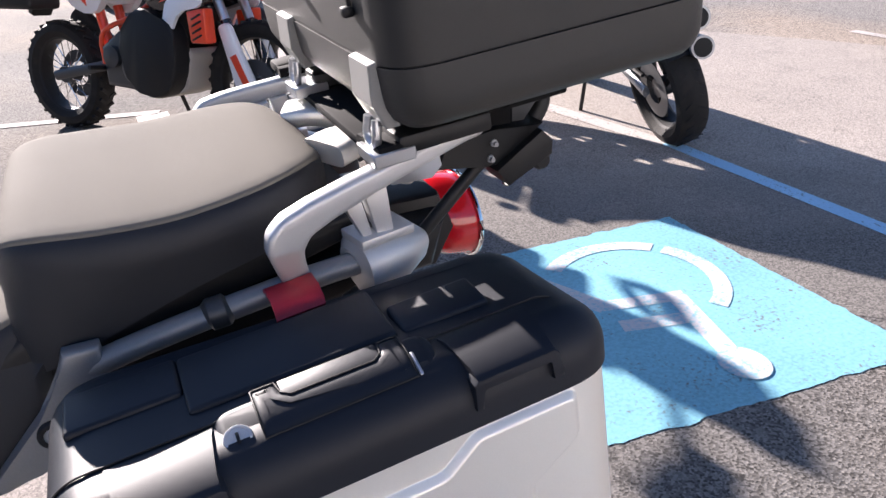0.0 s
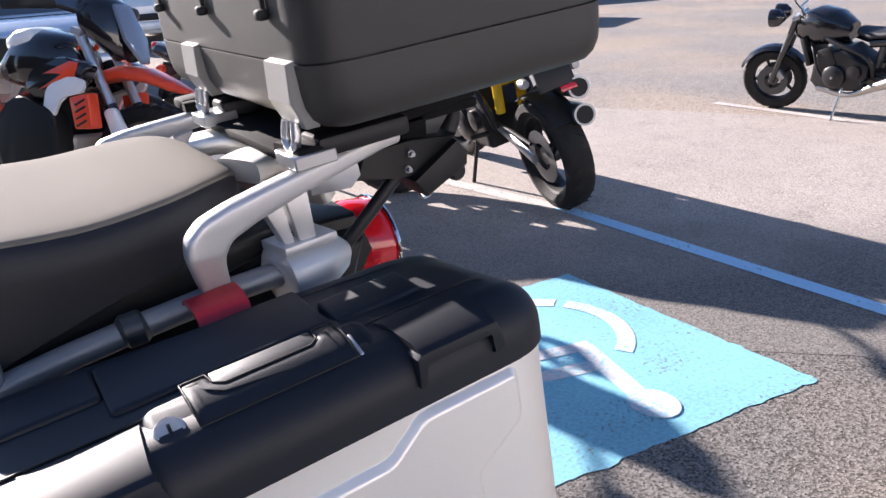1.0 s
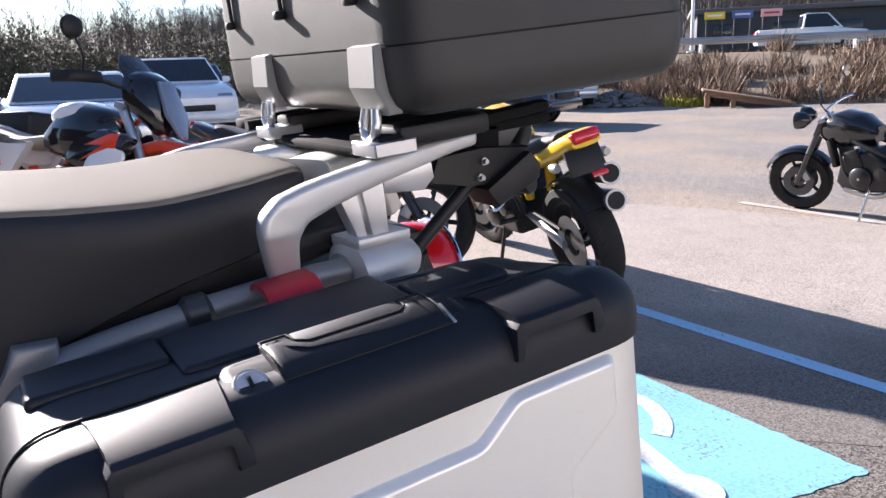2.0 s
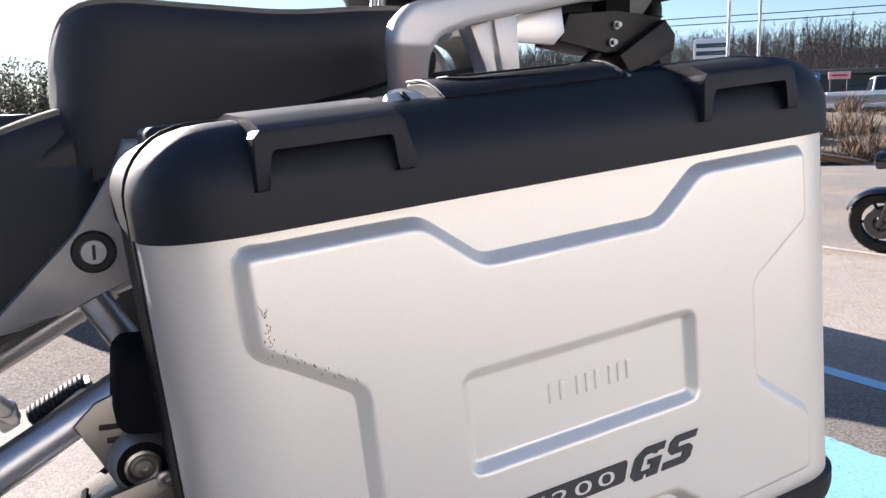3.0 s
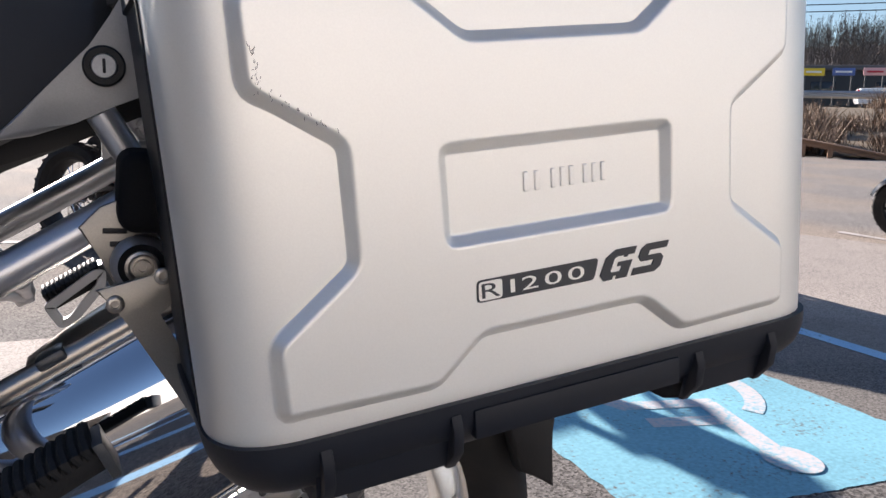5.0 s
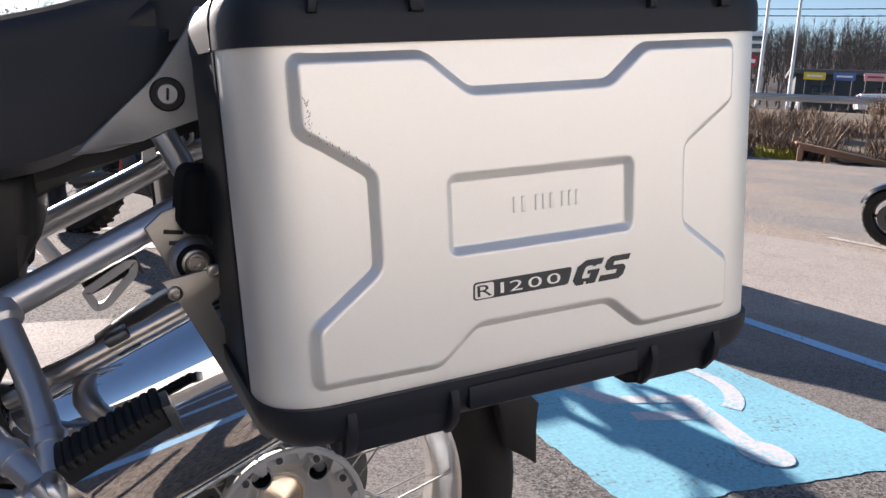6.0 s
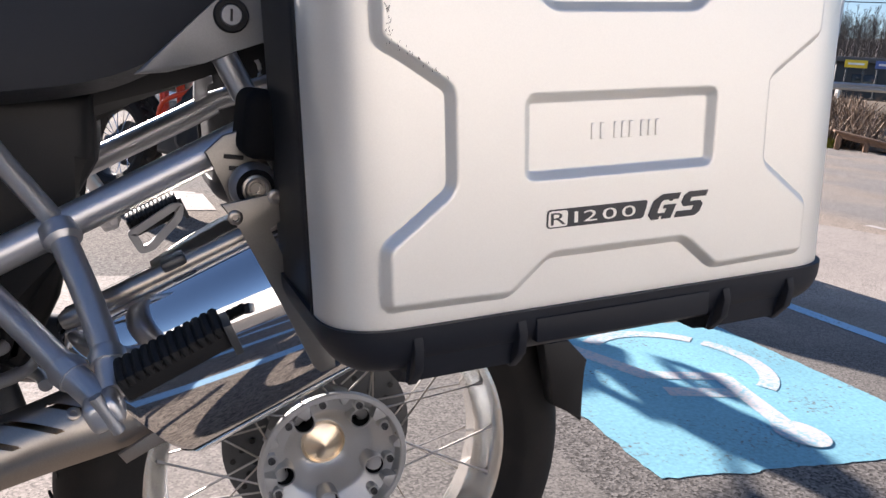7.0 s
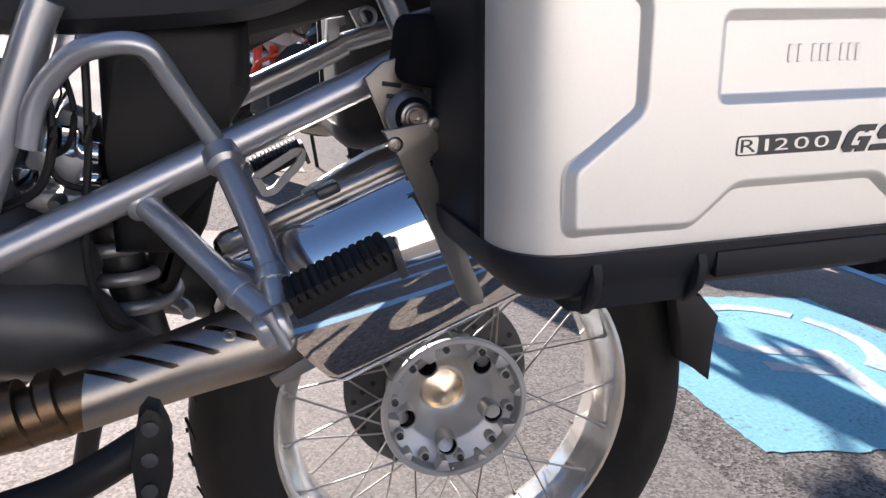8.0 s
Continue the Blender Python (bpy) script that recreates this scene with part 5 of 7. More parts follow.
def dust_material(name, colour, across, start, end):
    """Pale dusty concrete that thins out over the asphalt along a ragged edge."""
    m = paint_material(name, colour, 0.08)
    nt = m.node_tree
    n, l = nt.nodes, nt.links
    b = n["Principled BSDF"]
    old = b.inputs["Base Color"].links[0].from_socket
    tc = n.new("ShaderNodeTexCoord")
    dot = n.new("ShaderNodeVectorMath")
    dot.operation = "DOT_PRODUCT"
    dot.inputs[1].default_value = across
    l.new(tc.outputs["Object"], dot.inputs[0])
    drift = n.new("ShaderNodeTexNoise")
    drift.inputs["Scale"].default_value, drift.inputs["Detail"].default_value = 1.6, 7
    l.new(tc.outputs["Object"], drift.inputs["Vector"])
    edge = n.new("ShaderNodeMath")
    edge.operation = "MULTIPLY_ADD"
    edge.inputs[1].default_value = 1.3
    l.new(drift.outputs["Fac"], edge.inputs[0])
    l.new(dot.outputs["Value"], edge.inputs[2])
    cut = n.new("ShaderNodeMapRange")
    cut.inputs["From Min"].default_value, cut.inputs["From Max"].default_value = start, end
    l.new(edge.outputs[0], cut.inputs["Value"])
    grit = n.new("ShaderNodeTexVoronoi")
    grit.inputs["Scale"].default_value = 190
    l.new(tc.outputs["Object"], grit.inputs["Vector"])
    tar = n.new("ShaderNodeMix")
    tar.data_type = "RGBA"
    tar.inputs["A"].default_value, tar.inputs["B"].default_value = (0.09, 0.084, 0.078, 1), (0.25, 0.23, 0.21, 1)
    sep = n.new("ShaderNodeSeparateColor")
    l.new(grit.outputs["Color"], sep.inputs[0])
    l.new(sep.outputs[0], tar.inputs["Factor"])
    shade = n.new("ShaderNodeMapRange")
    shade.inputs["To Min"].default_value, shade.inputs["To Max"].default_value = 0.62, 1.30
    l.new(sep.outputs[1], shade.inputs["Value"])
    stones = n.new("ShaderNodeVectorMath")
    stones.operation = "SCALE"
    l.new(old, stones.inputs[0])
    l.new(shade.outputs[0], stones.inputs["Scale"])
    mix = n.new("ShaderNodeMix")
    mix.data_type = "RGBA"
    l.new(cut.outputs[0], mix.inputs["Factor"])
    l.new(tar.outputs["Result"], mix.inputs["A"])
    l.new(stones.outputs[0], mix.inputs["B"])
    l.new(mix.outputs["Result"], b.inputs["Base Color"])
    return m


DUST = dust_material("dusty_concrete", (0.365, 0.325, 0.293), (0.62, 0.78, 0), 2.8, 3.8)
tagged(part("concrete_patch", flat_poly([(0.75, -0.05), (0.75, 2.3), (-5.0, 2.5), (-5.0, -0.2)], 0.0012), dust_material("dusty_patch", (0.31, 0.272, 0.245), (-1.0, 0.12, 0), 0.42, 1.15)), "pale gritty dust over the asphalt beside the motorcycle", "pavement", kind="structure")
tagged(part("concrete_apron", flat_poly([(3.5, 6.9), (1.3, 6.9), (1.15, 1.35), (2.2, 0.3), (2.9, -1.5), (6.8, -1.5), (5.35, 2.35), (4.9, 3.35), (4.45, 4.2), (4.05, 5.4)], 0.0012), DUST), "dusty pale concrete strip in the car park", "pavement", kind="structure")

# ---- parked motorcycles ----
ORANGE = mat("orange_plastic", (0.72, 0.060, 0.018), 0.32, 0, 0.08, 30, coat=0.3)
WHITE_PL = mat("white_plastic", (0.74, 0.75, 0.78), 0.3, 0, 0.05, 30, coat=0.3)
YELLOW = mat("yellow_paint", (0.80, 0.50, 0.02), 0.25, 0, 0.05, 30, coat=0.5)
DARK_PAINT = mat("dark_grey_paint", (0.03, 0.034, 0.042), 0.25, 0, 0.1, 30, coat=0.5)
GLASS_DARK = mat("dark_glass", (0.02, 0.024, 0.03), 0.06, 0, 0.05, 30)
LAMP_GLASS = mat("lamp_glass", (0.22, 0.26, 0.34), 0.08, 0.3, 0.1, 40)
SEAT_TAN = mat("tan_seat_vinyl", (0.36, 0.31, 0.25), 0.55, 0, 0.08, 30, 0.2, 800)
SKID = mat("dull_alloy_plate", (0.40, 0.38, 0.35), 0.55, 0.2, 0.12, 30, 0.1, 300)
ENGINE_BLACK = mat("black_engine_enamel", (0.016, 0.016, 0.018), 0.35, 0.2, 0.2, 30, 0.1, 500)
BRONZE = mat("copper_fork", (0.20, 0.11, 0.06), 0.3, 0.8, 0.08, 40)


def motorcycle(name, label, m, wb=1.4, rf=0.30, rr=0.31, tf=0.12, tr=0.17, body=GLOSS_BLACK, accent=GLOSS_BLACK, seat_mat=VINYL, wheel=BLACK, fork=CHROME, wire=False, kind="naked", scale=1.0, steer=0.0):
    """Heads along +x with its wheels on the ground; kind: naked, adventure or street."""
    t = thing(name, (0, 0, 0), label, "motorcycle", "parked motorcycles")
    xf, xr = wb / 2, -wb / 2

    def wheel_set(nm, x, r, w, rim):
        c = Vector((x, 0, r))
        prof = [(rim, -w * 0.36), (rim + (r - rim) * 0.35, -w * 0.5), (rim + (r - rim) * 0.75, -w * 0.46), (r - w * 0.04, -w * 0.28), (r, 0), (r - w * 0.04, w * 0.28), (rim + (r - rim) * 0.75, w * 0.46), (rim + (r - rim) * 0.35, w * 0.5), (rim, w * 0.36)]
        tyre = part(nm, lathe(prof, c, 44, closed=True), RUBBER, t)
        bm = bmesh.new()
        for k in range(30):
            for s in (-1, 1):
                mm = Matrix.Translation(c) @ Matrix.Rotation(2 * math.pi * (k + 0.25 * s) / 30, 4, "Y") @ pose(0, s * w * 0.22, r - w * 0.02 - 0.001, 0, 0, 35 * s)
                box(bm, (0.005 if not wire else 0.02, w * 0.34, 0.006 if not wire else 0.014), mm)
        tagged(part("tread_block", bm, PEG_RUBBER, tyre), kind="stuff")
        part("rim", lathe([(rim + 0.004, -w * 0.37), (rim - 0.012, -w * 0.30), (rim - 0.022, 0), (rim - 0.012, w * 0.30), (rim + 0.004, w * 0.37), (rim - 0.005, w * 0.2), (rim - 0.005, -w * 0.2)], c, 44, closed=True), wheel, tyre)
        n = 24 if wire else 5
        for k in range(n):
            a = 2 * math.pi * k / n
            p = c + Vector((0.04 * math.cos(a + 0.4 * (-1) ** k), 0.03 * (-1) ** k, 0.04 * math.sin(a + 0.4 * (-1) ** k)))
            q = c + Vector(((rim - 0.01) * math.cos(a), 0, (rim - 0.01) * math.sin(a)))
            part("spoke", tube(bmesh.new(), [p, q], 0.0028 if wire else 0.016, 6), CHROME if wire else wheel, tyre)
        part("hub", lathe([(0.05, -0.05), (0.05, 0.05)], c, 20), CAST_DARK, tyre)
        for s in ((-1, 1) if x > 0 else (1,)):
            part("brake_disc", lathe([(0.075, s * 0.062), (0.145, s * 0.062), (0.145, s * 0.066), (0.075, s * 0.066)], c, 40, closed=True), CAST_DARK, tyre)

    wheel_set("front_wheel", xf, rf, tf, rf * (0.70 if not wire else 0.78))
    wheel_set("rear_wheel", xr, rr, tr, rr * 0.70)
    head = Vector((xf - (0.26 if kind == "naked" else 0.36), 0, 0.92)) if kind != "adventure" else Vector((xf - 0.30, 0, 1.06))
    for s in (-1, 1):
        lo, hi = Vector((xf, s * 0.10, rf)), Vector((head.x, s * 0.10, head.z))
        leg = part("fork_leg", tube(bmesh.new(), [lo, lo.lerp(hi, 0.48)], 0.028, 14), fork if kind == "street" else GLOSS_BLACK, t)
        part("fork_tube", tube(bmesh.new(), [lo.lerp(hi, 0.45), hi], 0.026, 14), ALU if kind not in ("naked", "tourer") else CAST_DARK, leg)
        part("caliper", block((0.06, 0.04, 0.10), pose(xf - 0.08, s * 0.085, rf + 0.07, 0, 30, 0), 0.01), CAST, leg)
    part("triple_clamp", block((0.07, 0.26, 0.035), pose(head.x, 0, head.z, 0, 22, 0), 0.008), CAST, t)
    # fenders
    bm = bmesh.new()
    rings = []
    a0, a1 = (150, 25) if kind != "adventure" else (120, 40)
    fr = rf + 0.025 if kind != "adventure" else rf + 0.13
    for k in range(12):
        a = radians(a0 + (a1 - a0) * k / 11)
        w = tf * 0.62 if kind != "adventure" else 0.088 - 0.055 * (k / 11)
        lift = 0.18 * (k / 11) ** 2 if kind == "adventure" else 0
        ring = [(fr - 0.02 + lift * 0.3, -w), (fr + 0.012, -w * 0.6), (fr + 0.018, 0), (fr + 0.012, w * 0.6), (fr - 0.02 + lift * 0.3, w), (fr, w * 0.5), (fr, -w * 0.5)]
        rings.append([bm.verts.new((xf + q * math.cos(a) + (0.10 * k / 11 if kind == "adventure" else 0), y, rf + q * math.sin(a) + (0.11 if kind == "adventure" else 0))) for q, y in ring])
    join_rings(bm, rings)
    if kind != "adventure":
        part("front_fender", bm, body, t)
    else:
        bm.free()
    # engine and frame
    metal = CAST_DARK if kind == "adventure" else ENGINE_BLACK
    eng = part("engine", prism([(-0.25, 0.30), (0.18, 0.27), (0.26, 0.36), (0.20, 0.62), (-0.05, 0.66), (-0.27, 0.52)], -0.17, 0.17, 0.03, 3), metal, t)
    for s in (-1, 1):
        part("engine_cover", lathe([(0.10, 0), (0.10, s * 0.03), (0.07, s * 0.05), (0.0001, s * 0.05)], (0.02, s * 0.17, 0.42), 28), metal, eng)
        part("side_cover", lathe([(0.06, 0), (0.06, s * 0.03), (0.0001, s * 0.04)], (-0.16, s * 0.17, 0.47), 22), metal, eng)
        part("cylinder", block((0.14, 0.05, 0.17), pose(0.10, s * 0.16, 0.58, 0, 20, 0), 0.012), CAST if kind == "adventure" else metal, eng)
        for q in range(5):
            part("cooling_fin", block((0.15, 0.056, 0.006), pose(0.10, s * 0.16, 0.58, 0, 20, 0) @ pose(0, 0, 0.03 * (q - 2)), 0.001), metal, eng)
        part("cover_bolt", lathe([(0.012, 0), (0.012, s * 0.008), (0.0001, s * 0.009)], (0.02, s * 0.22, 0.42), 10), CAST, eng)
        part("hose", tube(bmesh.new(), smooth_path([(0.27, s * 0.12, 0.70), (0.20, s * 0.19, 0.62), (0.16, s * 0.19, 0.46), (0.05, s * 0.18, 0.33)], 4), 0.013, 10), BLACK, eng)
        part("frame_rail", tube(bmesh.new(), smooth_path([(head.x - 0.02, s * 0.05, head.z - 0.06), (0.05, s * 0.15, 0.72), (-0.25, s * 0.15, 0.60), (-0.30, s * 0.12, 0.42)], 5), 0.014 if kind == "adventure" else 0.022, 12), ORANGE if accent is ORANGE else metal, t)
        part("swing_arm", tube(bmesh.new(), [(-0.25, s * 0.09, 0.42), (xr, s * (tr / 2 + 0.03), rr)], 0.03, 12, 0.6), CAST if kind == "street" else CAST_DARK, t)
        part("foot_peg", tube(bmesh.new(), [(-0.26, s * 0.16, 0.40), (-0.26, s * 0.27, 0.41)], 0.014, 10), BLACK, t)
        part("rear_shock", tube(bmesh.new(), [(-0.30, s * 0.07, 0.50), (-0.36, s * 0.07, 0.74)], 0.028, 14), ORANGE if accent is ORANGE else (YELLOW if kind == "street" else CAST_DARK), t)
    part("radiator", block((0.05, 0.34, 0.26), pose(0.30, 0, 0.62, 0, 15, 0), 0.01), BLACK, t)

    # tank, seat, tail: lofted
    def loft_body(nm, st, material, parent=t):
        bm = bmesh.new()
        rings = []
        for x, w, z0, z1 in st:
            ring = []
            for k in range(16):
                a = 2 * math.pi * k / 16
                c, d = math.cos(a), math.sin(a)
                ring.append(bm.verts.new((x, w * math.copysign(abs(c) ** 0.7, c), (z0 + z1) / 2 + (z1 - z0) / 2 * math.copysign(abs(d) ** 0.7, d))))
            rings.append(ring)
        join_rings(bm, rings)
        return part(nm, bm, material, parent, "", None, 50)

    up = 0.09 if kind == "adventure" else 0.0
    fwd = {"adventure": 0.08, "naked": 0.12}.get(kind, 0.0)
    loft_body("fuel_tank", [(x + fwd, w, a, b) for x, w, a, b in [(0.36, 0.06, 0.74 + up, 0.86 + up), (0.28, 0.13, 0.70 + up, 0.95 + up), (0.12, 0.165, 0.66 + up, 1.0 + up), (-0.05, 0.155, 0.68 + up, 0.96 + up), (-0.18, 0.10, 0.72 + up, 0.86 + up)]], body if kind != "adventure" else GLOSS_BLACK)
    if kind == "adventure":
        loft_body("tank_cover", [(0.30, 0.05, 0.97, 1.02), (0.24, 0.11, 0.97, 1.065), (0.16, 0.145, 0.96, 1.098), (0.06, 0.150, 0.96, 1.092), (-0.02, 0.12, 0.97, 1.055), (-0.06, 0.06, 0.98, 1.03)], WHITE_PL)
    loft_body("seat", [(-0.12, 0.08, 0.76 + up, 0.83 + up), (-0.25, 0.14, 0.74 + up, 0.81 + up), (-0.45, 0.14, 0.76 + up, 0.83 + up), (-0.66, 0.11, 0.80 + up, 0.89 + up), (-0.76, 0.07, 0.82 + up, 0.90 + up)], seat_mat)
    tail = loft_body("tail", [(-0.25, 0.12, 0.66 + up, 0.75 + up), (-0.50, 0.12, 0.68 + up, 0.79 + up), (-0.75, 0.10, 0.76 + up, 0.87 + up), (-0.92, 0.10, 0.82 + up, 0.92 + up), (-0.97, 0.08, 0.84 + up, 0.90 + up)], body if kind != "adventure" else WHITE_PL)
    part("tail_light", block((0.09, 0.15, 0.060), pose(-0.945, 0, 0.885 + up, 0, 16, 0), 0.022, 4), RED_LENS, tail)
    if kind == "street":
        bm = bmesh.new()
        rings = []
        for k in range(10):
            a = radians(60 + 9 * k)
            w = tr * 0.5
            ring = [(rr + 0.010, -w), (rr + 0.024, -w * 0.6), (rr + 0.028, 0), (rr + 0.024, w * 0.6), (rr + 0.010, w), (rr + 0.016, w * 0.5), (rr + 0.016, -w * 0.5)]
            rings.append([bm.verts.new((xr + q * math.cos(a), y, rr + q * math.sin(a))) for q, y in ring])
        join_rings(bm, rings)
        part("wheel_hugger", bm, BLACK, t)
    else:
        part("rear_fender", prism([(-0.72, 0.74 + up), (-0.90, 0.80 + up), (-0.98, 0.60 + up), (-0.94, 0.58 + up), (-0.86, 0.72 + up)], -0.07, 0.07, 0.01), BLACK, tail)
    for s in (-1, 1):
        part("turn_signal", lathe([(0.02, -0.03), (0.026, 0), (0.02, 0.03)], seg=14), CAST if kind == "street" else ORANGE, tail, "", pose(-0.86, s * 0.14, 0.76 + up, 0, 0, 90))
    # bars, mirrors, lamp
    bz = head.z + (0.12 if kind == "adventure" else 0.10)
    part("handlebar", tube(bmesh.new(), smooth_path([(head.x - 0.16, -0.40, bz), (head.x - 0.10, -0.24, bz + 0.02), (head.x - 0.02, -0.06, bz - 0.02), (head.x - 0.02, 0.06, bz - 0.02), (head.x - 0.10, 0.24, bz + 0.02), (head.x - 0.16, 0.40, bz)], 6), 0.012, 10), CHROME if fork is BRONZE and kind == "naked" else BLACK, t)
    for s in (-1, 1):
        part("grip", tube(bmesh.new(), [(head.x - 0.11, s * 0.29, bz + 0.012), (head.x - 0.16, s * 0.40, bz)], 0.018, 12), PEG_RUBBER, t)
        if kind == "adventure":
            part("hand_guard", tube(bmesh.new(), smooth_path([(head.x - 0.15, s * 0.42, bz), (head.x - 0.03, s * 0.40, bz), (head.x - 0.0, s * 0.25, bz + 0.01)], 4), 0.03, 10, 0.4), BLACK, t)
            if s > 0:
                continue
        mir = part("mirror_stem", tube(bmesh.new(), smooth_path([(head.x - 0.11, s * 0.26, bz + 0.01), (head.x - 0.06, s * 0.31, bz + 0.12), (head.x - 0.09, s * 0.34, bz + 0.22)], 4), 0.006, 8), BLACK, t)
        part("mirror", lathe([(0.03, -0.028), (0.055, -0.016), (0.062, 0.0), (0.058, 0.006), (0.0001, 0.004)], seg=24), BLACK, mir, "", pose(head.x - 0.09, s * 0.35, bz + 0.25, 0, 0, 90 + s * 12))
        part("mirror_glass", lathe([(0.055, 0.006), (0.0001, 0.0075)], seg=24), CHROME, mir, "", pose(head.x - 0.09, s * 0.35, bz + 0.25, 0, 0, 90 + s * 12))
    if kind == "adventure":
        loft_body("front_fender", [(xf - 0.27, 0.06, 0.79, 0.86), (xf - 0.10, 0.098, 0.815, 0.89), (xf + 0.05, 0.088, 0.79, 0.868), (xf + 0.19, 0.062, 0.745, 0.805), (xf + 0.31, 0.018, 0.72, 0.742)], ORANGE)
        loft_body("headlight_cowl", [(head.x + 0.02, 0.13, head.z - 0.02, head.z + 0.19), (head.x + 0.11, 0.135, head.z - 0.10, head.z + 0.19), (head.x + 0.18, 0.115, head.z - 0.16, head.z + 0.15), (head.x + 0.235, 0.07, head.z - 0.16, head.z + 0.02)], GLOSS_BLACK)
        part("headlight", prism([(-0.06, 0.15), (0.06, 0.15), (0.085, -0.04), (0.025, -0.17), (-0.025, -0.17), (-0.085, -0.04)], -0.012, 0.012, 0.005), LAMP_GLASS, t, "", Matrix.Translation((head.x + 0.25, 0, head.z - 0.01)) @ pose(0, 0, 0, 0, -22, 0) @ pose(0, 0, 0, 0, 0, 90))
        part("wind_screen", prism([(-0.12, 0.0), (0.12, 0.0), (0.13, 0.11), (0.08, 0.19), (-0.08, 0.19), (-0.13, 0.11)], -0.004, 0.004, 0.001), GLASS_DARK, t, "", Matrix.Translation((head.x + 0.06, 0, head.z + 0.11)) @ pose(0, 0, 0, 0, -30, 0) @ pose(0, 0, 0, 0, 0, 90))
        SHIFT, LOW = Matrix.Translation((0.22, 0, -0.09)), Matrix.Translation((0.08, 0, -0.04))
        for s in (-1, 1):
            k0, k1 = sorted((s * 0.15, s * 0.24))
            part("tank_panel", prism(soft([(0.40, 0.97), (0.22, 1.03), (0.04, 0.97), (-0.06, 0.86), (0.06, 0.80), (0.28, 0.86)], 0.045), k0, k1, 0.02, 3), GLOSS_BLACK, t, "", SHIFT)
            part("white_panel", prism(soft([(0.36, 0.90), (0.28, 0.93), (0.12, 0.88), (0.06, 0.72), (0.13, 0.70), (0.20, 0.82), (0.34, 0.84)], 0.03), *sorted((s * 0.222, s * 0.246)), 0.006, 2), WHITE_PL, t, "", SHIFT)
            part("radiator_guard", prism(soft([(0.36, 0.84), (0.24, 0.82), (0.26, 0.66), (0.37, 0.66)], 0.012), k0 + 0.005, k1 - 0.005, 0.01), ORANGE, t, "", SHIFT)
            for q in range(4):
                part("guard_slot", block((0.07, 0.01, 0.010), SHIFT @ pose(0.31, s * 0.236, 0.69 + 0.035 * q, 0, -25, 0), 0.002), BLACK, t)
            part("low_tank", prism(soft([(0.30, 0.70), (0.05, 0.80), (-0.12, 0.62), (-0.05, 0.34), (0.20, 0.30), (0.30, 0.44)], 0.07), k0 - 0.02, k1 + 0.01, 0.022, 4), BLACK, t, "", LOW)
            part("orange_stripe", prism([(0.33, 0.99), (0.28, 1.0), (0.10, 0.94), (0.24, 0.94), (0.06, 0.86), (0.30, 0.92)], k0 - 0.005, k1 + 0.005, 0.004), ORANGE, t, "", SHIFT)
            part("tail_panel", prism(soft([(-0.15, 0.88), (-0.35, 0.86), (-0.62, 0.98), (-0.82, 1.02), (-0.70, 0.90), (-0.42, 0.70), (-0.30, 0.70)], 0.03), min(s * 0.10, s * 0.15), max(s * 0.10, s * 0.15), 0.012), WHITE_PL, t)
            part("tail_stripe", prism([(-0.38, 0.86), (-0.60, 0.96), (-0.50, 0.86), (-0.36, 0.74)], min(s * 0.10, s * 0.156), max(s * 0.10, s * 0.156), 0.003), ORANGE, t)
            part("fork_guard", prism(soft([(xf - 0.17, 0.66), (xf - 0.10, 0.68), (xf + 0.05, 0.36), (xf + 0.03, 0.26), (xf - 0.05, 0.30)], 0.03), min(s * 0.10, s * 0.145), max(s * 0.10, s * 0.145), 0.012), WHITE_PL, t)
            part("fork_stripe", prism([(xf - 0.09, 0.50), (xf - 0.05, 0.52), (xf + 0.045, 0.34), (xf + 0.02, 0.30)], min(s * 0.10, s * 0.149), max(s * 0.10, s * 0.149), 0.003), ORANGE, t)
            part("side_box", block((0.42, 0.22, 0.36), pose(-0.72, s * 0.30, 0.90), 0.03, 3), BLACK, t)
        part("skid_plate", prism(soft([(-0.10, 0.30), (0.10, 0.24), (0.34, 0.30), (0.40, 0.52), (0.34, 0.54), (0.26, 0.36), (0.0, 0.34)], 0.03), -0.15, 0.15, 0.02, 3), SKID, t)
    else:
        for s in ((-1, 1) if kind == "naked" else (0,)):
            lampm = pose(head.x + (0.19 if kind == "naked" else 0.10), s * 0.085, head.z, 0, 0, 90)
            part("headlight", lathe([(0.03, 0.08), (0.075, 0.03), (0.082, -0.03), (0.078, -0.05)], seg=24), body, t, "", lampm)
            part("headlight_glass", lathe([(0.076, -0.05), (0.05, -0.062), (0.0001, -0.068)], seg=24), LAMP_GLASS, t, "", lampm)
    if kind == "tourer":
        loft_body("fairing", [(head.x - 0.10, 0.20, 0.62, 1.02), (head.x + 0.06, 0.22, 0.58, 1.08), (head.x + 0.20, 0.18, 0.66, 1.04), (head.x + 0.28, 0.10, 0.74, 0.94)], body)
        part("wind_screen", prism([(-0.20, 0.0), (0.20, 0.0), (0.18, 0.06), (0.12, 0.10), (-0.12, 0.10), (-0.18, 0.06)], -0.004, 0.004, 0.001), GLASS_DARK, t, "", Matrix.Translation((head.x + 0.14, 0, 1.04)) @ pose(0, 0, 0, 0, -22, 0) @ pose(0, 0, 0, 0, 0, 90))
        for ob in t.children:
            if ob.name.startswith(("tail", "seat")):
                for v in [v for q in [ob] + list(ob.children) for v in q.data.vertices if v.co.x < -0.3]:
                    v.co.x = -0.3 + (v.co.x + 0.3) * 0.75
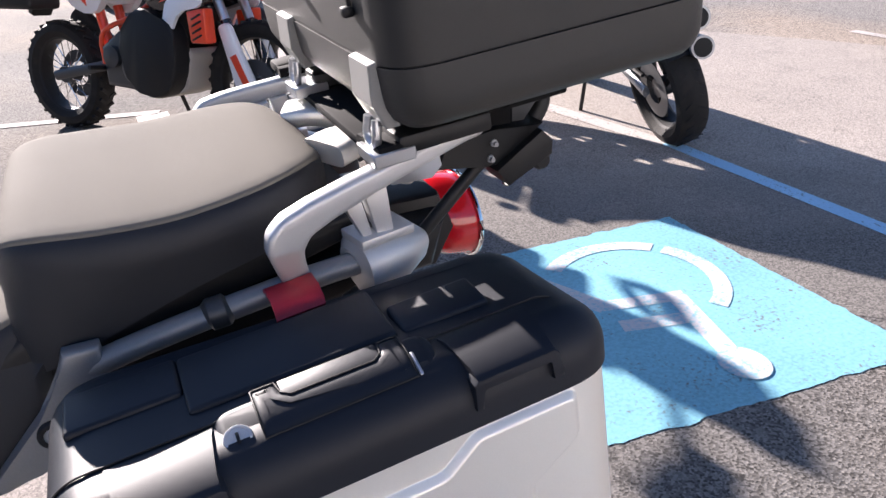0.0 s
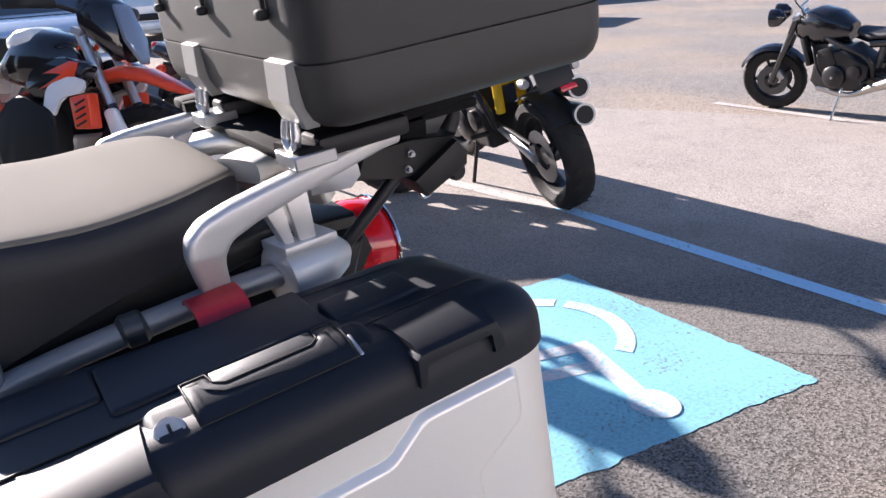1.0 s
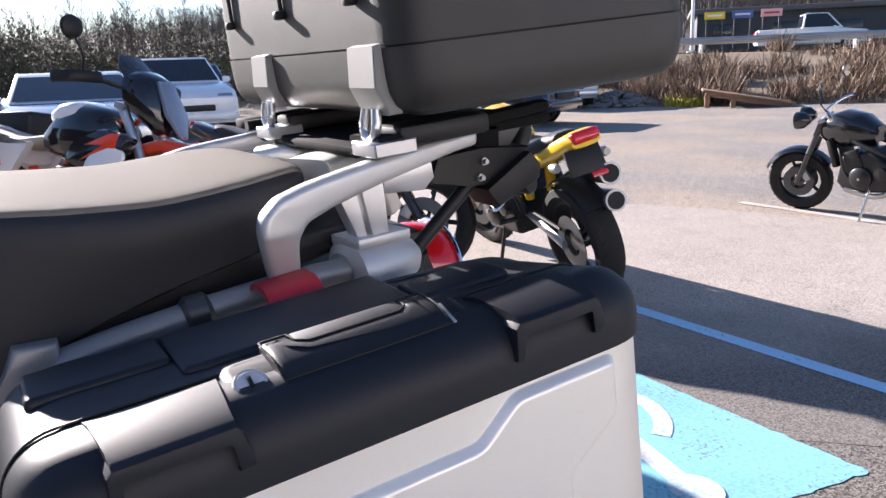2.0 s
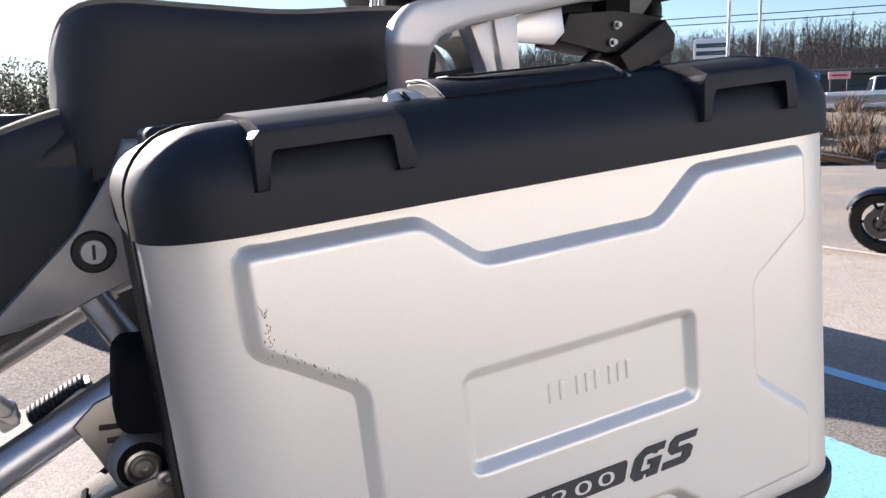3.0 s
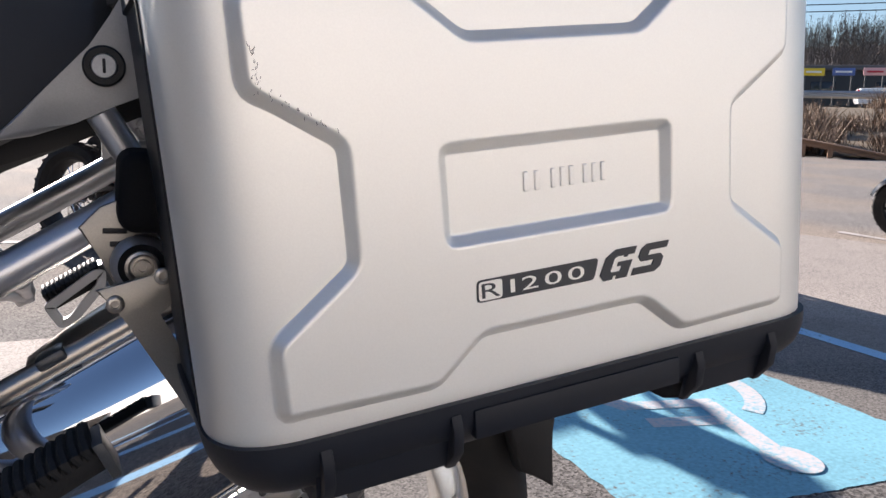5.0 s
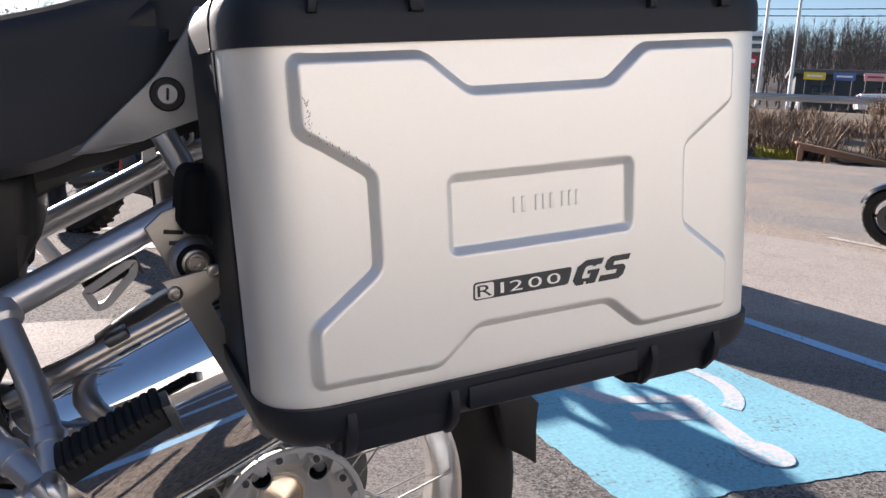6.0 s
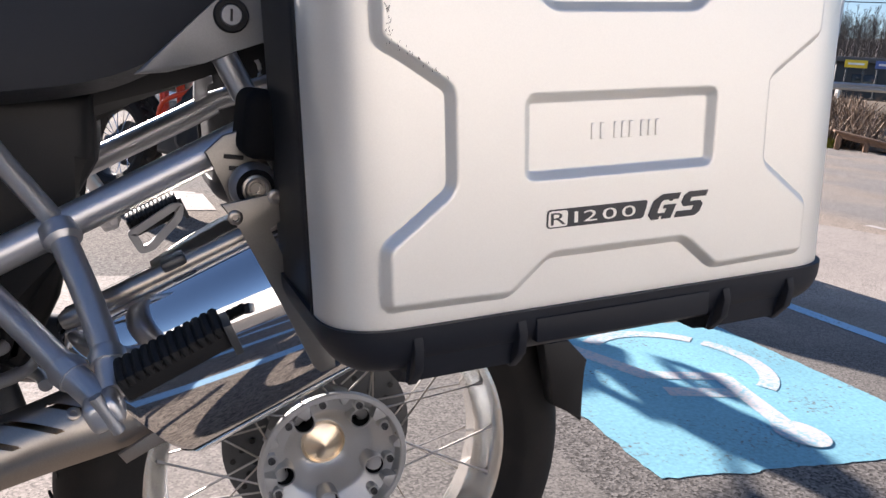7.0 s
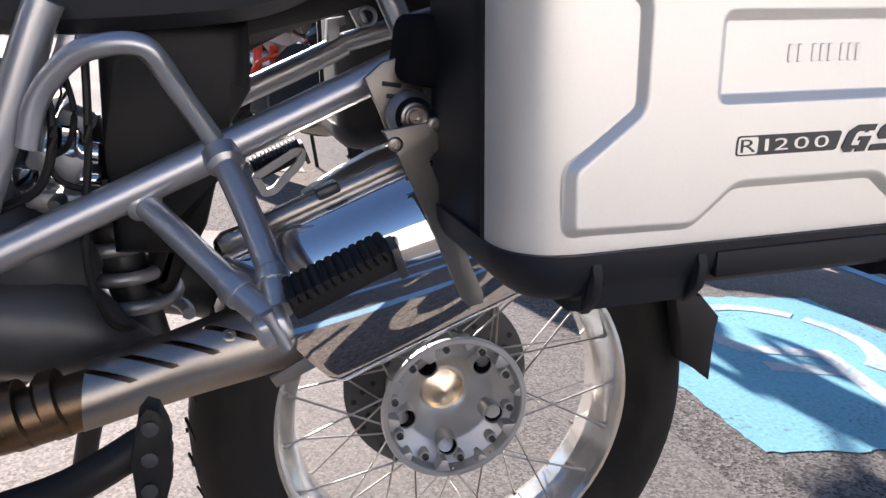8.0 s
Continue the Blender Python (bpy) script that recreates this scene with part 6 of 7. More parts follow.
    # exhausts
    if kind == "street":
        part("plate_holder", block((0.02, 0.19, 0.13), pose(-0.955, 0.02, 0.775, 0, 20, 0), 0.004), BLACK, tail)
        part("reflector", block((0.012, 0.085, 0.030), pose(-0.985, -0.03, 0.700, 0, 20, 0), 0.004), RED_LENS, tail)
        for z in (0.49, 0.63):
            mm = [(-0.25, -0.14, 0.50), (-0.42, -0.16, z - 0.06), (-0.62, -0.135, z), (-0.98, -0.080, z + 0.05)]
            ex = part("exhaust", tube(bmesh.new(), mm, [0.03, 0.040, 0.053, 0.053], 20), CAST_DARK, t)
            d = Vector((-0.36, 0.05, 0.05)).normalized()
            e = Vector((-0.98, -0.080, z + 0.05))
            part("exhaust_tip", tube(bmesh.new(), [e - d * 0.016, e + d * 0.012], 0.0545, 24), CAST, ex)
            part("exhaust_mouth", tube(bmesh.new(), [e + d * 0.006, e + d * 0.0135], 0.044, 24), PEG_RUBBER, ex)
    else:
        s = 1 if kind == "adventure" else -1
        part("exhaust", tube(bmesh.new(), smooth_path([(0.22, s * 0.12, 0.50), (0.20, s * 0.16, 0.30), (-0.10, s * 0.17, 0.26), (-0.35, s * 0.18, 0.36), (-0.85, s * 0.20, 0.58 + up)], 5), [0.025] * 13 + [0.03 + 0.005 * k for k in range(8)], 16), STEEL if kind == "naked" else BLACK, t)
        if kind == "naked":
            part("exhaust", tube(bmesh.new(), smooth_path([(0.18, 0.16, 0.30), (-0.10, 0.17, 0.26), (-0.35, 0.18, 0.36), (-0.85, 0.20, 0.56)], 5), [0.025] * 8 + [0.03 + 0.005 * k for k in range(8)], 16), STEEL, t)
    part("side_stand", tube(bmesh.new(), [(-0.05, 0.16, 0.32), (0.0, 0.26, 0.015 + 0.26 * math.tan(radians(9)) * -0.0)], 0.012, 10), CHROME if kind == "naked" else BLACK, t)
    part("chain", tube(bmesh.new(), [(-0.22, 0.11, 0.47), (xr, 0.11, rr + 0.09)], 0.01, 6), BLACK, t)
    # the steering turned to the left
    axis = (head - Vector((xf, 0, rf))).normalized()
    turn = Matrix.Translation(head) @ Matrix.Rotation(radians(steer), 4, axis) @ Matrix.Translation(-head)
    front = ("front_wheel", "fork", "triple", "front_fender", "handlebar", "grip", "mirror_stem", "hand_guard", "headlight", "wind_screen")
    for ob in t.children:
        if ob.name.startswith(front):
            for q in [ob] + list(ob.children):
                q.data.transform(turn)
    t.matrix_world = m @ Matrix.Diagonal((scale, scale, scale, 1))
    return t


def stand_at(rear, front, lean=7):
    """The pose of a motorcycle from the ground under its wheels; it leans to its left."""
    r, f = Vector(rear), Vector(front)
    c, d = (r + f) / 2, f - r
    return pose(c.x, c.y, 0, 0, 0, math.degrees(math.atan2(d.y, d.x))) @ pose(0, 0, 0, -lean, 0, 0)


motorcycle("adventure_motorcycle", "orange, white and black adventure motorcycle on its side stand", stand_at((-0.25, 4.42), (0.69, 3.29), 9), 1.50, 0.345, 0.325, 0.10, 0.15, GLOSS_BLACK, ORANGE, SEAT_TAN, BLACK, CHROME, True, "adventure", 0.985, 0)
motorcycle("street_motorcycle", "yellow street motorcycle with twin stacked exhausts on its side stand", stand_at((2.575, 2.171), (2.86, 3.53), 14), 1.40, 0.30, 0.312, 0.12, 0.155, YELLOW, YELLOW, VINYL, BLACK, BRONZE, False, "street", 0.99, 12)
motorcycle("naked_motorcycle", "gloss black naked motorcycle with round twin headlights parked on a line", stand_at((5.50, 1.78), (5.42, 3.02), 8), 1.42, 0.30, 0.31, 0.12, 0.18, GLOSS_BLACK, GLOSS_BLACK, VINYL, BLACK, BRONZE, False, "naked", 0.80, 14)
motorcycle("dark_motorcycle", "dark grey touring motorcycle parked beside the orange one", stand_at((1.09, 3.96), (2.03, 3.04)), 1.30, 0.31, 0.31, 0.12, 0.17, DARK_PAINT, DARK_PAINT, VINYL, BLACK, CAST_DARK, False, "tourer", 1.0, 12)

# ---- parked cars ----
CAR_SILVER = mat("silver_car_paint", (0.55, 0.58, 0.62), 0.25, 0.5, 0.04, 8, coat=0.6)
CAR_WHITE = mat("white_car_paint", (0.78, 0.79, 0.80), 0.25, 0, 0.04, 8, coat=0.6)
CAR_BLUE = mat("dark_blue_car_paint", (0.02, 0.035, 0.07), 0.2, 0.3, 0.04, 8, coat=0.6)
TYRE_FLAT = RUBBER


def car(name, label, m, paint, kind="sedan", length=4.6, width=1.8, height=1.45):
    """Heads along +x; kind: sedan, suv or pickup."""
    t = thing(name, (0, 0, 0), label, "car", "")
    L, W, H = length / 2, width / 2, height
    hood = 0.92 if kind == "sedan" else 1.05
    body = [(-L, 0.45), (-L + 0.03, 0.80), (-L + 0.10, hood), (-L * 0.5, hood + 0.05), (L * 0.35, hood + 0.02), (L - 0.25, hood - 0.12), (L - 0.03, hood - 0.28), (L, 0.45), (L - 0.08, 0.28), (-L + 0.08, 0.28)]
    part("body", prism(body, -W, W, 0.10, 4), paint, t)
    if kind == "pickup":
        cab = [(-L * 0.20, hood), (-L * 0.16, H - 0.05), (-L * 0.10, H), (L * 0.26, H - 0.02), (L * 0.52, hood)]
    elif kind == "suv":
        cab = [(-L + 0.12, hood), (-L + 0.28, H - 0.03), (-L * 0.5, H), (L * 0.12, H - 0.02), (L * 0.45, hood)]
    else:
        cab = [(-L * 0.72, hood), (-L * 0.42, H - 0.04), (-L * 0.15, H), (L * 0.10, H - 0.03), (L * 0.46, hood)]
    bm = prism(cab, -W + 0.06, W - 0.06, 0.06, 3)
    for v in bm.verts:
        v.co.y *= 1 - 0.20 * max(0, (v.co.z - hood)) / (H - hood)
    roof = part("cabin", bm, paint, t)
    glass = [Vector(p) for p in cab]
    mid = sum((p for p in glass), Vector((0, 0))) / len(glass)
    pane = [mid + (p - mid) * 0.86 for p in glass]
    for s in (-1, 1):
        bm = bmesh.new()
        vs = []
        for p in pane:
            vs.append(bm.verts.new((p.x, s * ((W - 0.06) * (1 - 0.20 * max(0, p.y - hood) / (H - hood)) + 0.004), p.y)))
        bm.faces.new(vs)
        part("side_window", bm, GLASS_DARK, roof)
        part("door_mirror", block((0.10, 0.16, 0.12), pose(L * 0.36, s * (W + 0.06), hood + 0.06), 0.03), paint, t)
        part("head_light", block((0.22, 0.30, 0.13), pose(L - 0.17, s * (W - 0.24), hood - 0.26, 0, 12, 0), 0.04, 3), LAMP_GLASS, t)
        part("rear_light", block((0.10, 0.28, 0.16), pose(-L + 0.06, s * (W - 0.2), hood - 0.14), 0.03), RED_LENS, t)
        for x in (-L * 0.62, L * 0.62):
            c = Vector((x, s * (W - 0.11), 0.33))
            ty = part("wheel", lathe([(0.21, -0.11), (0.31, -0.115), (0.335, -0.08), (0.335, 0.08), (0.31, 0.115), (0.21, 0.11)], c, 32, closed=True), TYRE_FLAT, t)
            part("arch", lathe([(0.39, s * 0.06), (0.39, s * 0.113), (0.33, s * 0.114), (0.33, s * 0.06)], c, 32, closed=True), BLACK, ty)
            part("hub_cap", lathe([(0.212, s * 0.07), (0.20, s * 0.10), (0.05, s * 0.105), (0.0001, s * 0.108)], c, 24), CAST, ty)
            for k in range(5):
                part("wheel_slot", block((0.05, 0.01, 0.10), Matrix.Translation(c + Vector((0, s * 0.107, 0))) @ Matrix.Rotation(2 * math.pi * k / 5, 4, "Y") @ pose(0, 0, 0.12), 0.004), BLACK, ty)
    # windscreens
    a, b = glass[-1], glass[-2]
    bm = bmesh.new()
    n = Vector((b.y - a.y, a.x - b.x)).normalized()
    n = n if n.x > 0 else -n
    p0, p1 = a.lerp(b, 0.08) + n * 0.006, a.lerp(b, 0.92) + n * 0.006
    w0, w1 = (W - 0.13), (W - 0.13) * 0.84
    bm.faces.new([bm.verts.new(v) for v in ((p0.x, -w0, p0.y), (p0.x, w0, p0.y), (p1.x, w1, p1.y), (p1.x, -w1, p1.y))])
    part("windscreen", bm, GLASS_DARK, roof)
    a, b = glass[0], glass[1]
    n = Vector((a.y - b.y, b.x - a.x)).normalized()
    n = n if n.x < 0 else -n
    bm = bmesh.new()
    p0, p1 = a.lerp(b, 0.12) + n * 0.006, a.lerp(b, 0.9) + n * 0.006
    bm.faces.new([bm.verts.new(v) for v in ((p0.x, -w0, p0.y), (p0.x, w0, p0.y), (p1.x, w1, p1.y), (p1.x, -w1, p1.y))])
    part("rear_window", bm, GLASS_DARK, roof)
    part("grille", block((0.06, width * 0.5, 0.12), pose(L - 0.01, 0, 0.58), 0.02), BLACK, t)
    part("bumper", block((0.14, width * 0.94, 0.16), pose(L - 0.02, 0, 0.42), 0.05, 3), paint, t)
    if kind == "pickup":
        part("cargo_bed", block((L * 0.82, width * 0.84, 0.02), pose(-L * 0.52, 0, hood + 0.045), 0.005), BLACK, t)
    t.matrix_world = m
    return t


car("sedan", "silver sedan parked facing the motorcycles", pose(1.1, 11.2, 0, 0, 0, -93), CAR_SILVER, "sedan", 4.5, 1.75, 1.30)
car("hatchback", "dark blue hatchback parked behind other vehicles", pose(5.2, 21.5, 0, 0, 0, -100), CAR_BLUE, "suv", 4.1, 1.72, 1.5)
car("van", "white sport utility car parked in the row", pose(3.7, 17.0, 0, 0, 0, -95), CAR_WHITE, "suv", 4.6, 1.85, 1.6)
car("coupe", "dark blue car parked at the far side of the lot", pose(8.9, 13.3, 0, 0, 0, -62), CAR_BLUE, "sedan", 4.4, 1.75, 1.35)
car("silver_hatchback", "silver car parked at the lot edge", pose(13.9, 17.2, 0, 0, 0, -110), CAR_SILVER, "suv", 4.2, 1.75, 1.5)

# ---- bank, road and hills: s runs away from the lot, t along the road ----
ES, ET = Vector((0.722, 0.692, 0)), Vector((0.692, -0.722, 0))


def far(s, t, z=0.0):
    return ES * s + ET * t + Vector((0, 0, z))


def bank_height(s, t):
    edge = 20.6 + (max(0.0, -t) * 0.36)
    h = 1.35 * min(1.0, max(0.0, (s - edge) / 12.5)) ** 0.8
    if s > 70:
        k = (s - 70) / 110
        rise = 0.86 + 0.22 / (1 + math.exp(-(t - 6) / 18))
        h += 13.5 * rise * min(1.0, k) ** 1.15 + 1.5 * noise.noise((s * 0.03, t * 0.03, 0))
    return h


DRY_SOIL = mat("dry_grass_soil", (0.17, 0.13, 0.085), 0.95, 0, 0.35, 2, 0.6, 30)
WOOD_FLOOR = mat("leafless_wood_floor", (0.12, 0.095, 0.08), 0.95, 0, 0.4, 0.6, 0.6, 4)
bm = bmesh.new()
rows = []
for i in range(70):
    s = 20.5 + 34 * (i / 69) if i < 40 else 54 + 150 * ((i - 39) / 30) ** 1.2
    rows.append([bm.verts.new(far(s, t, bank_height(s, t) + (-0.03 if i == 0 else 0.0) + (0.12 * noise.noise((s * 0.6, t * 0.6, 3)) if 21 < s < 34 else 0))) for t in [-150 + 4 * q for q in range(90)]])
for a, b in zip(rows, rows[1:]):
    for k in range(len(a) - 1):
        bm.faces.new((a[k], a[k + 1], b[k + 1], b[k]))
bank = part("bank", bm, DRY_SOIL)
bank.data.materials.append(WOOD_FLOOR)
for face in bank.data.polygons:
    face.material_index = 1 if face.center.dot(ES) > 66 else 0
tagged(bank, "dry grassy bank rising to a wooded hill", "ground", kind="structure")
bm = bmesh.new()
rs = [[bm.verts.new(far(s, t, 1.45)) for s in (36.5, 52)] for t in range(-120, 160, 10)]
for a, b in zip(rs, rs[1:]):
    bm.faces.new((a[0], a[1], b[1], b[0]))
tagged(part("road", bm, mat("road_asphalt", (0.13, 0.125, 0.12), 0.9, 0, 0.15, 2, 0.3, 40)), "grey asphalt road above the bank", "road", kind="structure")

# dry grass and reeds
GRASS = mat("dry_grass", (0.34, 0.24, 0.13), 0.9, 0, 0.3, 3)
gn, gl = GRASS.node_tree.nodes, GRASS.node_tree.links
geo, cr = gn.new("ShaderNodeNewGeometry"), gn.new("ShaderNodeValToRGB")
cr.color_ramp.elements[0].color, cr.color_ramp.elements[1].color = (0.05, 0.036, 0.026, 1), (0.44, 0.33, 0.25, 1)
e = cr.color_ramp.elements.new(0.55)
e.color = (0.17, 0.105, 0.06, 1)
gl.new(geo.outputs["Random Per Island"], cr.inputs[0])
gl.new(cr.outputs[0], gn["Principled BSDF"].inputs["Base Color"])


def blades(n, area, height, seed, lean=0.25, width=0.02):
    """Loose blades as one mesh; area gives s, t and the height factor of each."""
    rnd = random.Random(seed)
    vs, fs = [], []
    for k in range(n):
        s, t, f = area(rnd)
        p = far(s, t, bank_height(s, t) - 0.05)
        h = height * f * rnd.uniform(0.5, 1.2)
        a = rnd.uniform(0, 6.28)
        w = Vector((math.cos(a), math.sin(a), 0)) * width * rnd.uniform(0.6, 1.6)
        top = p + Vector((rnd.gauss(0, lean) * h, rnd.gauss(0, lean) * h, h))
        midp = p.lerp(top, 0.55) + Vector((0, 0, 0.05 * h))
        i = len(vs)
        vs += [p - w, p + w, midp + w * 0.9, midp - w * 0.9, top]
        fs += [(i, i + 1, i + 2, i + 3), (i + 3, i + 2, i + 4)]
    me = bpy.data.meshes.new("dry_grass")
    me.from_pydata([tuple(v) for v in vs], [], fs)
    return me


tufts = random.Random(77)
TUFTS = []
for k in range(520):
    t = tufts.uniform(-34, 40)
    TUFTS.append((20.9 + max(0.0, -t) * 0.36 + abs(tufts.gauss(0, 5.0)), t, tufts.uniform(0.3, 0.9), tufts.uniform(0.4, 1.25)))


def reed_area(rnd):
    s, t, w, f = rnd.choice(TUFTS)
    a, b = rnd.gauss(0, 0.5), rnd.gauss(0, 0.5)
    return max(20.7 + max(0.0, -t) * 0.36, s + a * w), t + b * w, f * (0.35 + 0.75 * math.exp(-1.5 * (a * a + b * b)))


me = blades(95000, reed_area, 0.74, 11, 0.42, 0.010)
me.materials.append(GRASS)
tagged(new("dry_grass", me), "tall dry brown grass and reeds on the bank", "grass", kind="stuff")
GREEN = mat("yellow_green_grass", (0.33, 0.30, 0.04), 0.9, 0, 0.3, 6)
me = blades(1500, lambda r: (20.4 + r.uniform(0, 1.2), r.uniform(0.6, 1.5), 0.5), 0.5, 4)
me.materials.append(GREEN)
tagged(new("green_grass", me), "yellow green grass tuft at the lot edge", "grass", kind="stuff")
# gravel heap
GRAVEL = mat("grey_gravel", (0.16, 0.155, 0.15), 0.95, 0, 0.3, 20, 0.5, 120)
bm = bmesh.new()
rnd = random.Random(8)
for k in range(420):
    a, d = rnd.uniform(0, 6.28), rnd.random() ** 0.6
    p = far(21.6 + d * math.sin(a) * 1.0, -0.7 + d * math.cos(a) * 1.35, 0)
    r = rnd.uniform(0.04, 0.12)
    p.z = 0.36 * (1 - d) + r * 0.3
    bmesh.ops.create_icosphere(bm, subdivisions=1, radius=r, matrix=Matrix.Translation(p) @ Matrix.Diagonal((1, 1.2, 0.7, 1)))
tagged(part("gravel_heap", bm, GRAVEL), "heap of grey gravel at the lot edge", "gravel", kind="stuff")
# timber ramp
TIMBER = mat("weathered_timber", (0.22, 0.13, 0.08), 0.85, 0, 0.25, 10, 0.4, 80)
ramp = thing("wooden_ramp", tuple(far(20.4, 3.2)), "weathered wooden loading ramp on the asphalt", "ramp")
RM = Matrix.Translation(far(20.3, 2.4)) @ pose(0, 0, 0, 0, 0, math.degrees(math.atan2(ET.y, ET.x)))
for k in range(5):
    part("plank", block((2.15, 0.22, 0.05), RM @ pose(0.1, -0.5 + 0.24 * k, 0.25, 0, 9.5, 0), 0.008), TIMBER, ramp)
for y in (-0.5, 0.46):
    part("beam", block((2.0, 0.10, 0.12), RM @ pose(0.1, y, 0.18, 0, 9.5, 0), 0.01), TIMBER, ramp)
    for x, z in ((-0.85, 0.32), (-0.25, 0.22)):
        part("leg", block((0.12, 0.12, z), RM @ pose(x, y, z / 2), 0.01), TIMBER, ramp)

# guard rail
GALV = mat("galvanised_steel", (0.55, 0.56, 0.57), 0.45, 0.7, 0.12, 4)
rail = thing("guard_rail", tuple(far(35.6, 0, 1.7)), "galvanised steel guard rail along the road", "guard rail")
bm = bmesh.new()
rings = []
for t in range(-60, 90, 5):
    rings.append([bm.verts.new(far(35.4 + d, t, 1.33 + z)) for d, z in ((0.0, 0.42), (-0.07, 0.50), (0.0, 0.57), (-0.07, 0.65), (0.0, 0.73), (0.02, 0.73), (0.02, 0.42))])
join_rings(bm, rings)
part("rail", bm, GALV, rail)
post = block((0.12, 0.16, 0.9), None, 0.01)
pm = bpy.data.meshes.new("post")
post.to_mesh(pm)
post.free()
pm.materials.append(GALV)
for t in range(-58, 88, 3):
    p = new("post", pm)
    p.parent = rail
    p.matrix_parent_inverse = Matrix.Translation(-rail.location)
    p.location = far(35.6, t, 1.60)

# poles, wires, road signs, low dark building
POLE = mat("pale_pole", (0.62, 0.62, 0.63), 0.5, 0.3, 0.1, 3)
for s, t, h, r in ((49, 0.34, 8.5, 0.11), (49, 2.01, 7.0, 0.11), (48, 24, 9.0, 0.12)):
    pl = thing("street_pole", tuple(far(s, t, 1.4)), "pale street pole beside the road", "pole", "street poles")
    part("shaft", tube(bmesh.new(), [far(s, t, 1.4), far(s, t, 1.4 + h)], [r, r * 0.7], 14), POLE, pl)
    part("base", lathe([(0.3, -0.12), (0.3, 0.12)], seg=14), CAST, pl, "", Matrix.Translation(far(s, t, 1.5)) @ pose(0, 0, 0, 90, 0, 0))
wire = thing("overhead_wire", tuple(far(52, 0, 8)), "dark overhead wires across the road", "cable")
for z in (7.1, 7.5):
    part("strand", tube(bmesh.new(), [far(52, t, z + 0.0004 * (t - 10) ** 2 + 0.012 * t) for t in range(-4, 100, 8)], 0.03, 6), BLACK, wire)
SHED = mat("dark_shed_cladding", (0.05, 0.055, 0.06), 0.7, 0, 0.2, 2)
shed = thing("low_building", tuple(far(62, 9, 1.8)), "low dark building with a flat roof beyond the road", "building")
RT = pose(0, 0, 0, 0, 0, math.degrees(math.atan2(ET.y, ET.x)))
part("wall", block((30, 8, 3.2), Matrix.Translation(far(66, 17.7, 2.9)) @ RT, 0.05), SHED, shed)
part("roof", block((31, 9, 0.35), Matrix.Translation(far(66, 17.7, 4.5)) @ RT, 0.05), mat("roof_edge", (0.10, 0.10, 0.105), 0.6, 0, 0.2, 2), shed)
for k in range(7):
    part("window", block((1.6, 0.1, 1.1), Matrix.Translation(far(61.95, 4.6 + 4.2 * k, 3.0)) @ RT, 0.03), GLASS_DARK, shed)
for t, col, nm in ((3.65, (0.75, 0.55, 0.03), "yellow"), (5.42, (0.08, 0.14, 0.38), "blue"), (7.21, (0.75, 0.42, 0.42), "pink and white")):
    sg = thing("banner_sign", tuple(far(57, t, 1.8)), nm + " banner sign on two posts beside the road", "sign", "banner signs")
    part("panel", block((1.32, 0.06, 0.48), Matrix.Translation(far(57, t, 3.92 + 0.01 * t)) @ RT, 0.02), mat(nm.split()[0] + "_banner", col, 0.5, 0, 0.08, 4), sg)
    part("stripe", block((0.95, 0.02, 0.12), Matrix.Translation(far(56.95, t, 3.92 + 0.01 * t)) @ RT, 0.005), CAR_WHITE if "pink" not in nm else RED_TAG, sg)
    for d in (-0.5, 0.5):
        part("sign_post", tube(bmesh.new(), [far(57.1, t + d, 1.8), far(57.1, t + d, 3.8 + 0.01 * t)], 0.05, 8), CAST_DARK, sg)
bill = thing("billboard", tuple(far(60.2, -0.8, 1.4)), "white billboard with dark bars on a tall post", "sign")
part("panel", block((2.45, 0.2, 1.4), Matrix.Translation(far(60, -0.8, 6.33)) @ RT, 0.05), CAR_WHITE, bill)
for z in (6.02, 6.55):
    part("bar", block((2.1, 0.05, 0.30), Matrix.Translation(far(59.88, -0.8, z)) @ RT, 0.01), CAR_BLUE, bill)
part("sign_post", tube(bmesh.new(), [far(60.2, -0.8, 1.3), far(60.2, -0.8, 6)], 0.10, 10), CAST_DARK, bill)
pale = thing("pale_building", tuple(far(60, -3, 1.4)), "low pale grey building beyond the road", "building")
part("wall", block((6.0, 5, 2.4), Matrix.Translation(far(64, -3.2, 2.5)) @ RT, 0.05), mat("grey_cladding", (0.36, 0.38, 0.41), 0.7, 0, 0.12, 2), pale)
part("roof", block((6.3, 5.4, 0.16), Matrix.Translation(far(64, -3.2, 3.78)) @ RT, 0.03), CAST_DARK, pale)
for t in (-4.8, -2.4):
    part("window", block((1.3, 0.08, 0.8), Matrix.Translation(far(61.47, t, 2.6)) @ RT, 0.02), GLASS_DARK, pale)
for t, red in ((-1.0, False), (-0.33, True)):
    sg = thing("road_sign", tuple(far(52, t, 1.4)), "round red and white road sign on a dark post" if red else "dark sign post beside the road", "sign")
    part("sign_post", block((0.22, 0.1, 3.2), Matrix.Translation(far(52, t, 3.0)) @ RT, 0.02), CAST_DARK, sg)
    if red:
        part("disc", lathe([(0.42, 0.03), (0.42, -0.03), (0.0001, -0.03)], seg=24), RED_TAG, sg, "", Matrix.Translation(far(51.9, t, 4.46)) @ RT)
        part("disc_bar", block((0.6, 0.02, 0.22), Matrix.Translation(far(51.85, t, 4.46)) @ RT, 0.005), CAR_WHITE, sg)
car("pickup_truck", "white pickup truck on the road above the bank", Matrix.Translation(far(46, 7.9, 1.46)) @ RT, CAR_WHITE, "pickup", 5.5, 2.0, 1.85)

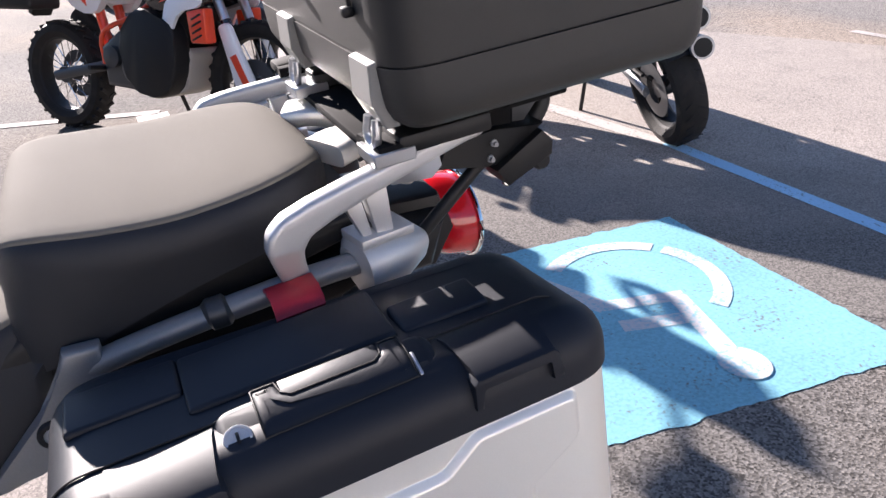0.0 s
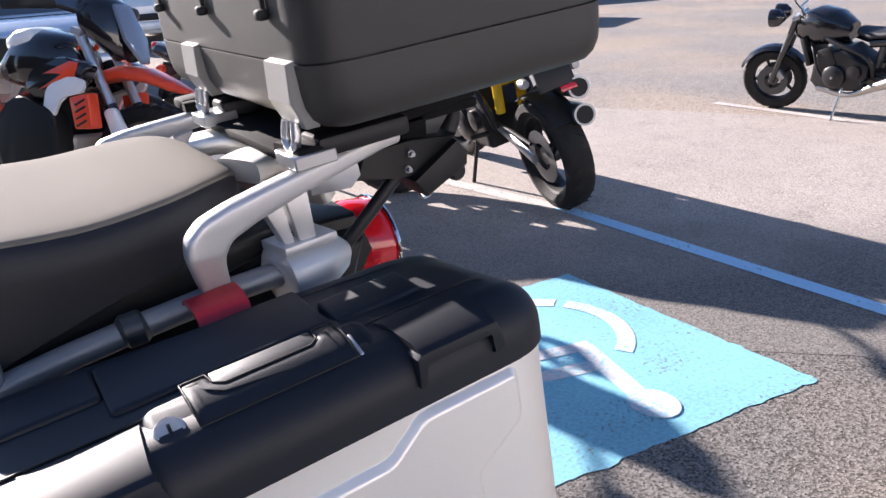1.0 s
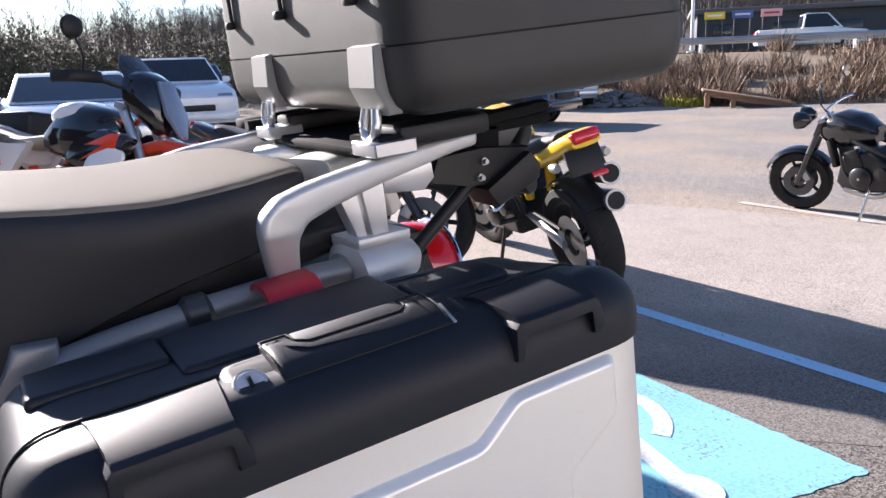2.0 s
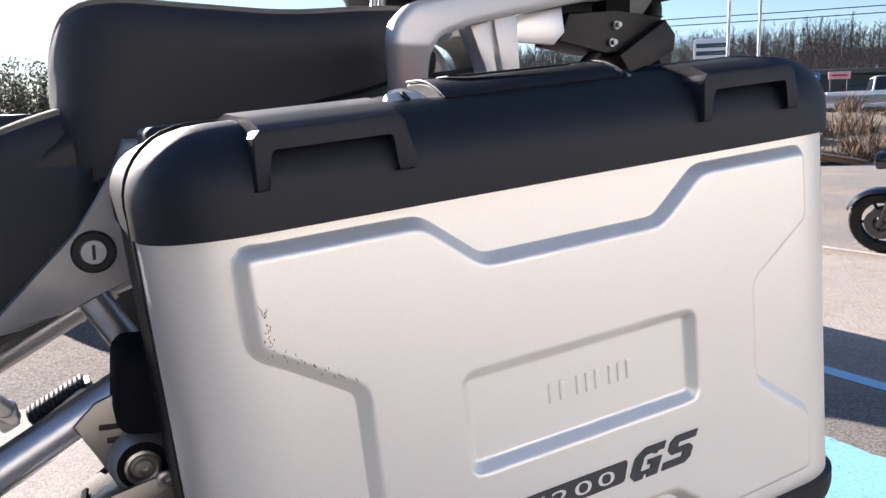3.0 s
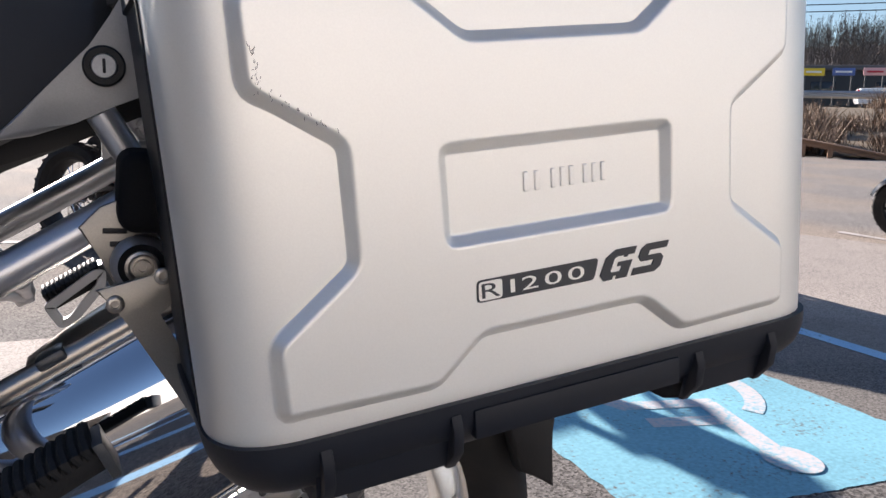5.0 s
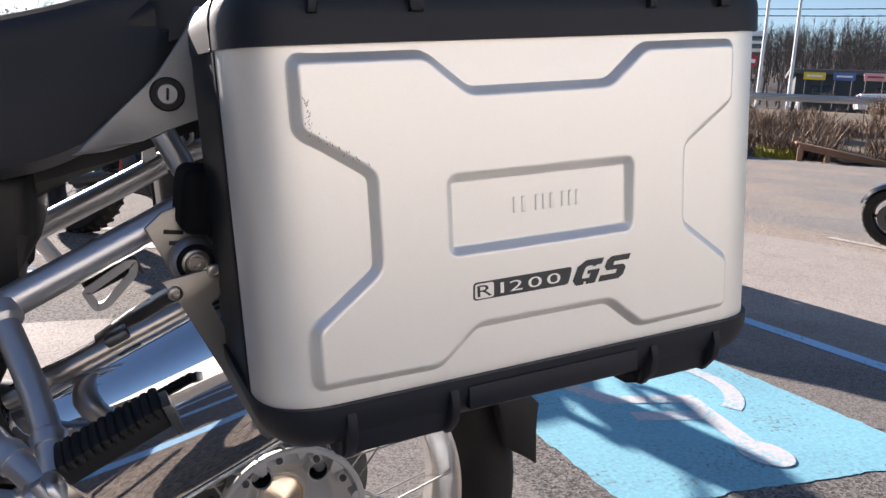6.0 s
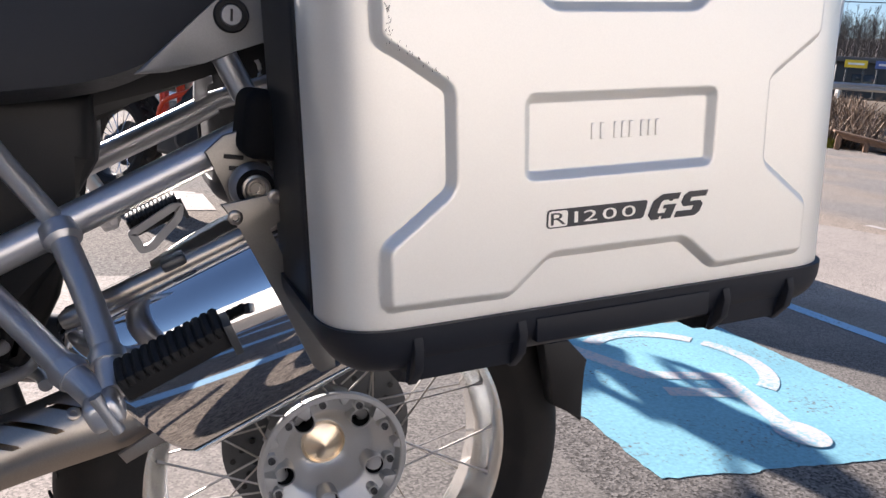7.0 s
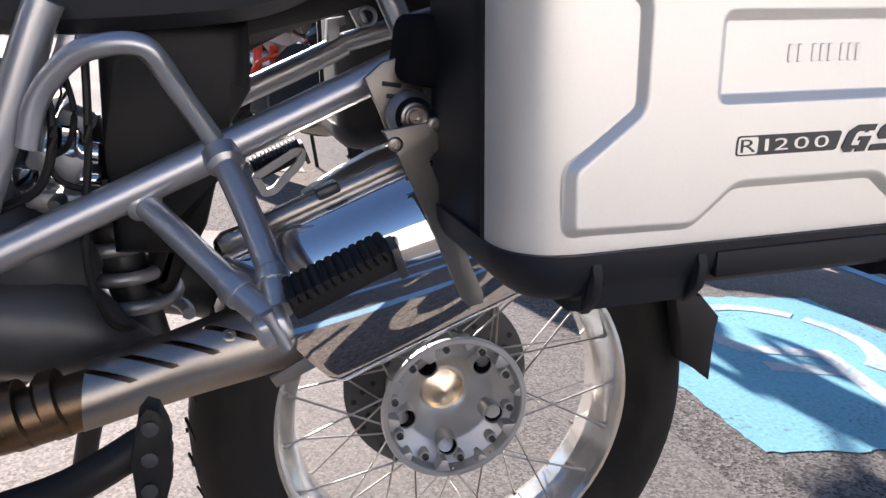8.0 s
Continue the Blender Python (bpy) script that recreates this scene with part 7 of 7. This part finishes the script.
# ---- bare woods on the hill, hedge at the lot's edge ----
BARK = mat("grey_bark", (0.20, 0.165, 0.14), 0.9, 0, 0.3, 1)
bn, bl = BARK.node_tree.nodes, BARK.node_tree.links
geo, cr = bn.new("ShaderNodeNewGeometry"), bn.new("ShaderNodeValToRGB")
cr.color_ramp.elements[0].color, cr.color_ramp.elements[1].color = (0.070, 0.057, 0.050, 1), (0.20, 0.165, 0.138, 1)
bl.new(geo.outputs["Random Per Island"], cr.inputs[0])
bl.new(cr.outputs[0], bn["Principled BSDF"].inputs["Base Color"])


def bare_woods(n, place, seed, tall):
    """Leafless trees as thin tapering trunks and twigs, one mesh."""
    rnd = random.Random(seed)
    vs, fs = [], []

    def sliver(a, b, r):
        d = (b - a).normalized()
        s1 = d.cross(Vector((0.3, 0.9, 0.1))).normalized() * r
        s2 = d.cross(s1).normalized() * r
        i = len(vs)
        vs.extend([a + s1, a - s1 * 0.5 + s2, a - s1 * 0.5 - s2, b])
        fs.extend([(i, i + 1, i + 3), (i + 1, i + 2, i + 3), (i + 2, i, i + 3)])

    for k in range(n):
        p = place(rnd)
        h = tall * rnd.uniform(0.6, 1.15)
        top = p + Vector((rnd.gauss(0, 0.09) * h, rnd.gauss(0, 0.09) * h, h))
        sliver(p, top, 0.011 * h)
        for q in range(15):
            f = rnd.uniform(0.3, 0.92)
            o = p.lerp(top, f)
            a = rnd.uniform(0, 6.28)
            l = h * (1.05 - f) * rnd.uniform(0.25, 0.55)
            e = o + Vector((math.cos(a) * l * 0.7, math.sin(a) * l * 0.7, l))
            sliver(o, e, 0.0034 * h)
            for w in range(3):
                o2 = o.lerp(e, rnd.uniform(0.3, 0.8))
                e2 = o2 + Vector((rnd.gauss(0, 0.3) * l, rnd.gauss(0, 0.3) * l, rnd.uniform(0.2, 0.5) * l))
                sliver(o2, e2, 0.0022 * h)
    me = bpy.data.meshes.new("bare_woods")
    me.from_pydata([tuple(v) for v in vs], [], fs)
    me.materials.append(BARK)
    return me


def on_hill(rnd):
    s, t = 72 + 105 * rnd.random() ** 0.9, rnd.uniform(-90, 110)
    return far(s, t, bank_height(s, t) - 0.2)


tagged(new("bare_woods", bare_woods(4000, on_hill, 21, 7.0)), "leafless brown woods on a distant hill", "woods", kind="stuff")


def hedge_row(rnd):
    x = rnd.uniform(-34, 12)
    return Vector((x, 33 + rnd.uniform(-2, 8), 0))


tagged(new("bare_trees", bare_woods(190, hedge_row, 5, 4.6)), "bare trees behind the parked cars", "trees", kind="stuff")
LEAF = mat("olive_leaves", (0.07, 0.075, 0.03), 0.8, 0, 0.3, 3)
ln, ll = LEAF.node_tree.nodes, LEAF.node_tree.links
geo, cr = ln.new("ShaderNodeNewGeometry"), ln.new("ShaderNodeValToRGB")
cr.color_ramp.elements[0].color, cr.color_ramp.elements[1].color = (0.055, 0.05, 0.035, 1), (0.19, 0.155, 0.085, 1)
e = cr.color_ramp.elements.new(0.6)
e.color = (0.095, 0.09, 0.052, 1)
ll.new(geo.outputs["Random Per Island"], cr.inputs[0])
ll.new(cr.outputs[0], ln["Principled BSDF"].inputs["Base Color"])
rnd = random.Random(17)
vs, fs = [], []
for k in range(300):
    c = Vector((rnd.uniform(-36, 18), 30 + rnd.uniform(0, 7), 0))
    hgt = rnd.uniform(1.6, 3.3) * (1.15 if c.x < 9 else 0.9)
    for q in range(760):
        a, f = rnd.uniform(0, 6.28), rnd.random() ** 1.2
        rr = 1.75 * rnd.random() ** 0.3 * (1.0 - 0.6 * f)
        p = c + Vector((rr * math.cos(a), rr * math.sin(a), 0.1 + hgt * f))
        n1 = Vector((rnd.gauss(0, 1), rnd.gauss(0, 1), rnd.gauss(0, 1))).normalized() * 0.075
        n2 = n1.cross(Vector((rnd.gauss(0, 1), rnd.gauss(0, 1), rnd.gauss(0, 1)))).normalized() * 0.030
        i = len(vs)
        vs += [p - n1, p - n2, p + n1, p + n2]
        fs.append((i, i + 1, i + 2, i + 3))
me = bpy.data.meshes.new("hedge")
me.from_pydata([tuple(v) for v in vs], [], fs)
me.materials.append(LEAF)
tagged(new("hedge", me), "dark olive and brown hedge behind the parked cars", "hedge", kind="stuff")

# unseen dark timber wall, added to close the west and darken reflections
shed = block((0.3, 24, 3.8), pose(-9.5, -4.0, 1.9), 0.03)
tagged(part("wall_west", shed, mat("dark_timber", (0.075, 0.062, 0.052), 0.85, 0, 0.2, 2, 0.3, 40)), "plain dark timber wall added out of view to darken reflections", "wall", kind="structure")
# unseen pale wall added behind the viewer; closes the lot, bounces sunlight at the case
wall = block((46, 0.4, 5.4), pose(-2, -14.5, 2.7), 0.03)
tagged(part("wall_south", wall, mat("pale_render", (0.55, 0.53, 0.50), 0.9, 0, 0.08, 1, 0.2, 30)), "plain pale rendered wall added out of view to bounce sunlight", "wall", kind="structure")
